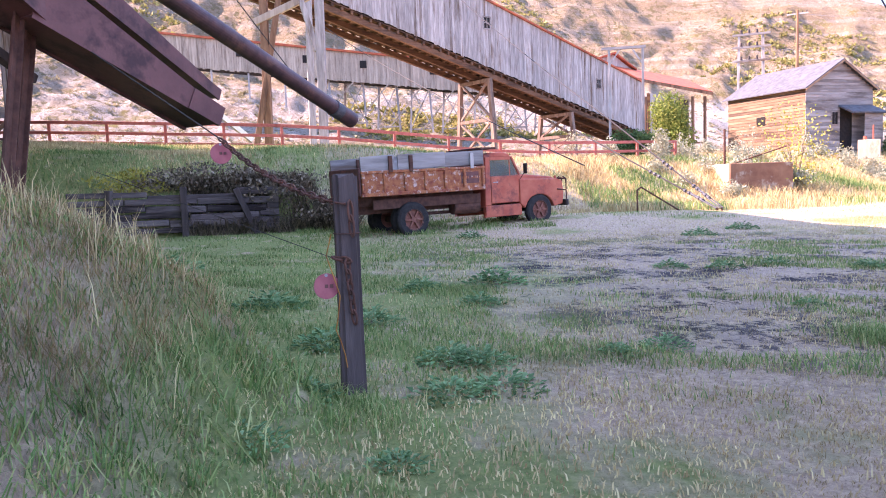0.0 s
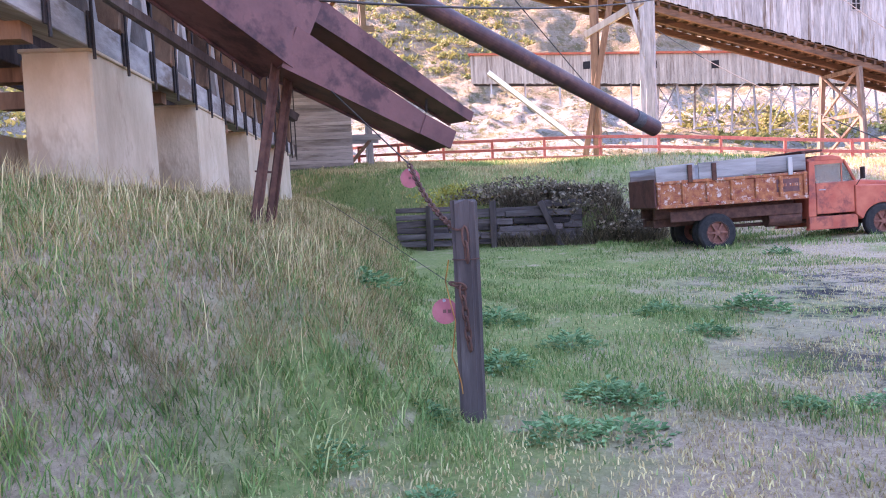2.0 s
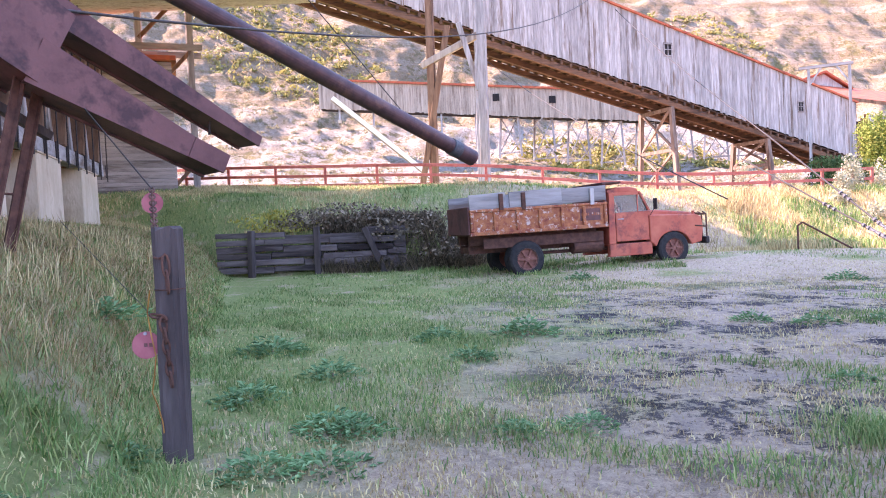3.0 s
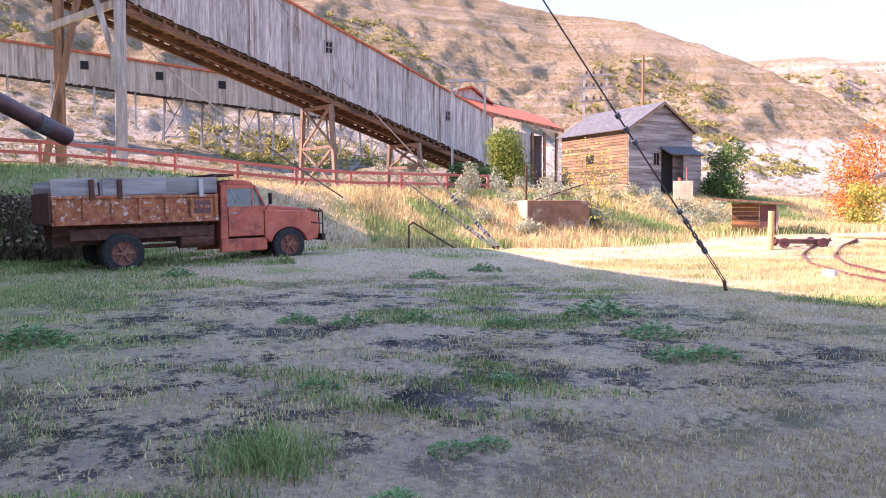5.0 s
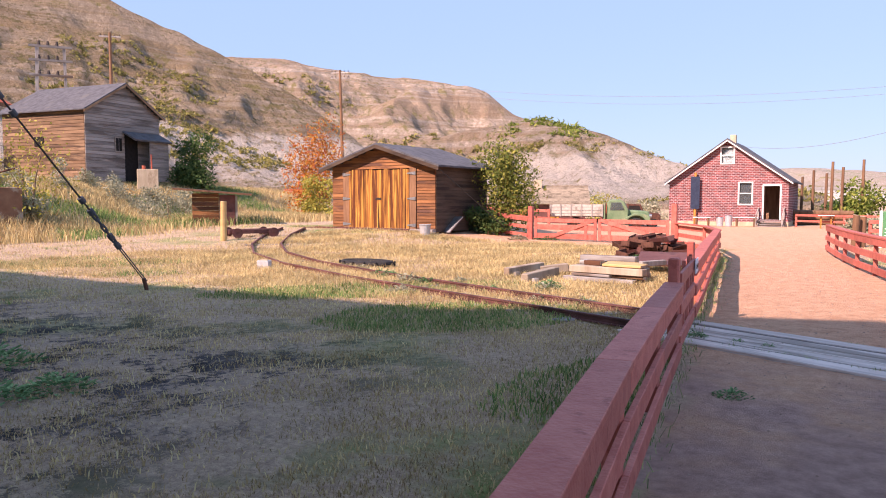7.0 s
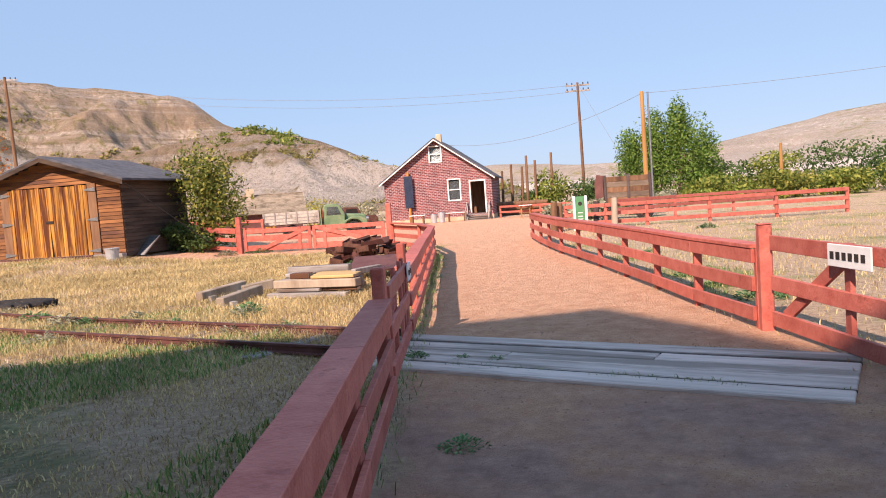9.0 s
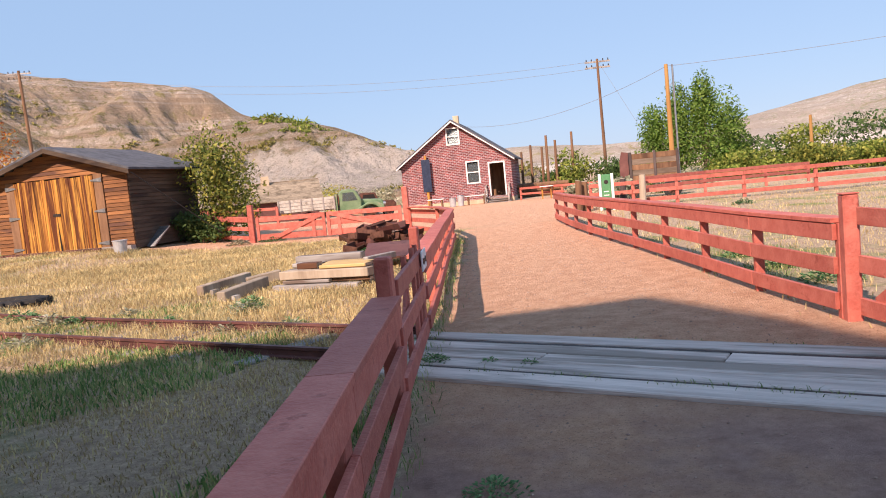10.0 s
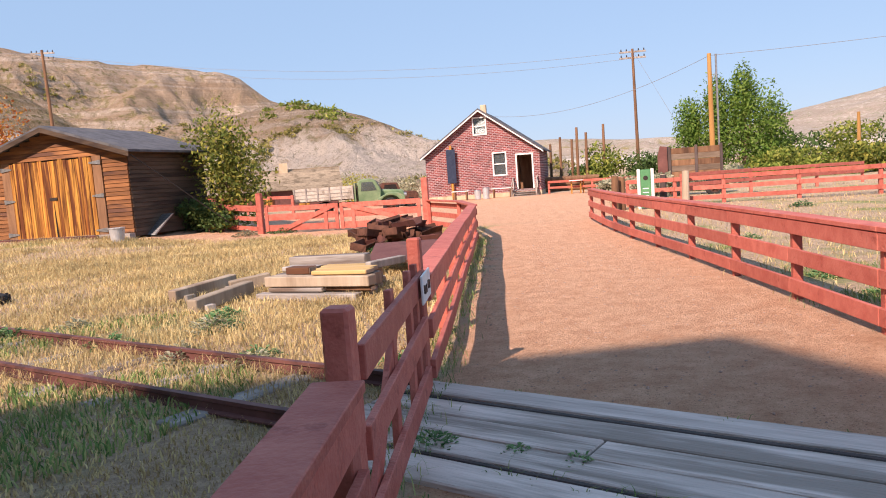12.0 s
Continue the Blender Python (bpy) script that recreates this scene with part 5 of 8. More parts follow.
# ---- loading platform wall of old sleepers ----
M_RETAIN = mat("split_grey_sleeper", (0.10, 0.075, 0.075), (0.24, 0.19, 0.18), 6, 0.9, fine=40, bump=0.9, stretch=(1, 0.12, 1), c3=(0.05, 0.035, 0.035), c3_amount=0.35, rnd=0.35, bump_dist=0.03)
rwl = thing("retaining_wall", Matrix.Translation((-21.95, -14.2, 0.25)), "collapsing retaining wall of dark split timbers and leaning posts", "wall")
for k in range(6):
    z = 0.12 + 0.24 * k
    y = -3.2
    while y < 3.2:
        ln = random.uniform(1.6, 3.2)
        y1 = min(3.2, y + ln)
        sag = -0.12 * math.exp(-((y + y1) / 2 - 1.0) ** 2)
        part("timber", board((random.uniform(-0.03, 0.05), y, z + sag * k * 0.4 + random.uniform(-0.03, 0.03)), (random.uniform(-0.03, 0.05), y1, z + sag * k * 0.4 + random.uniform(-0.04, 0.03)), random.uniform(0.14, 0.22), random.uniform(0.17, 0.23), 0.02), M_RETAIN, rwl)
        y = y1 + 0.02
for y, ln, h in ((-2.0, 0.05, 1.45), (0.25, 0.0, 1.5), (2.3, -0.45, 1.4)):
    part("post", BM((0.17, y + 0.25 * (ln < -0.2), -0.3), (0.19, y + ln, h), 0.2, 0.2, 0.02), M_DARKWOOD, rwl)

# ---- trestles and struts under the hillside gallery ----
def hill_ground(y):
    return fg_bot(y) - lerp_table([(-31, 1.2), (-20, 2.6), (-8, 4.5), (1, 6.3), (12, 6.6), (30, 5.0), (40, 4.0)], y)


for y in np.arange(-28, 40, 5.2):
    hgt = fg_bot(y) - hill_ground(y)
    if y > -4:
        b = trestle("trestle_bent", "slender braced timber bent under the hillside gallery", (-111.5, y, hill_ground(y)), 3.6, hgt, 2.8, M_GREYWOOD, (0.45, 1, 0), levels=1, t=0.26)
        part("long_brace", BM((1.4, 0, 0.2), (1.4, 5.0, hgt - 0.4), 0.18), M_TANWOOD, b)
    else:
        pst = thing("support_post", Matrix.Translation((-110.4, y, hill_ground(y) - 0.5)), "thin grey timber post under the hillside gallery", "post", "gallery posts")
        part("shaft", B(-0.13, 0.13, -0.13, 0.13, 0, hgt + 0.5), M_GREYWOOD, pst)
        part("shoe", B(-0.25, 0.25, -0.25, 0.25, 0, 0.5), M_CONC, pst)

wb = thing("flume_board", Matrix.Translation((-66.3, -21.2, 13.9)), "long pale timber flume lying down the slope", "flume")
part("side_board", BM((0, 0, 0), (-0.8, 9.1, -7.9), 0.35, 0.3), M_TANWOOD, wb)
part("edge_board", BM((0.3, 0.1, 0.12), (-0.5, 9.2, -7.78), 0.08, 0.4), M_WHITE, wb)

# ---- red-roofed building behind the conveyor ----
rr_ = thing("hoist_house", Matrix.Translation((-70.4, 32.6, 3.85)) @ Matrix.Scale(1.2, 4), "grey plank building with a rust-red tin roof and open porch", "building")


def slab(corners, t):
    """A thick sheet over four corners."""
    bm = bmesh.new()
    lo = [bm.verts.new(c) for c in corners]
    hi = [bm.verts.new((c[0], c[1], c[2] + t)) for c in corners]
    bm.faces.new(lo[::-1])
    bm.faces.new(hi)
    for i in range(4):
        bm.faces.new((lo[i], lo[(i + 1) % 4], hi[(i + 1) % 4], hi[i]))
    return bm


part("core", slab(((-0.15, -2.3, -0.4), (-0.15, 0.7, -0.4), (-4.5, 0.7, -0.4), (-4.5, -2.3, -0.4)), 5.6), M_BLACKHOLE, rr_)
part("porch_back", B(-2.6, -2.5, 0.7, 3.4, -0.4, 5.3), M_DARKWOOD, rr_)
for i in range(11):
    part("plank", B(-0.12, -0.03 + 0.012 * (i % 2), -2.35 + i * 0.285, -2.08 + i * 0.285, -0.4, 5.62 - i * 0.045), M_GREYWOOD if i > 0 else M_SIDING, rr_)
for y in (-2.6, 0.9, 2.2, 3.45):
    part("porch_post", B(0.0, 0.2, y - 0.1, y + 0.1, -0.4, 5.3), M_BROWNWOOD, rr_)
part("porch_rail", B(0.02, 0.12, 0.9, 3.4, 1.0, 1.15), M_BROWNWOOD, rr_)
part("roof", slab(((-0.2, -6.9, 7.45), (0.5, 4.0, 5.55), (-6.2, 5.6, 7.6), (-6.9, -5.0, 9.6)), 0.14), M_ROOFRED, rr_)
part("fascia", slab(((0.35, -6.9, 7.25), (0.53, 4.0, 5.33), (0.5, 4.05, 5.33), (0.3, -6.9, 7.25)), 0.28), M_BROWNWOOD, rr_)
part("dormer", P([(-5.3, 8.6), (-0.4, 8.0), (-0.6, 8.75), (-2.5, 10.1), (-5.3, 9.4)], -6.5, -6.2, "x"), M_GREYWOOD, rr_)
part("dormer_roof", P([(-2.5, 10.15), (-0.2, 8.6), (-0.2, 8.75), (-2.5, 10.35)], -8.5, -5.8, "x"), M_ROOFRED, rr_)
part("dormer_roof", P([(-2.5, 10.15), (-5.8, 9.2), (-5.8, 9.35), (-2.5, 10.35)], -8.5, -5.8, "x"), M_ROOFRED, rr_)

gf_ = thing("power_frame", pose(-53.35, 18.25, 8.0, 0, 0, 66), "grey timber portal frame over the gallery end", "frame")
for x in (-1.35, 1.35):
    part("post", B(x - 0.1, x + 0.1, -0.1, 0.1, -5, 4.2), M_GREYWOOD, gf_)
part("beam", B(-2.0, 1.6, -0.15, 0.15, 4.1, 4.3), M_GREYWOOD_X, gf_)
part("brace", BM((-1.3, 0, 2.9), (-0.5, 0, 4.1), 0.12), M_GREYWOOD, gf_)
part("brace", BM((1.3, 0, 2.9), (0.5, 0, 4.1), 0.12), M_GREYWOOD, gf_)

pf = thing("transformer_frame", pose(-60.2, 35.3, 4.0, 0, 0, 55), "timber frame carrying insulators and old transformers", "frame")
for x in (-1.4, 1.1):
    for y in (0, 1.2):
        part("post", BM((x, y, -1.0), (x * 0.85, y, 11.0), 0.22), M_GREYWOOD, pf)
for z in (8.3, 9.6, 10.8):
    part("beam", B(-1.8, 1.6, -0.2, 0.0, z, z + 0.2), M_GREYWOOD_X, pf)
    for x in (-1.0, -0.3, 0.4):
        part("insulator", T((x, -0.1, z + 0.2), (x, -0.1, z + 0.55), 0.14, 0.08, 8), M_BLACKSTEEL, pf)


def utility_pole(x, y, z0, z1, lean=(0, 0), label="tall weathered wooden utility pole with a crossarm", mt=None, arms=(0.35,), yaw=0.0, r=0.16):
    mt = mt or M_BROWNWOOD
    p = thing("utility_pole", Matrix.Translation((x, y, z0)), label, "pole", "utility poles")
    h = z1 - z0
    part("shaft", T((0, 0, -0.5), (lean[0], lean[1], h), r, r * 0.65, 14), mt, p)
    ca, sa = math.cos(radians(yaw)), math.sin(radians(yaw))
    for a in arms:
        c = Vector((lean[0], lean[1], h - a))
        d = Vector((ca, sa, 0))
        am = part("crossarm", BM(c - d * 1.1, c + d * 1.1, 0.12, 0.14), M_GREYWOOD, p)
        for k in (-0.95, -0.5, 0.5, 0.95):
            part("insulator", T(c + d * k + Vector((0, 0, 0.06)), c + d * k + Vector((0, 0, 0.26)), 0.06, 0.04, 8), M_BLACKSTEEL, am)
    return p


utility_pole(-69.5, 48.0, 5.0, 19.6, r=0.22, arms=(0.4,), yaw=45)
utility_pole(-49.5, 62.9, 2.0, 16.2, lean=(-0.4, 0.1), r=0.2, arms=(0.3, 0.9), yaw=20)
utility_pole(4.95, 66.0, -0.4, 11.0, lean=(-0.1, 0), arms=(0.25, 0.75), yaw=5)
utility_pole(7.1, 39.6, -0.3, 6.55, lean=(-0.02, 0), label="new orange wooden service pole", mt=M_POLE, arms=(), r=0.15)
st = thing("steel_mast", Matrix.Translation((7.42, 39.6, -0.3)), "thin grey steel service mast with a bracket", "pole")
part("tube", T((0, 0, -0.2), (-0.02, 0, 6.8), 0.05, 0.05, 10), M_STEEL, st)
part("bracket", BM((0, 0, 5.9), (-0.3, 0, 5.6), 0.04), M_STEEL, st)
utility_pole(19.5, 57.2, -0.4, 3.8, label="short orange wooden post in the brush", mt=M_POLE, arms=(), r=0.16)
for k, (x, y, h) in enumerate(((-0.1, 60, 4.4), (0.6, 61, 4.0), (2.0, 62, 4.6), (-0.6, 63, 3.6), (-1.6, 64, 3.9), (-2.5, 65, 3.4))):
    p = thing("bare_post", Matrix.Translation((x, y, -0.5)), "bare upright wooden post in the timber yard", "post", "timber yard posts")
    part("shaft", T((0, 0, 0), (0.05, 0, h + 0.6), 0.13, 0.1, 10), M_BROWNWOOD, p)
    part("footing", T((0, 0, -0.1), (0, 0, 0.25), 0.2, 0.18, 10), M_CONC, p)


def wire(name, a, b, sag, r, label, n=18, mt=None):
    a, b = Vector(a), Vector(b)
    cu = bpy.data.curves.new(name, "CURVE")
    cu.dimensions = "3D"
    cu.bevel_depth = r
    sp_ = cu.splines.new("POLY")
    sp_.points.add(n)
    for i in range(n + 1):
        f = i / n
        q = a.lerp(b, f) - Vector((0, 0, sag * 4 * f * (1 - f)))
        sp_.points[i].co = (*q, 1)
    cu.materials.append(mt or M_CABLE)
    return tagged(new(name, cu), label, "wire", "overhead wires")


wire("overhead_wire", (-49.9, 63.0, 15.8), (4.0, 66.1, 10.8), 1.6, 0.013, "thin overhead power line between utility poles", mt=M_WIRE)
wire("overhead_wire", (-49.9, 63.0, 15.2), (4.0, 66.1, 10.2), 1.7, 0.013, "thin overhead power line between utility poles", mt=M_WIRE)
wire("overhead_wire", (-49.9, 63.0, 15.9), (-69.5, 48.0, 19.3), 1.0, 0.013, "thin overhead power line between utility poles", mt=M_WIRE)
wire("overhead_wire", (7.1, 39.6, 6.45), (-5.8, 54.5, 5.5), 0.9, 0.011, "drooping service line to the brick house", mt=M_WIRE)
wire("overhead_wire", (7.1, 39.6, 6.45), (30.0, 41.0, 7.6), 0.3, 0.011, "thin overhead power line over the field", mt=M_WIRE)
wire("overhead_wire", (5.0, 66.0, 10.6), (10.5, 64.0, -0.4), 0.0, 0.012, "guy wire of a utility pole", mt=M_WIRE)

# ---- things in the yard ----
def link_ring(bm, c, ax1, ax2, a, b, r, n=10, k=6):
    """An oval chain link in the plane of ax1 and ax2."""
    nrm = ax1.cross(ax2).normalized()
    rings = []
    for i in range(n):
        t = 2 * math.pi * i / n
        p = c + ax1 * a * math.cos(t) + ax2 * b * math.sin(t)
        out = (ax1 * math.cos(t) * b + ax2 * math.sin(t) * a).normalized()
        rings.append([bm.verts.new(p + out * r * math.cos(2 * math.pi * j / k) + nrm * r * math.sin(2 * math.pi * j / k)) for j in range(k)])
    for i in range(n):
        for j in range(k):
            bm.faces.new((rings[i][j], rings[(i + 1) % n][j], rings[(i + 1) % n][(j + 1) % k], rings[i][(j + 1) % k]))


def chain(bm, a, b, sag, pitch=0.075, r=0.009):
    a, b = Vector(a), Vector(b)
    n = max(2, int((b - a).length / pitch))
    pts = [a.lerp(b, i / n) - Vector((0, 0, sag * 4 * (i / n) * (1 - i / n))) for i in range(n + 1)]
    for i in range(n):
        d = (pts[i + 1] - pts[i])
        x = d.normalized()
        s = x.cross(Vector((0.31, 0.2, 0.92))).normalized()
        if i % 2:
            s = x.cross(s).normalized()
        link_ring(bm, (pts[i] + pts[i + 1]) / 2, x, s, d.length * 0.72, 0.024, r)


# the chained post
cp = thing("chain_post", Matrix.Translation((-2.44, -10.95, 0.02)), "dark creosoted timber post hung with rusty chain and red tags", "post")
bm = bmesh.new()
box(bm, -0.088, 0.088, -0.088, 0.088, -0.3, 1.62)
bmesh.ops.bevel(bm, geom=[e for e in bm.edges if abs(e.verts[0].co.z - e.verts[1].co.z) > 1], offset=0.035, segments=3, affect="EDGES")
bmesh.ops.subdivide_edges(bm, edges=[e for e in bm.edges if abs(e.verts[0].co.z - e.verts[1].co.z) > 1], cuts=10)
for v in bm.verts:
    v.co.x += 0.006 * noise.noise((v.co.x * 9, v.co.y * 9, v.co.z * 2)) - 0.012 * (v.co.z - 0.8)
    v.co.y += 0.006 * noise.noise((v.co.x * 9 + 5, v.co.y * 9, v.co.z * 2))
    if v.co.z > 1.6:
        v.co.z += random.uniform(-0.02, 0.02)
part("timber", bm, M_DARKWOOD, cp)
bm = bmesh.new()
chain(bm, (0.10, -0.02, 1.0), (0.105, 0.02, 0.55), 0.0)
chain(bm, (0.10, 0.02, 1.42), (0.10, 0.03, 1.2), 0.0)
chain(bm, (0.06, -0.11, 1.03), (0.10, 0.0, 1.0), 0.0)
part("hanging_chain", bm, M_RUSTDARK, cp, "rusty chain hanging down the post")
bm = bmesh.new()
for i in range(24):
    t0, t1 = 2 * math.pi * i / 24, 2 * math.pi * (i + 1) / 24
    tube(bm, (0.1 * math.cos(t0), 0.1 * math.sin(t0), 1.2), (0.1 * math.cos(t1), 0.1 * math.sin(t1), 1.2), 0.004, n=5)
part("wire_band", bm, M_RUSTDARK, cp)
bm = bmesh.new()
pts = [(0.05, -0.12, 1.2), (0.02, -0.16, 1.04), (0.07, -0.12, 0.9), (0.1, -0.08, 0.75), (0.1, -0.1, 0.6), (0.1, -0.12, 0.5), (0.1, -0.09, 0.42), (0.1, -0.06, 0.3), (0.11, -0.05, 0.22)]
for a, b in zip(pts, pts[1:]):
    tube(bm, a, b, 0.005, n=5)
part("twine", bm, M_DOORWOOD, cp, "strand of orange baling twine")
M_TAG = mat("faded_red_tag", (0.34, 0.08, 0.10), (0.45, 0.13, 0.14), 6, 0.6, bump=0.1)


def red_tag(name, p, r, label):
    tg = thing(name, Matrix.Translation(p), label, "tag", "red warning tags")
    part("disc", T((-0.006, 0, 0), (0.006, 0.002, 0), r, r, 28), M_TAG, tg)
    part("ring", T((-0.01, 0, r * 0.85), (0.012, 0, r * 0.85), 0.012, 0.012, 10), M_STEEL, tg)
    for k in range(3):
        part("mark", B(0.0065, 0.0085, -r * 0.55 + k * r * 0.4, -r * 0.28 + k * r * 0.4, -0.012, 0.014), M_RUST, tg)
    return tg


red_tag("round_tag", (-2.40, -11.12, 0.84), 0.095, "round faded red metal tag hanging at the post")
chn = thing("rope_chain", Matrix.Translation((-2.42, -10.95, 1.5)), "long rusty chain slung from the post up to the chute", "chain")
bm = bmesh.new()
chain(bm, (0.08, -0.03, -0.06), (-2.0, -0.95, 0.56), 0.1, 0.085, 0.009)
part("links", bm, M_RUSTDARK, chn)
part("slack_wire", T((-2.0, -0.95, 0.56), (-3.75, -2.6, 1.85), 0.008, n=6), M_CABLE, chn)
part("lower_wire", T((0.05, -0.1, -0.46), (-2.6, -2.2, 0.3), 0.003, n=5), M_CABLE, chn)
red_tag("hanging_tag", (-4.42, -11.9, 1.92), 0.1, "red tag hanging from the slack chain")

# guy cables with turnbuckles
def guy(top, foot, label, k=1.0):
    g = thing("guy_cable", Matrix.Translation(foot), label, "cable", "guy cables")
    top, foot = Vector(top), Vector(foot)
    d = top - foot
    u = d.normalized()
    part("cable", T(u * 1.7, d, 0.016 * k, n=6), M_CABLE, g)
    sd = u.cross(Vector((0, 0, 1))).normalized()
    bm = bmesh.new()
    for s in (-1, 1):
        tube(bm, u * 0.15 + sd * 0.03 * s * k, u * 0.95 + sd * 0.03 * s * k, 0.012 * k, n=6)
    part("eye_rod", bm, M_GALV, g)
    bm = bmesh.new()
    chain(bm, u * 0.95, u * 1.7, 0.0, 0.12, 0.018 * k)
    part("shackles", bm, M_GALV, g, "galvanised shackles and clamps")
    for q in (0.95, 1.15, 1.7, 1.95, 3.6, 3.9, 4.2):
        part("clamp", T(u * q, u * (q + 0.1), 0.05 * k ** 0.5, 0.05 * k ** 0.5, 8), M_GALV, g)
    part("anchor", T((0, 0, -0.3), u * 0.2, 0.035, n=8), M_RUSTDARK, g)
    return g


guy((-8.3, -3.2, 8.0), (-8.87, 3.75, 0.05), "steel guy cable with turnbuckle anchored in the grass")
guy((-29.89, 3.05, 3.92), (-20.0, 4.2, 0.3), "twin guy cable running up towards the tipple", 2.0)
guy((-29.55, 4.04, 4.85), (-19.9, 4.3, 0.3), "twin guy cable running up towards the tipple", 2.0)
wire("slack_cable", (-29.55, 4.04, 4.85), (-58.62, 3.14, 19.39), 0.3, 0.025, "slack steel cable strung across the site")
for a, b, s in (((-19.5, -1.2, 2.0), (-52.0, -7.5, 14.0), 0.5), ((-5.0, -14.2, 4.2), (-54.0, 3.0, 20.0), 2.0)):
    wire("slack_cable", a, b, s, 0.02, "slack steel cable strung across the site")
ha = thing("anchor_hoop", Matrix.Translation((-20.6, 2.2, 0.2)), "bent iron hoop sticking out of the grass", "hoop")
bm = bmesh.new()
for a, b in (((0, -0.9, 0), (0, -0.9, 0.9)), ((0, -0.9, 0.9), (0, -0.75, 1.0)), ((0, -0.75, 1.0), (0.1, 0.7, 0.12))):
    tube(bm, a, b, 0.03, n=8)
part("bent_bar", bm, M_RUSTDARK, ha)
part("base_plate", B(-0.2, 0.2, -1.1, 0.8, -0.1, 0.06), M_RUSTDARK, ha)

# ---- narrow-gauge track ----
RAIL_PTS = [(-17.6, 17.6), (-16.3, 15.2), (-14.6, 12.8), (-12.4, 10.6), (-9.6, 8.6), (-6.4, 6.9), (-3.3, 5.6), (-0.75, 4.55), (-0.12, 4.3)]


def track_rail(off, label):
    pts = [Vector((x, y, ground_z(x, y, False))) for x, y in RAIL_PTS]
    r = thing("track_rail", Matrix.Translation(pts[0]), label, "rail", "narrow-gauge rails")
    prof = [(-0.045, 0), (0.045, 0), (0.045, 0.012), (0.009, 0.02), (0.009, 0.065), (0.025, 0.075), (0.025, 0.1), (-0.025, 0.1), (-0.025, 0.075), (-0.009, 0.065), (-0.009, 0.02), (-0.045, 0.012)]
    bm = bmesh.new()
    rows = []
    for i, p in enumerate(pts):
        d = (pts[min(i + 1, len(pts) - 1)] - pts[max(i - 1, 0)]).normalized()
        s = Vector((-d.y, d.x, 0)).normalized()
        rows.append([bm.verts.new(p - pts[0] + s * (off + u) + Vector((0, 0, v + 0.01))) for u, v in prof])
    for a, b in zip(rows, rows[1:]):
        for k in range(len(prof)):
            k2 = (k + 1) % len(prof)
            bm.faces.new((a[k], a[k2], b[k2], b[k]))
    bm.faces.new(rows[0])
    bm.faces.new(list(reversed(rows[-1])))
    bmesh.ops.recalc_face_normals(bm, faces=bm.faces)
    part("rail_bar", bm, M_RUST, r)
    return r


track_rail(-0.45, "rusty narrow-gauge rail curving through the dry grass")
track_rail(0.45, "rusty narrow-gauge rail curving through the dry grass")
seg_all = [Vector((x, y, 0)) for x, y in RAIL_PTS]
slp = thing("sleeper", Matrix.Translation((0, 0, 0)), "grey half-buried wooden railway sleeper", "sleeper", "track sleepers")
part("timber", B(-0.75, 0.75, -0.1, 0.1, -0.1, 0.03, 0.015), M_GREYWOOD_X, slp)
part("spike", B(0.4, 0.43, -0.02, 0.02, 0.03, 0.05), M_RUSTDARK, slp)
first = True
for a, b in zip(seg_all, seg_all[1:]):
    n = int((b - a).length / 0.85)
    for i in range(n):
        p = a.lerp(b, (i + 0.5) / n)
        if p.y > 15:
            continue
        ang = math.degrees(math.atan2((b - a).y, (b - a).x)) + 90 + random.uniform(-4, 4)
        m = pose(p.x, p.y, ground_z(p.x, p.y) - 0.012, 0, 0, ang)
        if first:
            slp.matrix_world = m
            first = False
        else:
            copy_thing(slp, m)
ramp_ = thing("door_ramp_rails", Matrix.Translation((-16.5, 19.6, 0.33)), "pair of straight rusty rails in front of the shed doors", "rail")
part("rail_bar", BM((-2.2, 0.0, 0.06), (3.2, -0.3, 0.05), 0.07, 0.1), M_RUST, ramp_)
part("rail_bar", BM((-2.4, -0.9, 0.06), (-0.4, -0.2, 0.06), 0.07, 0.1), M_RUST, ramp_)
part("threshold_beam", BM((-1.3, 0.48, 0.0), (4.1, 0.08, 0.0), 0.25, 0.16), M_GREYWOOD_X, ramp_)

# ---- plank crossing on the path ----
crossing = thing("plank_crossing", pose(0.0, 4.9, 0.0, 0, 0, -23.5), "grey weathered plank crossing laid across the clay path", "crossing")
yy = 0.0
for k, wd in enumerate((0.24, 0.07, 0.24, 0.24, 0.24, 0.06, 0.26)):
    if wd > 0.1:
        x = -0.05
        while x < 4.3:
            ln = 4.4 if k in (0, 6) else random.choice((2.9, 4.4, 1.6))
            x1 = min(4.35, x + ln)
            part("plank", B(x + 0.004, x1 - 0.004, yy - wd + 0.006, yy - 0.006, -0.08, 0.028 + random.uniform(-0.006, 0.006), 0.008), M_PLANK, crossing)
            x = x1
    else:
        part("flange_rail", B(0.0, 4.35, yy - wd * 0.8, yy - wd * 0.2, -0.08, 0.022, 0.005), M_BLACKSTEEL, crossing)
    yy -= wd + 0.006

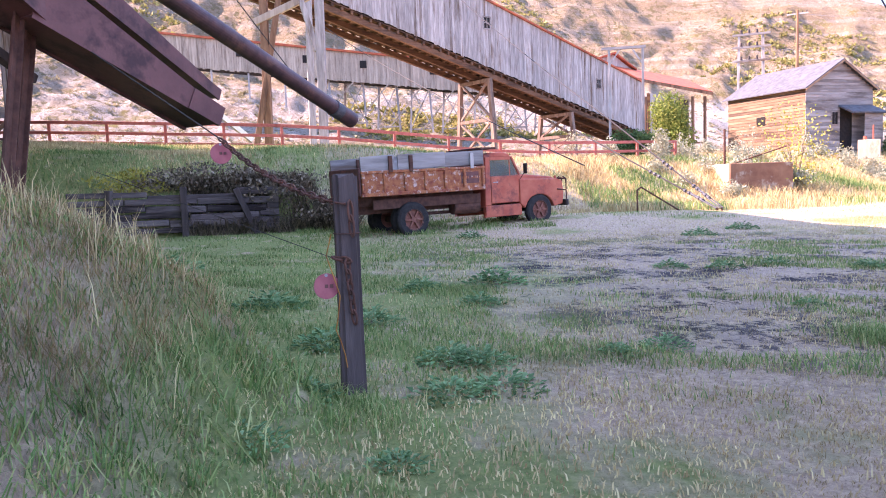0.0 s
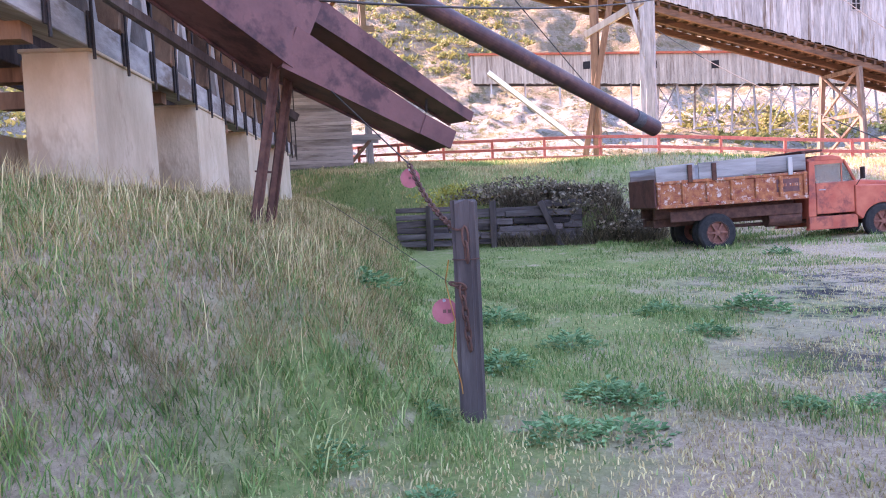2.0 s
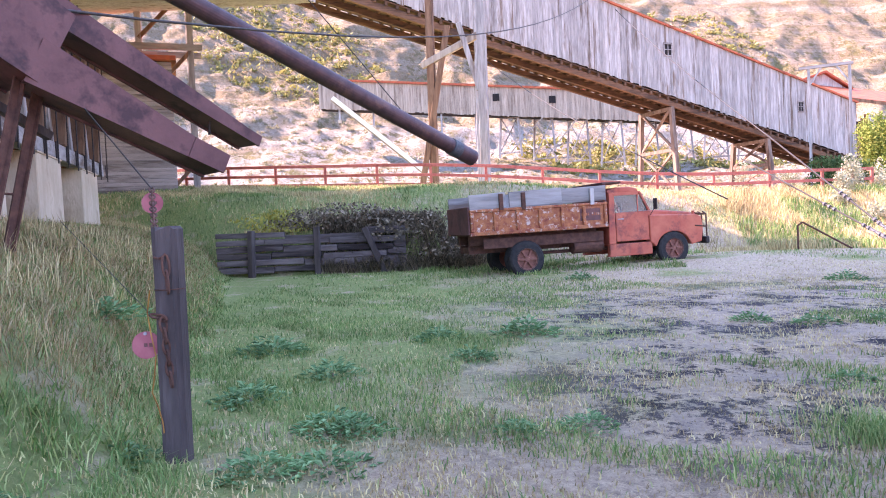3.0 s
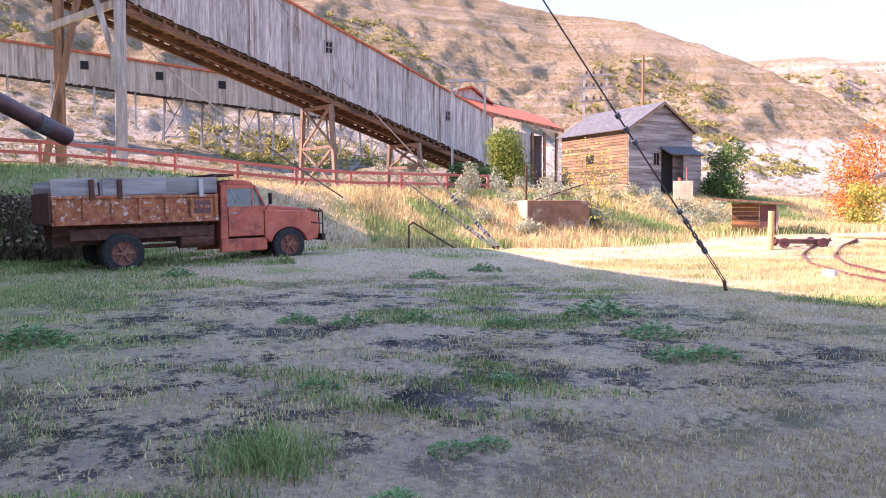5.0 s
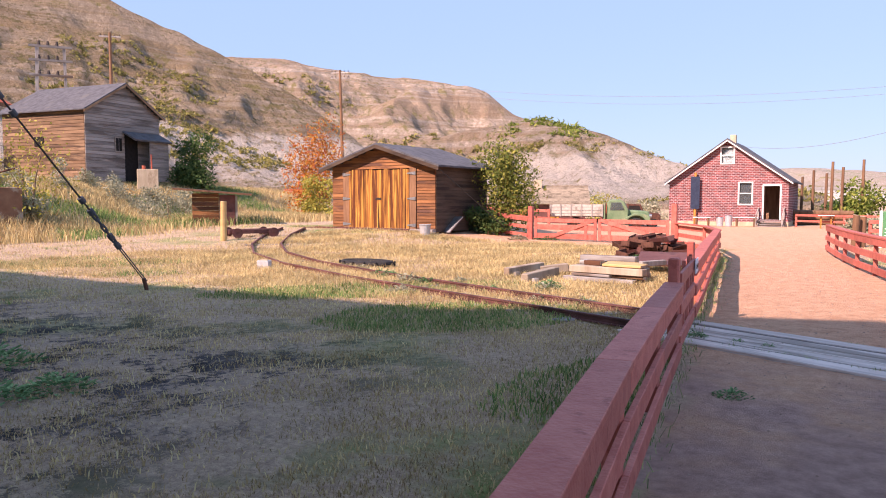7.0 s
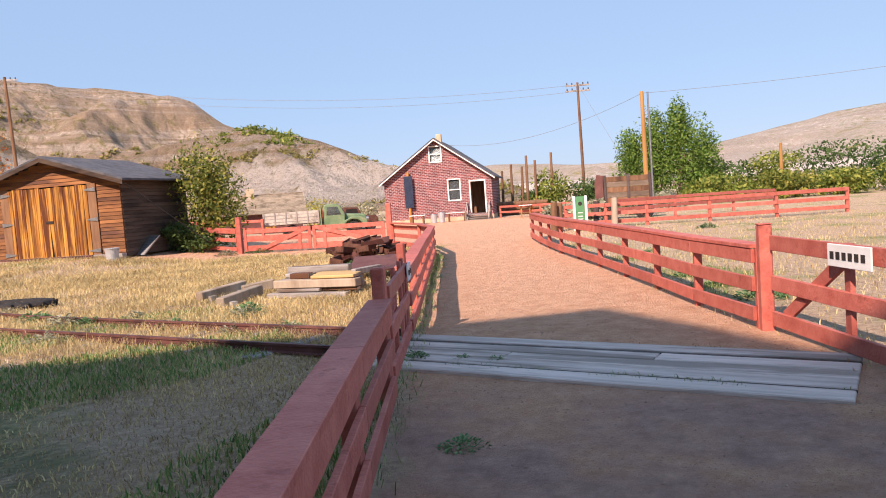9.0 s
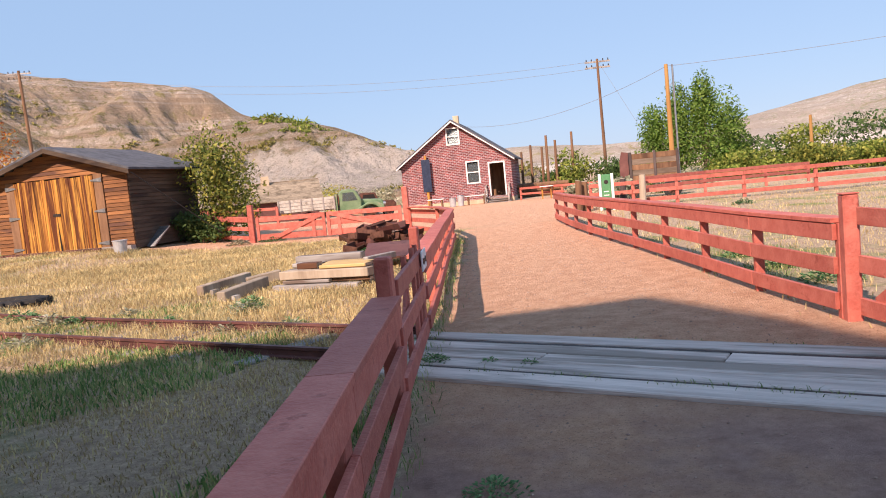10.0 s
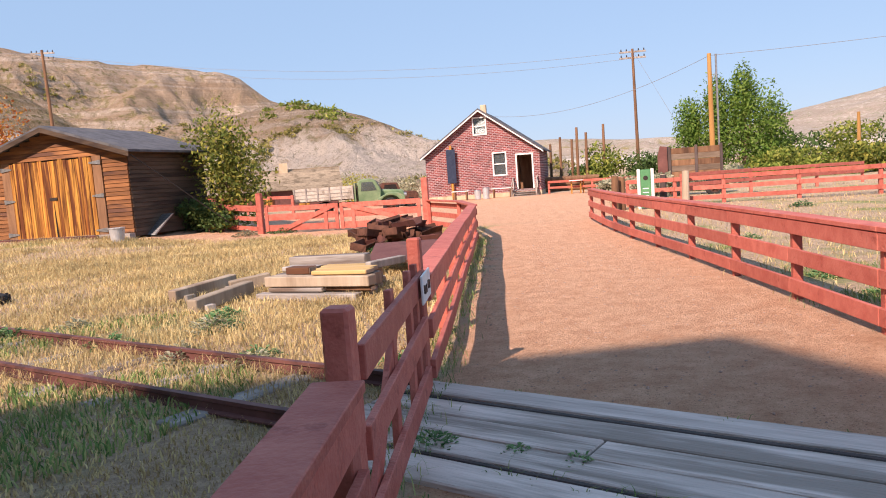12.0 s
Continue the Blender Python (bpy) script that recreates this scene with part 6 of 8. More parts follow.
# ---- lumber, scrap, bucket, small things ----
GL = ground_z(-2.2, 9.0)
for x0, y0, x1, y1, z, wd, th, mt, lab in (
        (-3.1, 8.75, -1.65, 8.45, 0.0, 0.16, 0.09, M_GREYWOOD_X, "grey"), (-3.0, 9.0, -1.55, 8.75, 0.0, 0.2, 0.1, M_GREYWOOD_X, "grey"), (-3.0, 9.4, -1.6, 9.15, 0.0, 0.22, 0.1, M_BROWNWOOD, "brown"), (-3.1, 9.9, -1.7, 9.6, 0.0, 0.25, 0.12, M_GREYWOOD_X, "grey"),
        (-2.95, 8.8, -2.15, 8.62, 0.10, 0.14, 0.05, M_GREYWOOD_X, "grey"), (-2.3, 8.75, -1.5, 8.56, 0.10, 0.12, 0.05, M_BROWNWOOD, "brown"), (-3.0, 8.86, -1.5, 8.55, 0.16, 0.2, 0.13, M_TANWOOD, "brown"), (-3.0, 9.2, -1.55, 8.95, 0.11, 0.2, 0.17, M_GREYWOOD_X, "grey"), (-3.0, 9.6, -1.65, 9.35, 0.12, 0.22, 0.16, M_GREYWOOD_X, "grey"),
        (-2.75, 8.98, -2.4, 8.92, 0.295, 0.2, 0.09, M_SIDING, "brown"), (-2.95, 9.35, -2.45, 9.22, 0.295, 0.24, 0.06, M_GREYWOOD_X, "grey"), (-2.32, 8.80, -1.55, 8.66, 0.30, 0.24, 0.05, M_NEWWOOD, "yellow"), (-2.36, 9.06, -1.58, 8.92, 0.295, 0.24, 0.055, M_NEWWOOD, "yellow"), (-2.4, 9.33, -1.75, 9.21, 0.295, 0.22, 0.05, M_NEWWOOD, "yellow"),
        (-3.3, 10.35, -2.1, 10.3, 0.16, 0.24, 0.22, M_GREYWOOD_X, "grey"), (-3.3, 10.3, -2.0, 10.1, 0.0, 0.26, 0.15, M_GREYWOOD_X, "grey"), (-1.72, 9.1, -1.42, 9.75, 0.285, 0.1, 0.1, M_GREYWOOD, "grey")):
    t = thing("lumber_plank", Matrix.Translation(((x0 + x1) / 2, (y0 + y1) / 2, GL + z - 0.01)), f"{lab} weathered timber lying in the lumber stack" if lab != "yellow" else "yellow fresh-sawn board on top of the lumber stack", "lumber", "stacked lumber")
    h_ = Vector(((x1 - x0) / 2, (y1 - y0) / 2, 0))
    part("board", board(-h_ + Vector((0, 0, th / 2)), h_ + Vector((0, 0, th / 2)), wd, th, 0.01), mt, t)
    part("end_grain", board(h_ + Vector((0, 0, th / 2)), h_ * 1.006 + Vector((0, 0, th / 2)), wd * 0.9, th * 0.85, 0.001), M_TANWOOD, t)
for a, b in (((-4.35, 8.75), (-4.0, 9.8)), ((-3.65, 8.05), (-3.45, 9.2)), ((-3.85, 9.4), (-3.4, 9.75))):
    t = thing("loose_beam", Matrix.Translation((*a, ground_z(*a))), "grey squared beam lying in dry grass", "lumber", "loose beams")
    d = Vector((b[0] - a[0], b[1] - a[1], 0.05))
    part("beam", BM((0, 0, 0.09), d + Vector((0, 0, 0.1)), 0.15, 0.17, 0.012), M_TANWOOD, t)
    part("cross_block", BM(d * 0.2 + Vector((0.15, -0.1, 0.02)), d * 0.2 + Vector((-0.2, 0.1, 0.02)), 0.12, 0.12), M_GREYWOOD, t)
sh = thing("rusty_sheet", pose(-1.75, 11.2, 0.1, 12, 0, 8), "rust-brown steel sheet leaning on the scrap", "sheet")
bm = bmesh.new()
box(bm, -0.55, 0.55, -0.5, 0.5, 0.2, 0.215)
part("plate", bm, M_RUST, sh)
part("rim", B(-0.56, 0.56, -0.52, -0.49, 0.19, 0.225), M_RUSTDARK, sh)
for k in range(34):
    x, y = -2.95 + random.gauss(0, 0.42), 15.0 + random.gauss(0, 0.42)
    d2 = ((x + 2.95) / 1.3) ** 2 + ((y - 15.0) / 1.1) ** 2
    z = max(0.0, 0.5 * (1 - d2)) * random.uniform(0.35, 1.0)
    t = thing("scrap_iron", pose(x, y, ground_z(x, y, False) + z, random.uniform(-12, 12), random.uniform(-14, 14), random.uniform(0, 180)), "bent rusty iron trough in the scrap heap", "scrap", "scrap heap")
    ln = random.uniform(0.4, 0.75)
    bm = bmesh.new()
    prism(bm, [(-0.16, 0.14), (-0.1, 0.0), (0.1, 0.0), (0.16, 0.14), (0.14, 0.14), (0.085, 0.02), (-0.085, 0.02), (-0.14, 0.14)], -ln / 2, ln / 2)
    part("trough", bm, M_RUST if k % 2 else M_RUSTDARK, t)
    part("end_flange", B(-0.17, 0.17, ln / 2 - 0.02, ln / 2, 0.0, 0.15), M_RUSTDARK, t)

bk = thing("bucket", Matrix.Translation((-12.25, 18.75, ground_z(-12.25, 18.75))), "dented galvanised bucket beside the shed", "bucket")
bm = bmesh.new()
tube(bm, (0, 0, 0), (0, 0, 0.42), 0.17, 0.22, 20, False)
tube(bm, (0, 0, 0.01), (0, 0, 0.02), 0.17, 0.17, 20)
tube(bm, (0, 0, 0.40), (0, 0, 0.43), 0.235, 0.235, 20, False)
M_BUCKET = mat("grey_zinc", (0.45, 0.46, 0.48), (0.6, 0.6, 0.62), 8, 0.5, 0.4, bump=0.2)
part("pail", bm, M_BUCKET, bk)
bm = bmesh.new()
for i in range(10):
    a, b = math.pi * i / 10, math.pi * (i + 1) / 10
    tube(bm, (0.22 * math.cos(a), -0.1 * math.sin(a), 0.4 - 0.18 * math.sin(a)), (0.22 * math.cos(b), -0.1 * math.sin(b), 0.4 - 0.18 * math.sin(b)), 0.008, n=5)
part("handle", bm, M_STEEL, bk)
blk = thing("grey_block", pose(-9.83, 7.61, 0.05, 0, 0, 20), "small pale grey block lying in the grass", "block")
part("body", B(-0.14, 0.14, -0.1, 0.1, -0.05, 0.14, 0.012), M_BUCKET, blk)
part("cap", B(-0.1, 0.1, -0.07, 0.07, 0.14, 0.155, 0.005), M_CONC, blk)

# mine-cart axle frame and tyre
ct = thing("cart_frame", pose(-17.3, 14.9, ground_z(-17.3, 14.9), 0, 0, 62) @ Matrix.Scale(0.82, 4), "rusty mine-cart axle frame with small flanged wheels", "cart")
for y in (-0.45, 0.45):
    part("side_beam", B(-1.1, 1.1, y - 0.06, y + 0.06, 0.16, 0.34, 0.01), M_RUST, ct)
for x in (-0.8, 0.8):
    part("axle", T((x, -0.75, 0.2), (x, 0.75, 0.2), 0.05, n=10), M_RUSTDARK, ct)
    for y in (-0.7, 0.7):
        w = part("wheel", T((x, y - 0.05, 0.2), (x, y + 0.05, 0.2), 0.22, 0.2, 20), M_RUST, ct)
for x in (-0.3, 0.3):
    part("cross_beam", B(x - 0.06, x + 0.06, -0.39, 0.39, 0.2, 0.32), M_RUSTDARK, ct)
ty = thing("old_tyre", Matrix.Translation((-8.2, 9.3, ground_z(-8.2, 9.3) + 0.0)), "old black rubber track belt lying in the grass", "tyre")
bm = bmesh.new()
rings = []
for i in range(30):
    a = 2 * math.pi * i / 30
    c = Vector((0.62 * math.cos(a), 0.34 * math.sin(a), 0.12))
    o = Vector((math.cos(a), math.sin(a), 0))
    rings.append([bm.verts.new(c + o * 0.10 * math.cos(t) + Vector((0, 0, 0.075 * math.sin(t) - 0.055))) for t in np.linspace(0, 2 * math.pi, 9)[:-1]])
for i in range(30):
    for j in range(8):
        bm.faces.new((rings[i][j], rings[(i + 1) % 30][j], rings[(i + 1) % 30][(j + 1) % 8], rings[i][(j + 1) % 8]))
part("tread", bm, M_RUBBER, ty)
for i in range(15):
    a = 2 * math.pi * i / 15
    part("lug", B(-0.012, 0.012, -0.02, 0.02, 0.0, 0.12), M_RUBBER, ty).location = (0.73 * math.cos(a), 0.45 * math.sin(a), 0)

# ---- red gate and far yard fence ----
rail_fence("rail_fence", "short red board fence beside the farm gate", [(-11.2, 22.9), (-9.45, 22.1)], 0.85, [(0.78, 0.14), (0.48, 0.14), (0.16, 0.14)], post_w=0.14, cap=True)
fgate = thing("farm_gate", Matrix.Translation((-9.4, 22.1, ground_z(-9.4, 22.1, False))), "double red board farm gate with diagonal braces", "gate")
ga, gb = Vector((0, 0, 0)), Vector((5.75, -1.1, 0))
gu = (gb - ga).normalized()
for p, h in ((ga, 1.3), (gb, 1.42)):
    part("gate_post", B(p.x - 0.09, p.x + 0.09, p.y - 0.09, p.y + 0.09, -0.3, h, 0.015), M_REDFENCE, fgate)
ln = (gb - ga).length
for s0, s1, up in ((0.18, ln / 2 - 0.03, 1), (ln / 2 + 0.03, ln - 0.18, -1)):
    lf = part("leaf", board(gu * s0 + Vector((0, 0, 0.76)), gu * s1 + Vector((0, 0, 0.76)), 0.04, 0.15), M_REDFENCE, fgate)
    for z in (0.5, 0.16):
        part("gate_board", board(gu * s0 + Vector((0, 0, z)), gu * s1 + Vector((0, 0, z)), 0.04, 0.2), M_REDFENCE, lf)
    for s in (s0 + 0.06, s1 - 0.06, (s0 + s1) / 2 + 0.9 * up):
        part("gate_upright", BM(gu * s + Vector((0.01, -0.04, 0.05)), gu * s + Vector((0.01, -0.04, 0.84)), 0.11, 0.035), M_REDFENCE, lf)
    q0, q1 = (s0, s1) if up > 0 else (s1, s0)
    part("gate_brace", BM(gu * (q0 + 0.1 + 0.6 * (up > 0)) + Vector((0.01, -0.05, 0.1)), gu * (q1 - 0.1 * up) + Vector((0.01, -0.05, 0.8)), 0.035, 0.13), M_REDFENCE, lf)
rail_fence("rail_fence", "red board fence with a broad cap between gate and path", [(-3.55, 20.95), (-2.2, 18.4), (-1.36, 15.5)], 0.74, RAILS, rail_side=-1)
rail_fence("rail_fence", "red rail fence in front of the low shed", [(-19.0, 33.5), (-15.5, 33.5), (-12.5, 32.0)], 0.9, [(0.8, 0.14), (0.4, 0.14)], post_w=0.12, cap=False)

# ---- concrete box, low hut and post on the bank ----
cbx = thing("concrete_bin", pose(-25.25, 8.3, 0.5, 0, 0, 74), "rust-stained open concrete bin half buried in the bank", "bin")
M_STAINED = mat("rust_stained_concrete", (0.20, 0.095, 0.06), (0.31, 0.165, 0.10), 1.5, 0.9, bump=0.4, c3=(0.42, 0.36, 0.28), c3_amount=0.3)
part("front_wall", B(0, 2.7, 0, 0.2, -0.5, 1.5, 0.02), M_STAINED, cbx)
part("side_wall", B(0, 0.2, 0.203, 2.6, -0.5, 1.5, 0.02), M_CONC, cbx)
part("side_wall", B(2.5, 2.7, 0.203, 2.6, -0.5, 1.45, 0.02), M_STAINED, cbx)
part("pipe_post", T((0.3, 1.6, 0.8), (0.3, 1.6, 3.1), 0.05, n=10), M_RUSTDARK, cbx)
part("pipe_rail", T((0.3, 1.6, 1.4), (2.6, 0.4, 2.2), 0.03, n=8), M_RUSTDARK, cbx)
hut = thing("low_hut", pose(-23.2, 17.5, 0.6, 0, 0, 46) @ Matrix.Scale(0.85, 4), "low board hut with a sagging tarpaper roof in the bank", "hut")
for k in range(8):
    part("front_board", B(0, 1.3, -0.01 + 0.012 * (k % 2), 0.12, -0.3 + 0.22 * k, -0.09 + 0.22 * k, 0.008), M_SIDING, hut)
part("door", B(1.32, 2.1, -0.05, 0.05, -0.3, 1.38, 0.02), M_RUST, hut)
part("side_wall", B(2.12, 2.22, -0.04, 2.2, -0.3, 1.32), M_GREYWOOD, hut)
part("roof", P([(-0.9, 1.66), (2.9, 1.36), (2.92, 1.44), (-0.9, 1.75)], -0.5, 2.4), M_ROOFGREY, hut)
part("roof_edge", P([(-0.9, 1.63), (2.92, 1.33), (2.92, 1.43), (-0.9, 1.73)], -0.54, -0.503), M_BROWNWOOD, hut)
yp = thing("yellow_post", Matrix.Translation((-17.0, 13.3, ground_z(-17, 13.3))), "short yellow-brown wooden post beside the cart frame", "post")
part("shaft", T((0, 0, -0.2), (0.03, 0, 1.35), 0.11, 0.1, 14), M_NEWWOOD, yp)
part("cut_top", T((0.03, 0, 1.35), (0.03, 0, 1.36), 0.095, 0.09, 14), M_TANWOOD, yp)
rb = thing("red_roofed_hut", pose(-38.43, 40.2, 0.2, 0, 0, 20) @ Matrix.Scale(0.62, 4), "low hut with a bright red metal roof behind the brush", "hut")
part("wall", B(0, 5, 0, 3, 0, 2.3), M_SIDINGDARK, rb)
part("roof", P([(-0.4, 2.3), (1.6, 3.5), (1.6, 3.6), (-0.45, 2.4)], -0.3, 5.3, "x"), M_ROOFRED, rb)
part("roof", P([(1.6, 3.5), (3.5, 2.3), (3.5, 2.4), (1.6, 3.6)], -0.3, 5.3, "x"), M_ROOFRED, rb)
wt = thing("water_trough", pose(-34.2, 24.1, 2.45, 0, 0, 50) @ Matrix.Scale(0.72, 4), "pale concrete trough with red pump in front of the cabin", "trough")
part("basin", B(-0.8, 0.8, -0.5, 0.5, -0.4, 1.2, 0.03), M_CONC, wt)
part("pump", T((0.3, 0, 1.2), (0.3, 0, 2.4), 0.06, n=10), M_TRUCKRED, wt)
part("cans", T((-0.3, 0, 1.2), (-0.3, 0, 1.5), 0.14, n=12), M_TRUCKRED, wt)

# ---- beyond the gate: low shed, green truck, wrecks ----
lsd = thing("low_shed", pose(-20.6, 38.6, -0.2, 0, 0, 23), "long low brown shed with a weathered shingle roof", "shed")
M_SHINGLE = mat("tan_wood_shingles", (0.25, 0.19, 0.135), (0.36, 0.285, 0.205), 6, 0.9, bump=0.6, fine=20, c3=(0.17, 0.13, 0.09), c3_amount=0.4, rnd=0.2)
part("wall", B(0, 7.5, 0, 4, -0.2, 1.5), M_RUST, lsd)
for k in range(7):
    part("shingle_course", P([(-0.35 + k * 0.36, 1.45 + k * 0.17), (0.05 + k * 0.36, 1.66 + k * 0.17), (0.05 + k * 0.36, 1.69 + k * 0.17), (-0.36 + k * 0.36, 1.50 + k * 0.17)], -0.3, 7.8, "x"), M_SHINGLE, lsd)
part("roof_back", P([(2.1, 2.66), (4.4, 1.5), (4.4, 1.56), (2.1, 2.72)], -0.3, 7.8, "x"), M_SHINGLE, lsd)
part("gable", P([(0, 1.5), (4.0, 1.5), (2.1, 2.6)], 7.4, 7.5, "x"), M_DARKWOOD, lsd)
part("chimney", B(4.2, 4.7, 1.8, 2.3, 2.3, 3.1), M_CONC, lsd)
for x in (1.5, 3.2, 5.2):
    part("window", B(x, x + 0.6, -0.03, 0.0, 0.5, 1.2), M_DOORWOOD, lsd)

M_PALEWOOD = mat("peeling_white_boards", (0.42, 0.38, 0.33), (0.58, 0.54, 0.48), 5, 0.8, fine=40, bump=0.4, c3=(0.28, 0.24, 0.2), c3_amount=0.3)
M_GREENTRUCK = mat("faded_green_truck_paint", (0.11, 0.19, 0.10), (0.20, 0.28, 0.16), 3, 0.5, bump=0.1, c3=(0.34, 0.30, 0.2), c3_amount=0.25)
gt = thing("green_truck", pose(-11.6, 33.6, -0.15, 0, 0, 16), "faded green old farm truck with a grey slatted box", "truck")
for x in (0.0, 3.2):
    for y, sd in ((-0.8, -1), (0.8, 1)):
        wheel_parts(gt, x, y, 0.38, 0.38, 0.2, M_RUSTDARK, sd)
part("chassis", B(-1.3, 3.9, -0.4, 0.4, 0.5, 0.68), M_RUSTDARK, gt)
part("box_side", B(-1.3, 1.5, -1.0, -0.96, 0.85, 1.45), M_PALEWOOD, gt)
part("box_side", B(-1.3, 1.5, 0.96, 1.0, 0.85, 1.45), M_PALEWOOD, gt)
part("box_floor", B(-1.3, 1.5, -0.95, 0.95, 0.8, 0.86), M_GREYWOOD_X, gt)
for x in np.linspace(-1.25, 1.45, 6):
    part("stake", B(x - 0.03, x + 0.03, -1.03, -1.0, 0.82, 1.47), M_GREYWOOD, gt)
for z in (0.98, 1.15, 1.32):
    part("slat_line", B(-1.29, 1.49, -1.012, -1.003, z - 0.01, z + 0.01), M_GREYWOOD_X, gt)
part("headboard", B(1.5, 1.6, -0.95, 0.95, 0.7, 1.55), M_GREENTRUCK, gt)
part("cab", P([(1.65, 0.5), (2.75, 0.5), (2.8, 1.15), (2.55, 1.62), (2.35, 1.72), (1.85, 1.72), (1.68, 1.55)], -0.8, 0.8, "y", 0.06), M_GREENTRUCK, gt)
part("side_window", P([(1.85, 1.15), (2.6, 1.15), (2.42, 1.56), (1.9, 1.56)], -0.815, -0.805), M_GLASS, gt)
part("windscreen", P([(2.81, 1.17), (2.83, 1.17), (2.6, 1.6), (2.57, 1.6)], -0.65, 0.65), M_GLASS, gt)
part("bonnet", P([(2.7, 0.6), (3.85, 0.6), (3.95, 0.85), (3.8, 1.1), (2.75, 1.18)], -0.55, 0.55, "y", 0.08), M_GREENTRUCK, gt)
for sg in (-1, 1):
    arch = [(3.2 + 0.5 * math.cos(a), 0.42 + 0.46 * math.sin(a)) for a in np.linspace(math.pi, 0, 11)]
    part("fender", P(arch + [(3.9, 0.5), (3.9, 0.8), (3.6, 0.98), (3.1, 1.0), (2.6, 0.75), (2.5, 0.45)], min(sg * 0.55, sg * 0.88), max(sg * 0.55, sg * 0.88), "y", 0.03), M_GREENTRUCK, gt)
    part("headlamp", T((3.85, sg * 0.65, 0.85), (3.98, sg * 0.65, 0.85), 0.1, 0.1, 14), M_STEEL, gt)
part("bumper", B(3.98, 4.06, -0.85, 0.85, 0.42, 0.55, 0.015), M_RUSTDARK, gt)


def wreck(x, y, yaw, mt, label):
    w = thing("wrecked_truck", pose(x, y, -0.35, 0, 0, yaw), label, "truck", "old wrecks")
    part("cab", P([(-0.7, 0.4), (0.6, 0.4), (0.65, 1.0), (0.4, 1.6), (-0.5, 1.65), (-0.68, 1.4)], -0.75, 0.75, "y", 0.05), mt, w)
    part("window", P([(-0.45, 1.05), (0.45, 1.05), (0.3, 1.5), (-0.4, 1.5)], -0.77, -0.757), M_BLACKHOLE, w)
    part("bonnet", P([(0.6, 0.4), (1.7, 0.4), (1.75, 0.8), (1.6, 1.0), (0.6, 1.05)], -0.5, 0.5, "y", 0.06), mt, w)
    for sg in (-1, 1):
        part("fender", P([(0.7, 0.35), (0.8, 0.7), (1.2, 0.9), (1.6, 0.75), (1.7, 0.35), (1.5, 0.35), (1.4, 0.6), (1.1, 0.65), (0.95, 0.35)], min(sg * 0.5, sg * 0.8), max(sg * 0.5, sg * 0.8), "y"), mt, w)
        wheel_parts(w, 1.2, sg * 0.7, 0.33, 0.33, 0.16, M_RUSTDARK, sg)
    part("frame", B(-2.2, 1.7, -0.35, 0.35, 0.4, 0.52), M_RUSTDARK, w)


wreck(-11.6, 45.5, 20, M_RUSTDARK, "dark rusted truck wreck in the sagebrush")
wreck(-13.6, 47.0, 25, M_ROOFRED, "orange-rust truck wreck in the sagebrush")

# ---- green sign pump, wooden wagon, stump posts ----
M_GREENSIGN = mat("chipped_green_paint", (0.05, 0.20, 0.09), (0.10, 0.30, 0.14), 4, 0.5, bump=0.15, c3=(0.4, 0.42, 0.36), c3_amount=0.12)
gs = thing("information_pillar", Matrix.Translation((2.68, 23.0, -0.02)), "narrow green and white painted information pillar", "sign")
part("panel", B(-0.15, 0.15, -0.05, 0.05, 0.05, 1.2, 0.01), M_GREENSIGN, gs)
for x in (-0.2, 0.2):
    part("edge", B(x - 0.045, x + 0.045, -0.07, 0.07, 0.0, 1.22, 0.01), M_WHITE, gs)
part("emblem", T((0, -0.05, 0.95), (0, -0.062, 0.95), 0.07, 0.07, 14), M_BLACKSTEEL, gs)
for z in (0.4, 0.5, 0.62):
    part("text_bar", B(-0.09, 0.08, -0.056, -0.052, z, z + 0.03), M_WHITE, gs)
for x, y, h, mt in ((1.75, 22.6, 1.1, M_BROWNWOOD), (1.95, 22.9, 1.05, M_BROWNWOOD), (3.85, 23.4, 1.1, M_TANWOOD), (3.3, 24.6, 1.0, M_DARKWOOD)):
    t = thing("stump_post", Matrix.Translation((x, y, -0.05)), "rough short wooden post by the fence corner", "post", "stump posts")
    part("shaft", T((0, 0, -0.2), (0.03, 0, h), 0.12, 0.1, 12), mt, t)
    part("cut_top", T((0.03, 0, h), (0.035, 0, h + 0.02), 0.1, 0.085, 12), M_TANWOOD, t)
wg = thing("hay_wagon", pose(5.1, 32.0, -0.15, 0, 0, -8) @ Matrix.Scale(1.1, 4), "old high-sided wooden wagon with slatted front", "wagon")
for y, sd in ((-0.8, -1), (0.8, 1)):
    for x in (-0.7, 0.8):
        wheel_parts(wg, x, y, 0.36, 0.36, 0.16, M_RUSTDARK, sd)
part("floor", B(-1.1, 1.1, -0.85, 0.85, 0.65, 0.75), M_DARKWOOD, wg)
for k in range(5):
    part("side_plank", B(-0.75, 1.1, -0.88, -0.84, 0.76 + k * 0.215, 0.965 + k * 0.215, 0.006), M_SIDINGDARK if k % 2 else M_BROWNWOOD, wg)
    part("side_plank", B(-0.75, 1.1, 0.84, 0.88, 0.76 + k * 0.215, 0.965 + k * 0.215, 0.006), M_BROWNWOOD, wg)
    part("end_plank", B(1.07, 1.11, -0.83, 0.83, 0.76 + k * 0.215, 0.965 + k * 0.215), M_BROWNWOOD, wg)
for x in (-0.72, 0.2, 1.05):
    part("side_stake", B(x - 0.05, x + 0.05, -0.93, -0.88, 0.6, 1.9), M_DARKWOOD, wg)
part("cab_frame", P([(-1.15, 0.4), (-0.8, 0.4), (-0.8, 1.9), (-1.05, 1.95), (-1.15, 1.6)], -0.85, 0.85), M_RUST, wg)

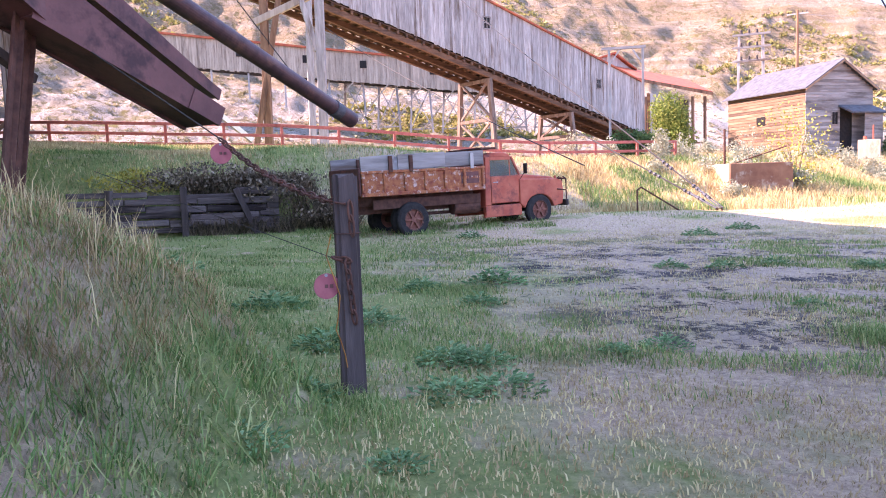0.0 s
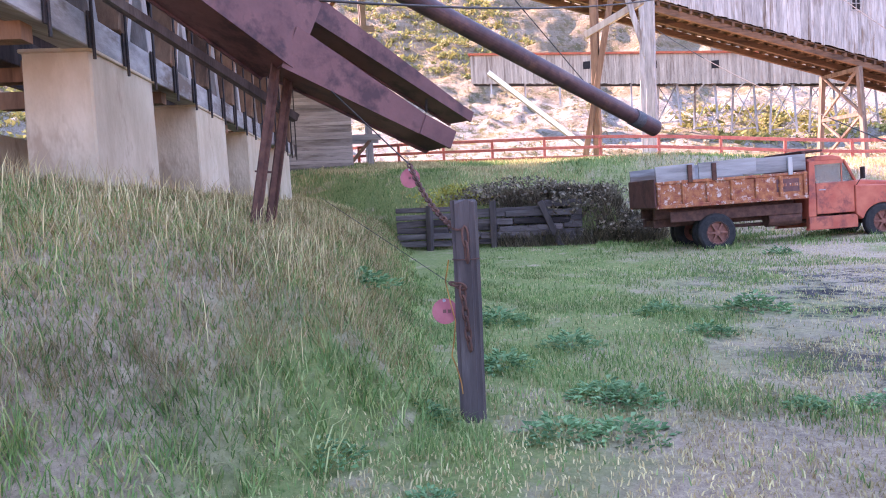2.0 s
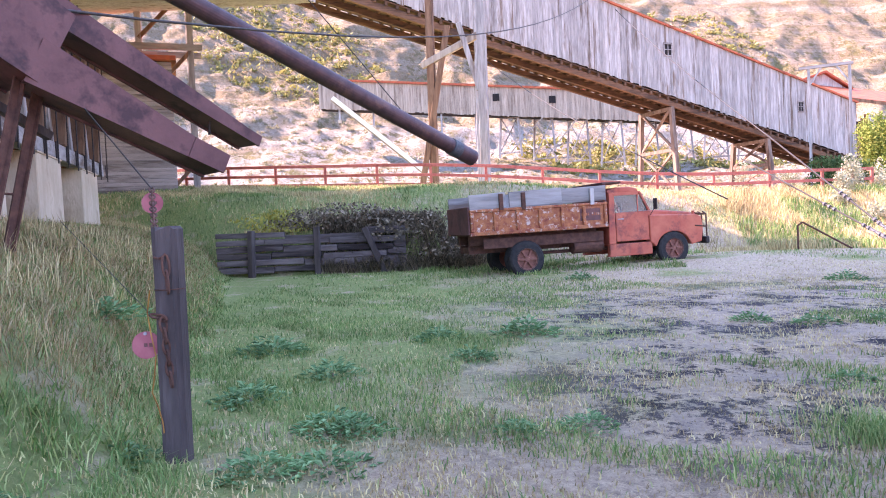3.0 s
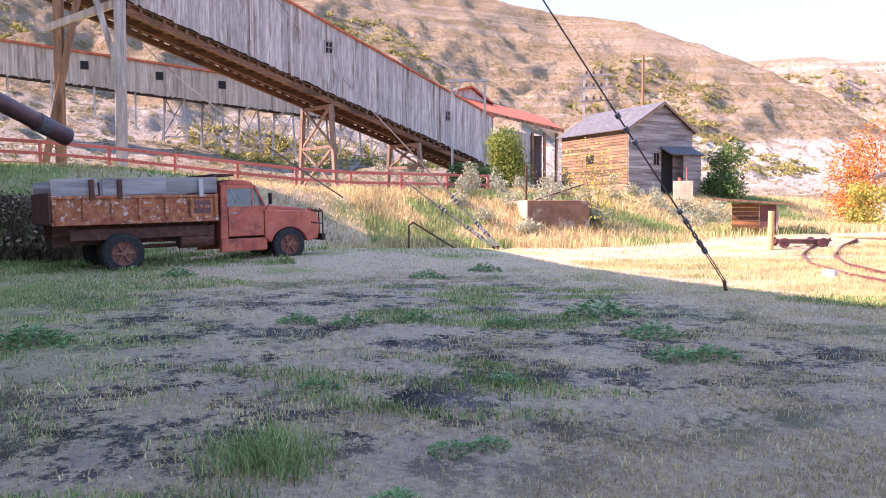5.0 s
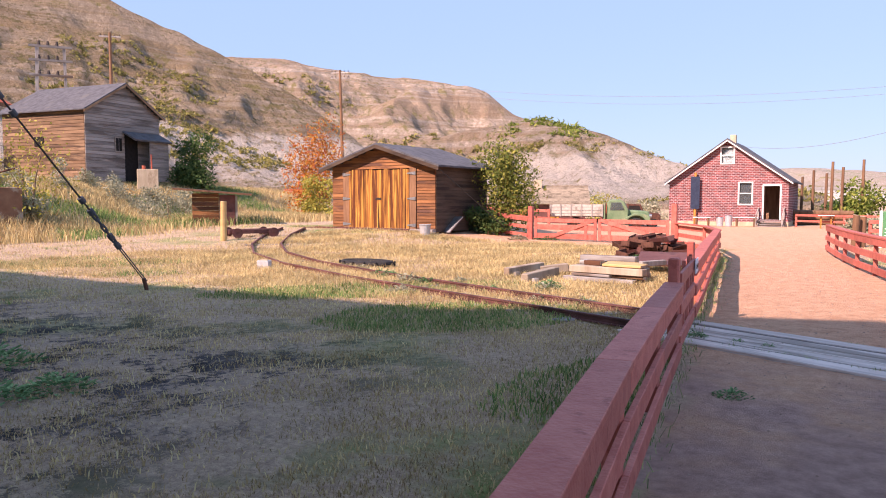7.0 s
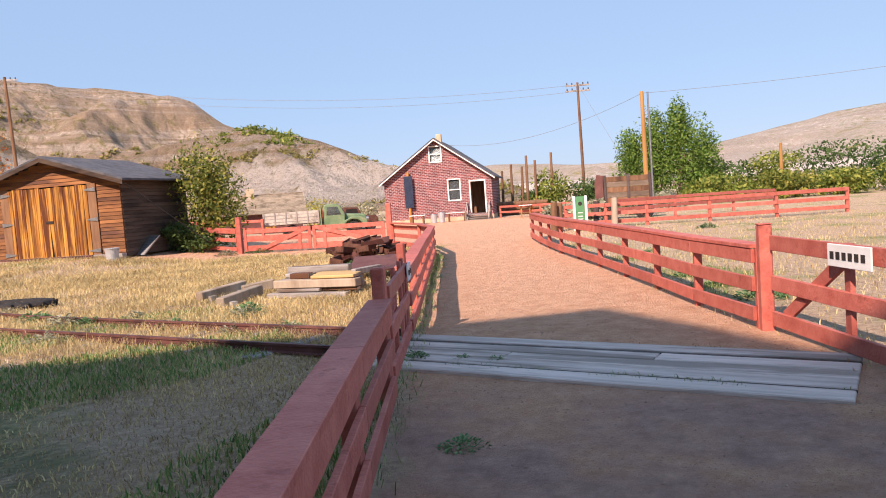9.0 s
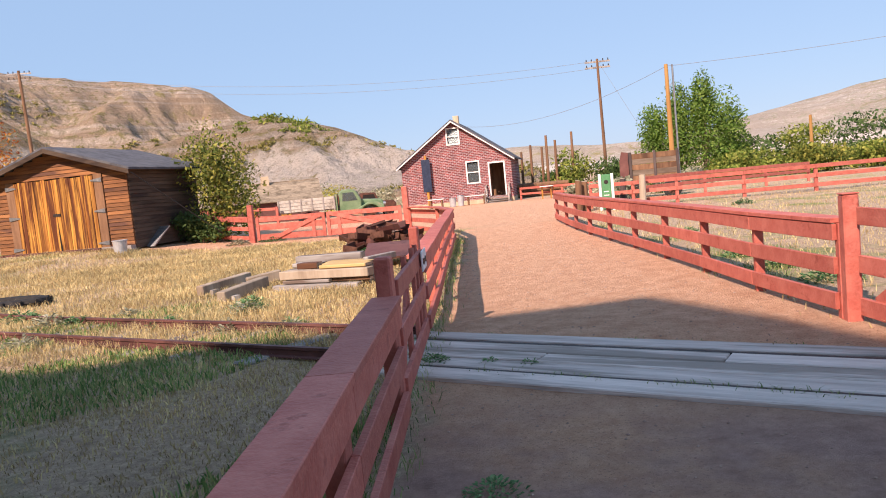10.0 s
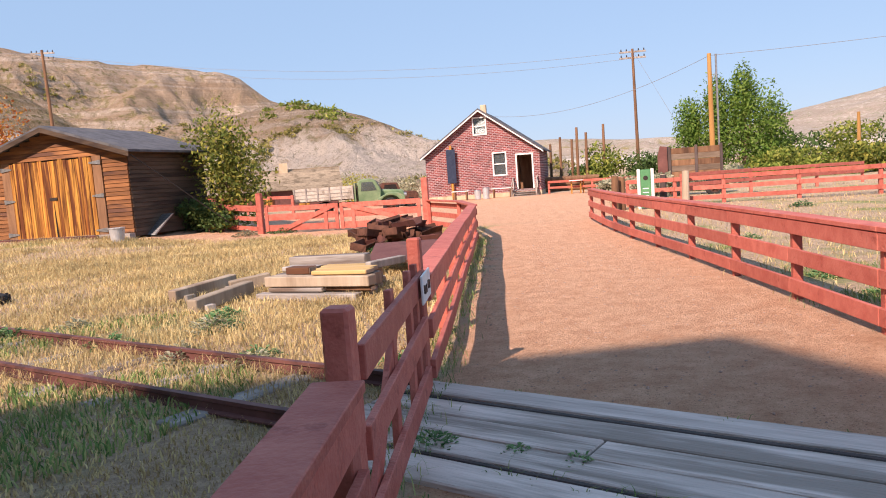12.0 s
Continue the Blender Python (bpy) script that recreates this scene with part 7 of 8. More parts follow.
# ---- in front of the house ----
for x, y, w, lab in ((-8.1, 51.2, 1.2, "white-topped display table on dark legs"), (-5.3, 52.3, 1.7, "low white bench against the brick wall")):
    t = thing("display_table" if w < 1.5 else "bench", Matrix.Translation((x, y, -0.38)), lab, "table")
    part("top", B(-w / 2, w / 2, -0.3, 0.3, 0.62, 0.68, 0.01), M_WHITE, t)
    for sx in (-0.35, 0.35):
        part("leg", B(w * sx - 0.05, w * sx + 0.05, -0.22, 0.22, -0.05, 0.62), M_BROWNWOOD, t)
for x, lab, hh_ in ((-7.0, "grey-green metal bin standing by the wall", 0.62), (-6.4, "galvanised metal bin standing by the wall", 0.75)):
    t = thing("metal_bin", Matrix.Translation((x, 51.9, -0.38)), lab, "bin", "metal bins")
    part("drum", T((0, 0, 0), (0, 0, hh_), 0.22, 0.25, 18), M_BUCKET, t)
    part("lid", T((0, 0, hh_), (0, 0, hh_ + 0.05), 0.27, 0.24, 18), M_STEEL, t)
for x in (0.2, 1.5):
    t = thing("picture_lectern", Matrix.Translation((-0.2 + x * 0.6, 50.6 + x * 0.3, -0.38)), "white-topped slanting display board on orange legs", "display", "slanted displays")
    part("panel", B(-0.45, 0.45, -0.3, 0.3, 0.85, 0.9, 0.01), M_WHITE, t)
    for sx in (-0.3, 0.3):
        part("leg", B(sx - 0.05, sx + 0.05, -0.05, 0.05, -0.05, 0.85), M_DOORWOOD, t)
bs = thing("banner_sign", Matrix.Translation((-9.02, 53.2, -0.4)), "tall dark blue narrow sign on an orange post", "sign")
part("post", B(-0.09, 0.09, 0.03, 0.15, -0.1, 4.0, 0.01), M_DOORWOOD, bs)
M_BLUE = mat("dark_blue_panel", (0.02, 0.03, 0.06), (0.035, 0.05, 0.09), 5, 0.4, bump=0.05)
part("panel", B(-0.33, 0.33, -0.03, 0.03, 1.25, 3.7, 0.01), M_BLUE, bs)
# log stacks at the timber yard
for k in range(18):
    row = k // 6
    t = thing("stacked_log", pose(-1.6 + 0.05 * row, 58.0 + (k % 6) * 0.42 + 0.2 * (row % 2), -0.38 + 0.2 + row * 0.36), "weathered log in the stacked pile behind the house", "log", "log pile")
    part("log", T((-2.0, 0, 0), (3.0, random.uniform(-0.1, 0.1), 0), 0.2, 0.17, 10), M_BROWNWOOD, t)
    part("end_cut", T((-2.01, 0, 0), (-2.0, 0, 0), 0.18, 0.18, 10), M_TANWOOD, t)
for x0, y0, lab in ((3.63, 3.1, "old"),):
    t = thing("fence_notice", pose(3.93, 3.05, 0.74, 0, 0, -79), "weathered white notice board with dark lettering on the fence", "sign")
    part("board", B(-0.28, 0.28, -0.085, -0.07, -0.02, 0.16, 0.004), M_WHITE, t)
    for k in range(6):
        part("lettering", B(-0.24 + k * 0.08, -0.19 + k * 0.08, -0.089, -0.0855, 0.04, 0.10), M_BLACKSTEEL, t)
tp = thing("tall_gate_post", Matrix.Translation((3.62, 4.42, 0)), "taller square red post in the path fence", "post")
part("shaft", B(-0.06, 0.06, -0.06, 0.06, -0.2, 1.01, 0.012), M_REDFENCE, tp)
part("cap", B(-0.064, 0.064, -0.064, 0.064, 1.01, 1.022, 0.004), M_REDFENCE, tp)
pg = thing("path_gate", Matrix.Translation((3.66, 4.33, 0)), "wide red board gate beside the path with a diagonal brace", "gate")
pgd = Vector((0.62, -3.1, 0))
for hz in (0.84, 0.46, 0.12):
    part("gate_rail", board(Vector((0, 0, hz)), pgd + Vector((0, 0, hz - 0.03)), 0.04, 0.14), M_REDFENCE, pg)
for f in (0.36, 0.97):
    part("gate_upright", BM(pgd * f + Vector((0.04, 0, 0.02)), pgd * f + Vector((0.04, 0, 0.9)), 0.04, 0.11), M_REDFENCE, pg)
part("gate_brace", BM(pgd * 0.05 + Vector((0.035, 0, 0.16)), pgd * 0.36 + Vector((0.035, 0, 0.8)), 0.035, 0.11), M_REDFENCE, pg)

wire("stay_wire", (-12.05, 19.5, 2.72), (-10.45, 22.35, 0.28), 0.0, 0.016, "pale stay wire from the shed eave to the ground")
cs = thing("corrugated_sheet", pose(-12.05, 20.3, 0.28, 0, -35, 80), "bent corrugated tin sheet leaning at the shed wall", "sheet")
bm = bmesh.new()
rows_ = [[bm.verts.new((i * 0.045, j * 0.9, 0.02 * (i % 2))) for i in range(24)] for j in range(2)]
for i in range(23):
    bm.faces.new((rows_[0][i], rows_[0][i + 1], rows_[1][i + 1], rows_[1][i]))
part("sheet", bm, M_STEEL, cs)
part("edge_strip", B(0, 1.03, -0.02, 0.0, -0.005, 0.03), M_STEEL, cs)

# ---- plants ----
def leaf_mat(name, ca, cb, cc, trans=0.25):
    m = bpy.data.materials.new(name)
    m.use_nodes = True
    nt = m.node_tree
    N, L = nt.nodes, nt.links
    b = N["Principled BSDF"]
    b.inputs["Roughness"].default_value = 0.7
    b.inputs["Specular IOR Level"].default_value = 0.15
    g = N.new("ShaderNodeNewGeometry")
    r = N.new("ShaderNodeValToRGB")
    e = r.color_ramp.elements
    e[0].color, e[1].color = (*ca, 1), (*cc, 1)
    x = e.new(0.5)
    x.color = (*cb, 1)
    L.new(g.outputs["Random Per Island"], r.inputs[0])
    tc = N.new("ShaderNodeTexCoord")
    n = N.new("ShaderNodeTexNoise")
    n.inputs["Scale"].default_value = 0.9
    n.inputs["Detail"].default_value = 4
    L.new(tc.outputs["Object"], n.inputs["Vector"])
    mr = N.new("ShaderNodeMapRange")
    mr.inputs[1].default_value, mr.inputs[2].default_value, mr.inputs[3].default_value, mr.inputs[4].default_value = 0.3, 0.7, 0.7, 1.3
    L.new(n.outputs[0], mr.inputs[0])
    hs = N.new("ShaderNodeHueSaturation")
    L.new(mr.outputs[0], hs.inputs["Value"])
    L.new(r.outputs[0], hs.inputs["Color"])
    L.new(hs.outputs[0], b.inputs["Base Color"])
    t = N.new("ShaderNodeBsdfTranslucent")
    L.new(hs.outputs[0], t.inputs["Color"])
    mx = N.new("ShaderNodeMixShader")
    mx.inputs[0].default_value = trans
    L.new(b.outputs[0], mx.inputs[1])
    L.new(t.outputs[0], mx.inputs[2])
    L.new(mx.outputs[0], N["Material Output"].inputs["Surface"])
    return m


M_DRYGRASS = leaf_mat("dry_grass_blades", (0.38, 0.26, 0.13), (0.57, 0.44, 0.22), (0.72, 0.60, 0.32))
M_MIXGRASS = leaf_mat("half_dry_grass_blades", (0.21, 0.14, 0.06), (0.40, 0.29, 0.13), (0.62, 0.44, 0.27))
M_GREENGRASS = leaf_mat("green_grass_blades", (0.08, 0.17, 0.05), (0.18, 0.29, 0.09), (0.42, 0.42, 0.18))
M_WEED = leaf_mat("weed_leaves", (0.08, 0.19, 0.08), (0.14, 0.29, 0.12), (0.24, 0.38, 0.18))
M_SAGE = leaf_mat("sage_leaves", (0.28, 0.29, 0.19), (0.38, 0.38, 0.26), (0.48, 0.45, 0.33))
M_BUSH = leaf_mat("bright_green_leaves", (0.09, 0.14, 0.025), (0.18, 0.23, 0.045), (0.36, 0.36, 0.09))
M_DEEPBUSH = leaf_mat("deep_green_leaves", (0.04, 0.09, 0.03), (0.07, 0.13, 0.04), (0.12, 0.18, 0.06))
M_AUTUMN = leaf_mat("orange_autumn_leaves", (0.40, 0.09, 0.03), (0.55, 0.18, 0.04), (0.60, 0.34, 0.06))
M_YELLOW = leaf_mat("yellow_green_leaves", (0.32, 0.28, 0.05), (0.45, 0.38, 0.08), (0.30, 0.33, 0.08))
M_TANGLE = leaf_mat("dead_root_tangle", (0.09, 0.07, 0.05), (0.19, 0.145, 0.10), (0.36, 0.28, 0.19), 0.1)
M_OLIVE = leaf_mat("olive_yellowing_leaves", (0.07, 0.11, 0.025), (0.16, 0.19, 0.04), (0.38, 0.35, 0.08))
M_POPLAR = leaf_mat("poplar_leaves", (0.07, 0.16, 0.03), (0.14, 0.25, 0.05), (0.26, 0.36, 0.09), 0.4)
M_TWIG = mat("twig_bark", (0.20, 0.14, 0.09), (0.32, 0.24, 0.17), 10, 0.9, bump=0.3)
rng_ = np.random.default_rng(7)


def patch_noise(x, y, s, seed=0.0):
    return 0.5 + 0.25 * (np.sin(x * s * 1.3 + 1.7 + seed) * np.cos(y * s * 1.1 - 0.6 + seed * 2) + np.sin(x * s * 2.9 - y * s * 2.3 + 0.4 + seed) * 0.7 + np.sin(x * s * 0.7 + y * s * 1.9 + seed * 3) * 0.6)


def blades_mesh(name, x, y, h, w, lean, material, label):
    """Tapered bent blades of grass rooted at x, y."""
    n = len(x)
    z = ground_np(x, y) - 0.01
    a = rng_.uniform(0, 2 * np.pi, n)
    la = rng_.uniform(0, 2 * np.pi, n)
    le = h * lean * rng_.uniform(0.2, 1.0, n)
    dx, dy = np.cos(a) * w / 2, np.sin(a) * w / 2
    lx, ly = np.cos(la) * le, np.sin(la) * le
    v = np.empty((n, 5, 3), np.float32)
    v[:, 0] = np.stack([x - dx, y - dy, z], 1)
    v[:, 1] = np.stack([x + dx, y + dy, z], 1)
    v[:, 2] = np.stack([x + dx * 0.7 + lx * 0.35, y + dy * 0.7 + ly * 0.35, z + h * 0.6], 1)
    v[:, 3] = np.stack([x - dx * 0.7 + lx * 0.35, y - dy * 0.7 + ly * 0.35, z + h * 0.6], 1)
    v[:, 4] = np.stack([x + lx, y + ly, z + h * (1 - 0.25 * lean)], 1)
    me = bpy.data.meshes.new(name)
    me.vertices.add(n * 5)
    me.vertices.foreach_set("co", v.ravel())
    base = np.arange(n)[:, None] * 5
    loops = (base + np.array([[0, 1, 2, 3, 3, 2, 4]])).astype(np.int32).ravel()
    me.loops.add(n * 7)
    me.loops.foreach_set("vertex_index", loops)
    me.polygons.add(n * 2)
    st = (np.arange(n)[:, None] * 7 + np.array([[0, 4]])).astype(np.int32).ravel()
    me.polygons.foreach_set("loop_start", st)
    me.update(calc_edges=True)
    me.materials.append(material)
    return tagged(new(name, me), label, "grass", kind="stuff")


def scatter(n, x0, x1, y0, y1, keep):
    x, y = rng_.uniform(x0, x1, n), rng_.uniform(y0, y1, n)
    k = rng_.uniform(0, 1, n) < keep(x, y)
    return x[k], y[k]


def on_path(x, y):
    west, east = 0.55 - 0.115 * y, 4.25 - 0.155 * y
    p = (x > west) & (x < east) & (y < 24)
    yard = (y > 19.5) & (y < 55) & (x > -14) & (x < 3)
    return p | yard


def toe_d(x, y):
    toe = np.where(x < -2.4, -11.0 + 0.3 * (x + 2.4), -11.0 - 0.5 * (x + 2.4))
    return toe - y


def coal(x, y):
    return ((x > -12) & (x < -1) & (y > -9) & (y < 2.5)) * np.clip((patch_noise(x, y, 1.5) - 0.42) * 4, 0, 1)


def near_w(x, y):
    """Thins the grass out with the distance from the walk."""
    d = np.hypot(x - 1.5, np.maximum(0, np.maximum(y - 1, -11 - y)))
    return np.clip(1.35 - d / 16.0, 0.10, 1.0)


def setback(x, y):
    return np.where(on_path(x, y), 0.0, 1.0)


# short dry turf over the yard
x, y = scatter(520000, -24, 1.2, -13, 20, lambda x, y: near_w(x, y) * setback(x, y) * (1 - 0.75 * coal(x, y)) * (1 - 0.25 * ((x > -13) & (x < -1.5) & (y > -8) & (y < 1.5))) * (toe_d(x, y) < 0.6) * (1 - 0.75 * np.clip((-6.5 - y) / 3, 0, 1) * np.clip((-1.5 - x) / 3, 0, 1)) * (1 - 0.4 * (patch_noise(x, y, 0.7) > 0.62)))
hh1 = rng_.uniform(0.025, 0.075, len(x)) * (1 + 0.6 * (y > 6))
blades_mesh("short_dry_grass", x, y, hh1, 0.009 + 0.004 * np.clip(np.hypot(x, y + 4) / 10, 0, 2), 0.8, M_DRYGRASS, "short dry straw-coloured turf over the yard")
x, y = scatter(190000, -6, 1.4, -9.5, 5, lambda x, y: setback(x, y) * (1 - 0.7 * coal(x, y)) * np.clip(0.35 + patch_noise(x, y, 1.9, 4.0), 0, 1) * np.clip((x + 7.5) / 5, 0, 1))
blades_mesh("fine_turf", x, y, rng_.uniform(0.015, 0.055, len(x)), 0.006, 1.2, M_MIXGRASS, "fine brownish turf close to the path fence")
# greener turf towards the bank and in patches
x, y = scatter(430000, -22, 0.8, -14.5, 8, lambda x, y: near_w(x, y) * setback(x, y) * np.clip(np.clip((-5.5 - y) / 5, 0, 1) * np.clip((-0.5 - x) / 3, 0, 1) * np.clip((patch_noise(x, y, 1.2, 7.0) - 0.38) * 4, 0.12, 1) + 0.8 * (patch_noise(x, y, 0.45, 2.0) > 0.66), 0, 1) * (1 - coal(x, y)))
blades_mesh("short_green_grass", x, y, rng_.uniform(0.04, 0.12, len(x)), 0.010 + 0.004 * np.clip(np.hypot(x, y + 8) / 10, 0, 2), 0.7, M_GREENGRASS, "short green grass along the foot of the bank")
# tall grass on the south bank, growing in tufts
def bank_keep(x, y):
    return np.clip(toe_d(x, y) / 0.8, 0, 1) * np.clip(1.3 - np.hypot(x - 2, y + 11) / 20, 0.12, 1) * (x < 2.2)


x, y = scatter(300000, -24, 3.0, -19, -10.6, bank_keep)
tx, ty_ = scatter(34000, -24, 3.0, -19, -10.6, bank_keep)
th = rng_.uniform(0.45, 1.5, len(tx)) ** 1.3
rep = 13
x = np.concatenate([x, (tx[:, None] + rng_.normal(0, 0.045, (len(tx), rep))).ravel()])
y = np.concatenate([y, (ty_[:, None] + rng_.normal(0, 0.045, (len(tx), rep))).ravel()])
tuft = np.concatenate([np.full(len(x) - len(tx) * rep, 0.7), np.repeat(th, rep)])
sel = patch_noise(x, y, 0.8, 1.0) + 0.10 * np.clip((-2 - x) / 6, 0, 1)
td = toe_d(x, y)
hb = rng_.uniform(0.06, 0.22, len(x)) * (0.7 + 0.5 * patch_noise(x, y, 2.3, 5.0)) * tuft
far_w = 0.0042 + 0.0010 * np.clip(np.hypot(x - 2, y + 11), 0, 14)
lush = ((x > -2.4) & (td < 0.75)) * 0.5
k = rng_.uniform(0, 1, len(x)) < np.clip(0.24 + 1.6 * np.clip(0.38 - sel, 0, 1) + 0.7 * np.clip(0.85 - td, 0, 1) + lush, 0.08, 0.85)
blades_mesh("tall_green_grass", x[k], y[k], hb[k] * (0.95 + 0.7 * lush[k]), far_w[k] * (0.85 + 0.4 * (td[k] < 0.5) + 0.6 * lush[k]), 1.3, M_GREENGRASS, "tall green grass on the bank below the piers")
blades_mesh("tall_dry_grass", x[~k], y[~k], hb[~k], far_w[~k] * 0.6, 1.4, M_MIXGRASS, "tall half-dry grass on the bank below the piers")
x, y = scatter(4200, -14, 2.2, -17, -11.2, lambda x, y: np.clip(toe_d(x, y) - 0.4, 0, 1))
blades_mesh("seed_stalks", x, y, rng_.uniform(0.22, 0.5, len(x)), 0.0035 + 0.0008 * np.hypot(x - 2, y + 11), 0.45, M_DRYGRASS, "thin dry seed stalks standing above the bank grass")
# west bank: long grass on the slope and crest
x, y = scatter(120000, -36, -21.5, -30, 5, lambda x, y: np.clip((-21.9 - x) / 0.6, 0, 1))
k = (patch_noise(x, y, 0.5, 4.0) + 0.25 * rng_.uniform(-1, 1, len(x)) < 0.50) & (y < -1)
blades_mesh("bank_green_grass", x[k], y[k], rng_.uniform(0.07, 0.24, k.sum()), 0.022, 0.9, M_GREENGRASS, "long green grass on the embankment")
blades_mesh("bank_dry_grass", x[~k], y[~k], rng_.uniform(0.08, 0.28, (~k).sum()), 0.022, 0.9, M_DRYGRASS, "long dry grass on the embankment")
x, y = scatter(15000, -23.4, -21.7, -13.8, -8.4, lambda x, y: 0.4 + 0.6 * (patch_noise(x, y, 2.0, 3.0) > 0.45))
blades_mesh("dead_stems", x, y, rng_.uniform(0.25, 0.95, len(x)), 0.022, 1.5, M_TANGLE, "dead grey stems and roots hanging over the retaining wall")
# north-west bank: tall sunlit straw
x, y = scatter(150000, -45, -16, 1, 40, lambda x, y: np.clip((-20.5 - x + 0.3 * np.maximum(0, 14 - y)) / 4, 0, 1) * np.clip(1.2 - (y - 20) / 30, 0, 1) * ((x < -21) | (y > 14)) * ((x < -20.5) | (y < 23)))
k = patch_noise(x, y, 0.4, 6.0) > 0.6
blades_mesh("bank_straw", x[~k], y[~k], rng_.uniform(0.25, 0.6, (~k).sum()), 0.03, 0.7, M_DRYGRASS, "tall sunlit straw on the northern bank")
blades_mesh("bank_mixed_grass", x[k], y[k], rng_.uniform(0.25, 0.55, k.sum()), 0.03, 0.7, M_GREENGRASS, "yellow-green grass on the northern bank")
# meadow between the rails and the red gate
x, y = scatter(270000, -16, -0.3, 4.5, 23, lambda x, y: setback(x, y) * np.clip(1.25 - (y - 5) / 22, 0.2, 1) * np.clip((0.2 - 0.115 * y - x) / 0.5, 0, 1) * (0.25 + (patch_noise(x, y, 0.6, 3.0) > 0.45)))
blades_mesh("meadow_straw", x, y, rng_.uniform(0.04, 0.19, len(x)), 0.0032 + 0.0005 * y, 1.1, M_DRYGRASS, "loose golden meadow grass beside the rusty rails")
# weeds under the fences and field to the east
x, y = scatter(60000, -1.9, 1.2, -5, 16, lambda x, y: np.exp(-((x - (0.56 - 0.115 * y)) / 0.15) ** 2) * 0.9)
blades_mesh("fence_grass", x, y, rng_.uniform(0.03, 0.15, len(x)), 0.007, 1.1, M_GREENGRASS, "long grass growing under the path fence")
x, y = scatter(90000, 1.6, 26, 1, 46, lambda x, y: np.clip((x - (4.0 - 0.155 * y)) / 0.6, 0, 1) * np.clip(1.3 - np.hypot(x - 2, y) / 26, 0.1, 1))
blades_mesh("field_straw", x, y, rng_.uniform(0.04, 0.12, len(x)), 0.014, 0.8, M_DRYGRASS, "short dry grass of the field beyond the fence")


def leaf_cloud(n, shape, size, droop=0.3):
    """Leaf quads (as a vertex and face list) filling lumps; shape is a list of (centre, radii, weight)."""
    wts = np.array([s[2] for s in shape], float)
    idx = rng_.choice(len(shape), n, p=wts / wts.sum())
    c = np.array([s[0] for s in shape])[idx]
    r = np.array([s[1] for s in shape])[idx]
    d = rng_.normal(size=(n, 3))
    d /= np.linalg.norm(d, axis=1)[:, None]
    rad = rng_.uniform(0.35, 1.08, n) ** 0.6
    p = c + d * r * rad[:, None]
    u = rng_.normal(size=(n, 3))
    u /= np.linalg.norm(u, axis=1)[:, None]
    w = np.cross(u, d + 0.3 * rng_.normal(size=(n, 3)))
    w /= np.linalg.norm(w, axis=1)[:, None] + 1e-6
    s = size * rng_.uniform(0.6, 1.3, n)[:, None]
    v = np.empty((n, 4, 3))
    v[:, 0], v[:, 1], v[:, 2], v[:, 3] = p - u * s, p + w * s * 0.5, p + u * s, p - w * s * 0.5
    return v.reshape(-1, 3), [(4 * i, 4 * i + 1, 4 * i + 2, 4 * i + 3) for i in range(n)]


def bush(name, label, p, w, d, h, n, leaf, material, category="bush", lumps=9, trunk=True, group="", base=0.1, seed=None):
    x, y = p
    z = ground_z(x, y, False) if y < 80 else -0.4
    b = thing(name, Matrix.Translation((x, y, z - 0.03)), label, category, group)
    shape = []
    for i in range(lumps):
        t = rng_.uniform(0, 2 * math.pi)
        rr = rng_.uniform(0.1, 0.75)
        hz = rng_.uniform(base, 0.85)
        k = 0.30 + 0.22 * rng_.uniform()
        f = 1.0 - 0.55 * max(0, hz - 0.45)
        shape.append(((math.cos(t) * rr * w / 2 * f, math.sin(t) * rr * d / 2 * f, hz * h), (w * k * 0.8, d * k * 0.8, h * k * 0.62), k ** 2))
    v, f = leaf_cloud(n, shape, leaf)
    v[:, 2] = np.maximum(v[:, 2], 0.02)
    me = bpy.data.meshes.new("crown")
    me.from_pydata(v.tolist(), [], f)
    me.materials.append(material)
    c = new("crown", me)
    c.parent = b
    if trunk:
        bm = bmesh.new()
        for s in shape[:8]:
            q = Vector(s[0])
            mid = Vector((q.x * 0.4, q.y * 0.4, q.z * 0.55))
            tube(bm, (q.x * 0.05, q.y * 0.05, 0), mid, 0.018 * h * 0.6 + 0.012, 0.012 * h * 0.5 + 0.008, 7)
            tube(bm, mid, q, 0.012 * h * 0.5 + 0.008, 0.006, 6)
        part("stems", bm, M_TWIG, b)
    return b


bush("shrub", "bushy green shrub with yellowing leaves beside the shed", (-10.9, 23.2), 2.5, 2.2, 4.1, 6500, 0.075, M_OLIVE, lumps=24)
bush("shrub", "low dark green growth at the shrub's foot", (-11.4, 22.3), 2.2, 1.2, 1.1, 2500, 0.07, M_DEEPBUSH, lumps=8)
bush("shrub", "dense bright green bush at the conveyor foot", (-47.2, 18.5), 3.8, 3.2, 4.6, 11000, 0.10, M_BUSH, lumps=14)
bush("shrub", "dark green spreading bush under the conveyor", (-47.6, 15.9), 4.6, 3.0, 2.9, 9000, 0.10, M_DEEPBUSH, lumps=12)
bush("shrub", "dark green bush at the cabin corner", (-37.0, 30.2), 3.4, 3.0, 3.8, 6000, 0.11, M_DEEPBUSH, lumps=12)
bush("autumn_tree", "small tree with orange-red autumn leaves behind the shed", (-27.2, 31.0), 3.8, 3.6, 6.3, 5200, 0.085, M_AUTUMN, "tree", 14)
bush("autumn_tree", "yellow-leaved lower branches of the autumn tree", (-24.4, 27.6), 2.0, 1.8, 2.6, 2600, 0.08, M_YELLOW, "tree", 10)
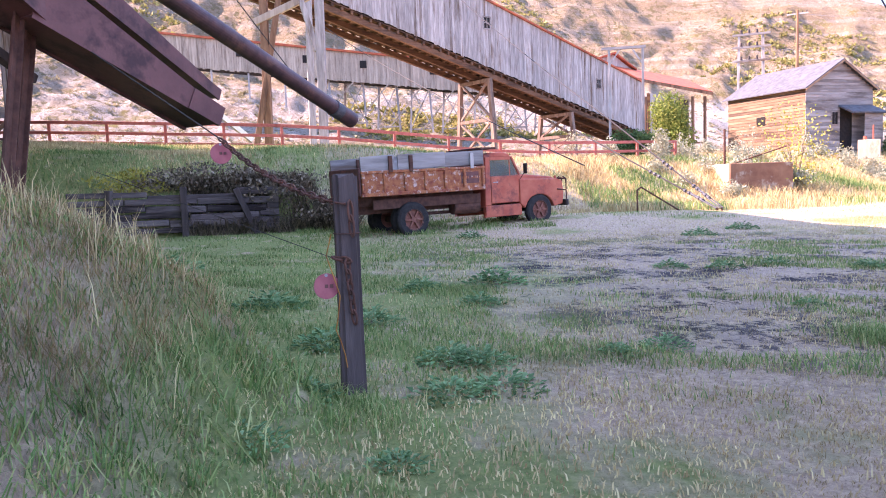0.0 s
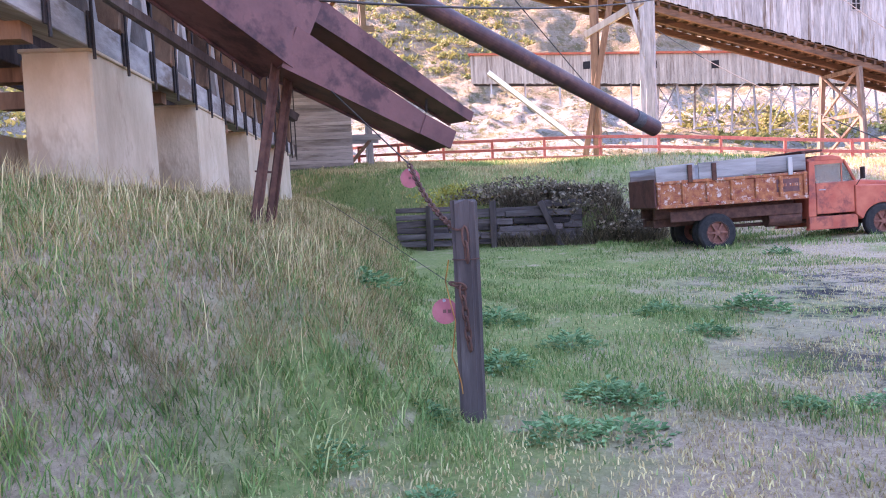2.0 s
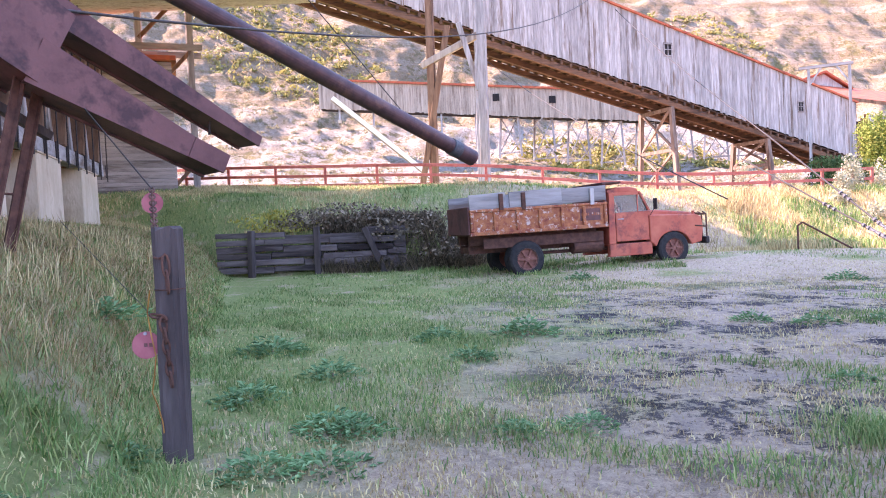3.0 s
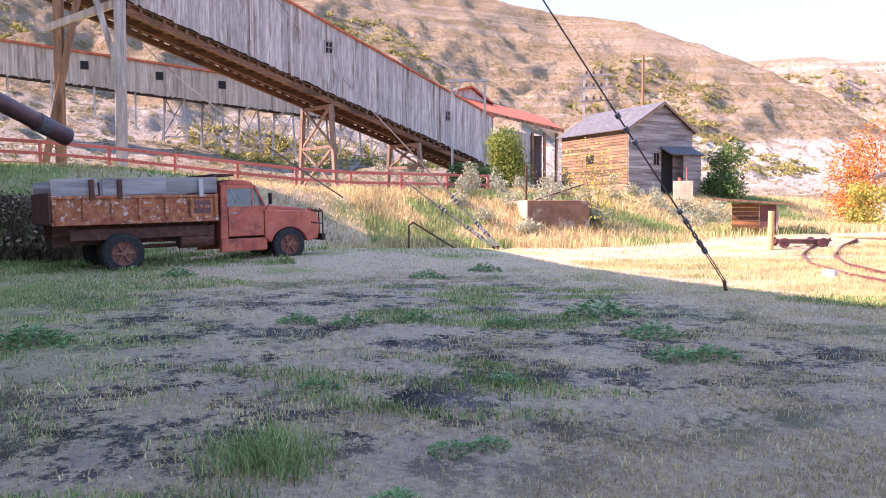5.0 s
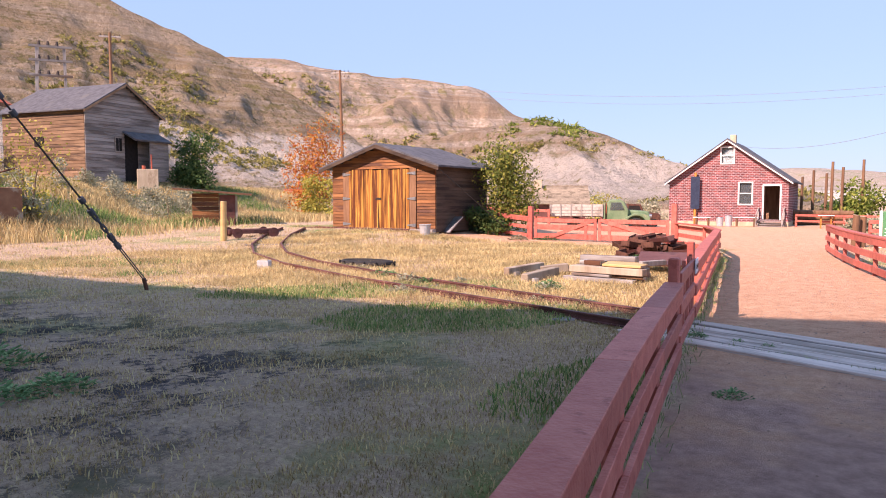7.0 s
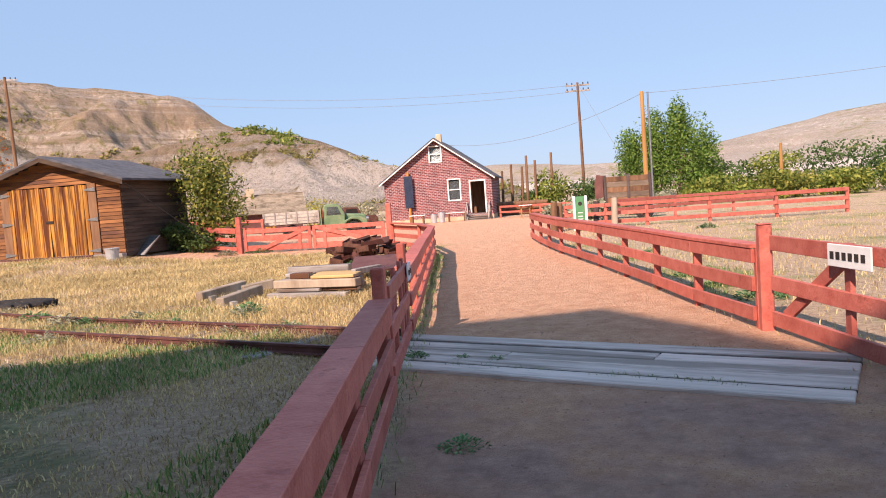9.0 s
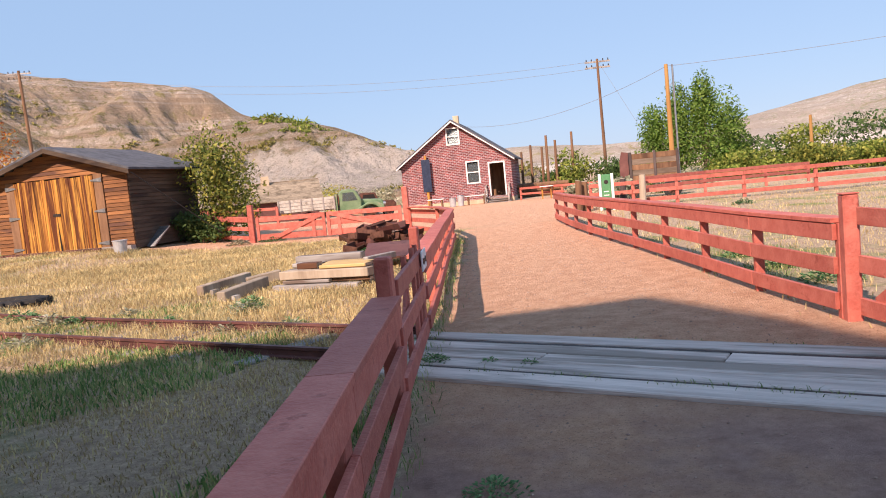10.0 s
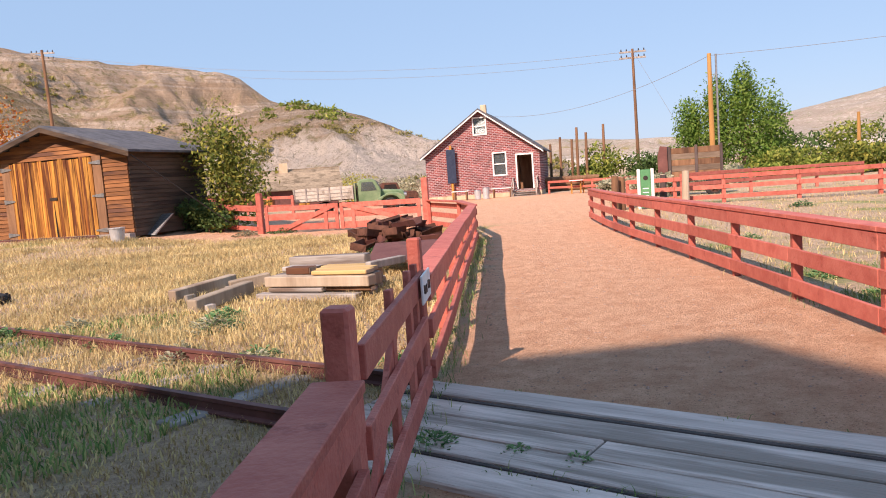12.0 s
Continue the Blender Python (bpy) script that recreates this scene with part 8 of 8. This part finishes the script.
bush("thin_tree", "thin half-bare tree with sparse yellow leaves by the bin", (-25.2, 11.6), 3.2, 2.6, 3.7, 900, 0.07, M_YELLOW, "tree", 18)
bush("thin_tree", "thin twiggy sapling beside the concrete bin", (-26.0, 9.9), 1.6, 1.6, 2.6, 350, 0.06, M_SAGE, "tree", 14)
for k in range(26):
    a = rng_.uniform(0, 1)
    x = -24.5 - 9 * rng_.uniform()
    y = 5.5 + 16 * a
    s = rng_.uniform(0.6, 1.3)
    bush("sagebrush", "pale grey-green sagebrush on the dry bank", (x, y), 1.4 * s, 1.4 * s, 1.0 * s, 700, 0.055, M_SAGE, "bush", 7, group="sagebrush", trunk=True)
for k in range(16):
    x, y = -29 - 5 * rng_.uniform(), 3 + 22 * rng_.uniform()
    s = rng_.uniform(0.7, 1.2)
    bush("sagebrush", "tall pale flowering sagebrush along the crest", (x, y), 1.0 * s, 1.0 * s, 1.5 * s, 600, 0.06, M_SAGE, "bush", 7, group="sagebrush")
for x, y, w, h, mt, lb in ((-22.3, -11.0, 2.2, 1.6, M_TANGLE, "dry tangled brush hanging over the retaining wall"), (-22.8, -13.2, 2.6, 1.2, M_TANGLE, "dry tangled brush hanging over the retaining wall"), (-23.2, -15.6, 2.0, 1.2, M_YELLOW, "yellow-green weeds above the retaining wall"), (-22.2, -9.3, 2.0, 1.8, M_TANGLE, "dry tangled brush behind the truck"), (-22.9, -11.9, 1.8, 1.2, M_TANGLE, "dry tangled brush hanging over the retaining wall"), (-22.9, -14.6, 1.7, 1.1, M_TANGLE, "dry tangled brush hanging over the retaining wall")):
    bush("brush_clump", lb, (x, y), w, w * 1.3, h * 0.75, 900, 0.07, mt, "bush", 10, group="bank brush")
for x, y, w, h, n in ((10.6, 60.5, 2.6, 7.6, 4200), (12.4, 60.0, 2.8, 8.6, 4600), (14.2, 59.5, 3.2, 6.6, 4200), (9.0, 62, 2.6, 6.2, 3400)):
    bush("poplar_tree", "leafy green poplar at the edge of the field", (x, y), w, w, h, int(n * 1.5), 0.125, M_POPLAR, "tree", 26, group="poplars")
for x, y, w, h, mt in ((2.0, 62, 4.2, 3.6, M_BUSH), (5.2, 63, 3.6, 3.0, M_DEEPBUSH), (0.0, 63, 3.5, 2.0, M_DEEPBUSH), (16.5, 62, 5, 3.4, M_DEEPBUSH), (20.5, 62, 6, 3.6, M_BUSH), (25, 62, 6, 4.0, M_DEEPBUSH), (30, 62, 7, 4.2, M_DEEPBUSH), (8.0, 58, 3, 2.0, M_BUSH), (14.5, 55, 5, 2.0, M_BUSH), (18.5, 55, 5, 2.2, M_OLIVE), (23, 55, 5, 2.2, M_BUSH), (28.5, 56, 5, 2.4, M_BUSH)):
    bush("thicket", "green river-bottom thicket beyond the field", (x, y), w, w, h, 2200, 0.16, mt, "bush", 10, group="thickets", trunk=False)
bush("tall_tree", "tall dark green tree standing far to the east", (29.5, 52.0), 6, 6, 13, 6000, 0.24, M_DEEPBUSH, "tree", 18)
for x, y, w, h, mt in ((-20, 50, 4, 2.2, M_BUSH), (-16.5, 52, 4, 2.0, M_YELLOW), (-24, 56, 5, 2.6, M_BUSH), (-13.5, 56, 3, 1.8, M_SAGE), (-28, 60, 5, 2.6, M_BUSH), (-18, 60, 5, 2.4, M_SAGE), (3.5, 44, 2, 1.0, M_SAGE), (6.5, 41, 2.4, 1.1, M_SAGE), (9, 46, 3, 1.2, M_SAGE), (2.0, 40, 2, 0.9, M_SAGE), (3.1, 26.0, 1.4, 1.0, M_SAGE)):
    bush("shrub", "scrubby bush in the rough ground behind the fences", (x, y), w, w, h, 1200, 0.11, mt, "bush", 9, group="scrub", trunk=False)


# broad-leaved weeds in the turf
def weed_proto(seed, size, n, material):
    bm = bmesh.new()
    for i in range(n):
        a = rng_.uniform(0, 2 * math.pi)
        r = size * rng_.uniform(0.1, 1.0)
        p = Vector((math.cos(a) * r, math.sin(a) * r, size * rng_.uniform(0.1, 0.55) * (1.15 - r / size)))
        o = Vector((math.cos(a), math.sin(a), rng_.uniform(-0.2, 0.7))).normalized()
        s = o.cross(Vector((0, 0, 1))).normalized()
        ln, wd = size * rng_.uniform(0.16, 0.3), size * rng_.uniform(0.05, 0.09)
        up = Vector((0, 0, ln * 0.2))
        q = [bm.verts.new(c) for c in (p, p + o * ln * 0.5 + s * wd + up, p + o * ln, p + o * ln * 0.5 - s * wd + up)]
        bm.faces.new(q)
    return bm


WEEDS = [(-7.02, -0.49, 0.5), (-5.23, -0.93, 0.36), (-3.97, -1.64, 0.28), (-3.87, -1.19, 0.28), (-7.72, -4.12, 0.3), (-7.69, -3.17, 0.3), (-8.24, -4.82, 0.28), (-6.62, -2.29, 0.28), (-13.71, -0.73, 0.4), (-14.7, 1.25, 0.4), (-16.24, -6.07, 0.4), (-4.25, -5.41, 0.2), (-3.7, -3.82, 0.22), (-2.16, -4.69, 0.14), (-2.19, -4.98, 0.14), (-1.45, -5.6, 0.16)]
WEEDS2 = [(-7.45, -9.34, 0.36), (-7.76, -8.1, 0.45), (-5.99, -8.9, 0.3), (-3.2, -10.01, 0.3), (-2.95, -9.8, 0.3), (-2.11, -10.3, 0.3), (-2.14, -9.85, 0.3), (-3.02, -8.01, 0.22), (-2.88, -8.56, 0.2), (-6.91, -11.5, 0.45), (-4.25, -10.99, 0.35), (-5.3, -10.4, 0.35), (-4.77, -12.6, 0.4), (-2.33, -11.3, 0.25), (-1.45, -11.74, 0.25), (-0.9, -10.9, 0.2)]
WEEDS3 = [(-1.65, 5.7, 0.22), (-2.54, 5.95, 0.2), (-3.51, 6.3, 0.25), (-2.6, 6.9, 0.25), (-5.44, 6.76, 0.35), (-4.73, 5.36, 0.3), (-9.08, 22.4, 0.4), (-9.54, 21.2, 0.4), (3.7, 13.2, 0.2), (3.9, 7.6, 0.25), (3.75, 8.9, 0.25), (4.1, 6.4, 0.3), (6.3, 20.2, 0.3), (-0.35, 5.5, 0.18), (0.75, 3.62, 0.12), (1.02, 1.32, 0.14), (-2.71, 6.84, 0.3), (-2.9, 7.3, 0.26), (-1.6, 5.48, 0.24), (-2.39, 5.65, 0.2), (-5.02, 6.74, 0.28), (-3.0, 7.65, 0.24), (-1.2, 9.6, 0.3), (-1.0, 11.0, 0.32), (-0.75, 8.2, 0.26), (-4.6, 7.2, 0.25), (-6.6, 7.6, 0.3), (-6.2, 7.3, 0.3), (-7.7, 8.4, 0.25), (0.3, 3.73, 0.16), (1.06, 3.51, 0.12), (-8.5, 21.9, 0.35), (-3.2, 14.0, 0.3), (-2.1, 13.0, 0.3)]
protos = {}
for (x, y, s) in WEEDS + WEEDS2 + WEEDS3:
    pale = y > 4 and x < 0
    key = (pale, int(rng_.integers(0, 3)))
    m = pose(x, y, ground_z(x, y, False) - 0.02, 0, 0, rng_.uniform(0, 360)) @ Matrix.Scale(s / 0.4, 4)
    if key not in protos:
        w = thing("weed", m, "low pale grey-green weed in the dry turf" if pale else "low clump of broad-leaved green weed in the turf", "plant", "yard weeds")
        part("leaves", weed_proto(key[1], 0.4, 190, M_SAGE if pale and key[1] == 0 else M_WEED), M_SAGE if pale and key[1] == 0 else M_WEED, w)
        part("root_crown", T((0, 0, -0.02), (0, 0, 0.06), 0.02, 0.012, 6), M_TWIG, w)
        protos[key] = w
    else:
        src = protos[key]
        c = copy_thing(src, Matrix.Identity(4))
        c.matrix_world = m

# brush along the crests and gullies of the hills
def hill_brush(name, label, target, n, size, test, material, seed):
    """Clumps of leaves rooted on a hill's own surface."""
    r = np.random.default_rng(seed)
    co = np.empty(len(target.data.vertices) * 3)
    target.data.vertices.foreach_get("co", co)
    co = co.reshape(-1, 3)
    co = co[test(co)]
    pick = co[r.integers(0, len(co), n)]
    pts = pick[:, None, :] + r.normal(size=(n, 26, 3)) * np.array([size, size, size * 0.55]) * r.uniform(0.4, 1.3, (n, 1, 1))
    pts = pts.reshape(-1, 3)
    u = r.normal(size=pts.shape) * size * 0.45
    w = r.normal(size=pts.shape) * size * 0.45
    v = np.stack([pts - u, pts + w, pts + u], 1).reshape(-1, 3)
    me = bpy.data.meshes.new(name)
    me.from_pydata(v.tolist(), [], [(3 * i, 3 * i + 1, 3 * i + 2) for i in range(len(pts))])
    me.materials.append(material)
    return tagged(new(name, me), label, "brush", kind="stuff")


def lump_test(s, thr, zmin, zmax, seed):
    return lambda c: (patch_noise(c[:, 0], c[:, 1], s, seed) > thr) & (c[:, 2] > zmin) & (c[:, 2] < zmax)


M_HILLBRUSH = leaf_mat("olive_hill_brush", (0.16, 0.15, 0.05), (0.27, 0.24, 0.08), (0.42, 0.36, 0.12))
M_HILLSAGE = leaf_mat("dusty_hill_sage", (0.20, 0.17, 0.09), (0.32, 0.27, 0.15), (0.44, 0.38, 0.24))
hill_brush("slope_sage", "small dusty sage bushes dotted over the slope", bpy.data.objects["hillside_near"], 5200, 0.32, lambda c: (c[:, 2] > 4) & (c[:, 2] < 45), M_HILLSAGE, 9)
hill_brush("hill_brush", "olive and yellow brush scattered over the slope", bpy.data.objects["hillside_near"], 2600, 0.7, lump_test(0.035, 0.66, 8, 60, 1.0), M_HILLBRUSH, 3)
hill_brush("mesa_brush", "sparse brush in the gullies of the mesa", bpy.data.objects["mesa_far"], 700, 1.3, lump_test(0.02, 0.62, 3, 80, 2.0), M_HILLBRUSH, 4)
hill_brush("crest_brush", "green brush along the crest of the low spur", bpy.data.objects["hill_mid"], 70, 0.9, lambda c: (c[:, 2] > 20) & (patch_noise(c[:, 0], c[:, 1], 0.09, 0.4) > 0.62), M_BUSH, 5)
hill_brush("spur_brush", "low brush on the flank of the spur", bpy.data.objects["hill_mid"], 500, 0.8, lump_test(0.05, 0.6, 1, 18, 3.0), M_HILLBRUSH, 6)

# tufts along the plank joints and round the truck's wheels
x, y = scatter(12000, -0.1, 4.1, 2.2, 5.2, lambda x, y: (np.abs((y - 4.9 + 0.435 * x) / 1.09 + 0.02) < 0.05) * (patch_noise(x, y, 3.0, 1.0) > 0.5) + (np.abs((y - 4.9 + 0.435 * x) / 1.09 + 1.14) < 0.07) * (patch_noise(x, y, 2.4, 2.0) > 0.42))
blades_mesh("joint_grass", x, y, rng_.uniform(0.03, 0.10, len(x)), 0.007, 1.2, M_GREENGRASS, "small green tufts growing in the joints of the planks")
x, y = scatter(16000, -22.3, -17.5, -10.5, -3.0, lambda x, y: np.clip(patch_noise(x, y, 1.6, 2.0) * 1.2 - 0.35, 0, 1))
blades_mesh("truck_grass", x, y, rng_.uniform(0.06, 0.24, len(x)), 0.02, 0.9, M_GREENGRASS, "rank green grass growing round the parked truck")
for cx, cy, n, r, h in ((-2.43, -6.16, 900, 0.24, 0.24), (-7.0, -9.0, 500, 0.3, 0.16), (-4.4, -8.4, 400, 0.25, 0.12), (-1.9, -11.0, 500, 0.25, 0.2), (3.75, 7.4, 500, 0.3, 0.14), (4.0, 9.4, 500, 0.3, 0.12), (3.3, 12.0, 400, 0.3, 0.12)):
    x, y = cx + rng_.normal(0, r, n), cy + rng_.normal(0, r * 0.8, n)
    blades_mesh("grass_tuft", x, y, rng_.uniform(0.4, 1.0, n) * h, 0.008, 0.9, M_GREENGRASS, "bright green clump of grass in the dry turf")

# small stones on the clay path
M_STONE = mat("pinkish_path_stone", (0.30, 0.18, 0.14), (0.52, 0.36, 0.28), 9, 0.9, bump=0.3, coord="Object")
n = 2600
x, y = rng_.uniform(-1.6, 4.2, n), rng_.uniform(-4.5, 14.0, n)
k = on_path(x, y)
x, y = x[k], y[k]
r = rng_.uniform(0.003, 0.010, len(x)) * (1 + 0.06 * np.clip(y, 0, 14))
z = ground_np(x, y) + r * 0.3
v = np.stack([np.stack([x + r * a * rng_.uniform(0.7, 1.3, len(x)), y + r * b * rng_.uniform(0.7, 1.3, len(x)), z + r * c * 0.7], 1) for a, b, c in ((1, 0, 0), (-1, 0, 0), (0, 1, 0), (0, -1, 0), (0, 0, 1), (0, 0, -1))], 1)
tri = [(0, 2, 4), (2, 1, 4), (1, 3, 4), (3, 0, 4), (2, 0, 5), (1, 2, 5), (3, 1, 5), (0, 3, 5)]
peb = mesh_from("path_stones", v.reshape(-1, 3).tolist(), [tuple(6 * q + i for i in t) for q in range(len(x)) for t in tri], M_STONE, False)
tagged(peb, "scattered small pinkish stones on the clay path", "stones", kind="stuff")
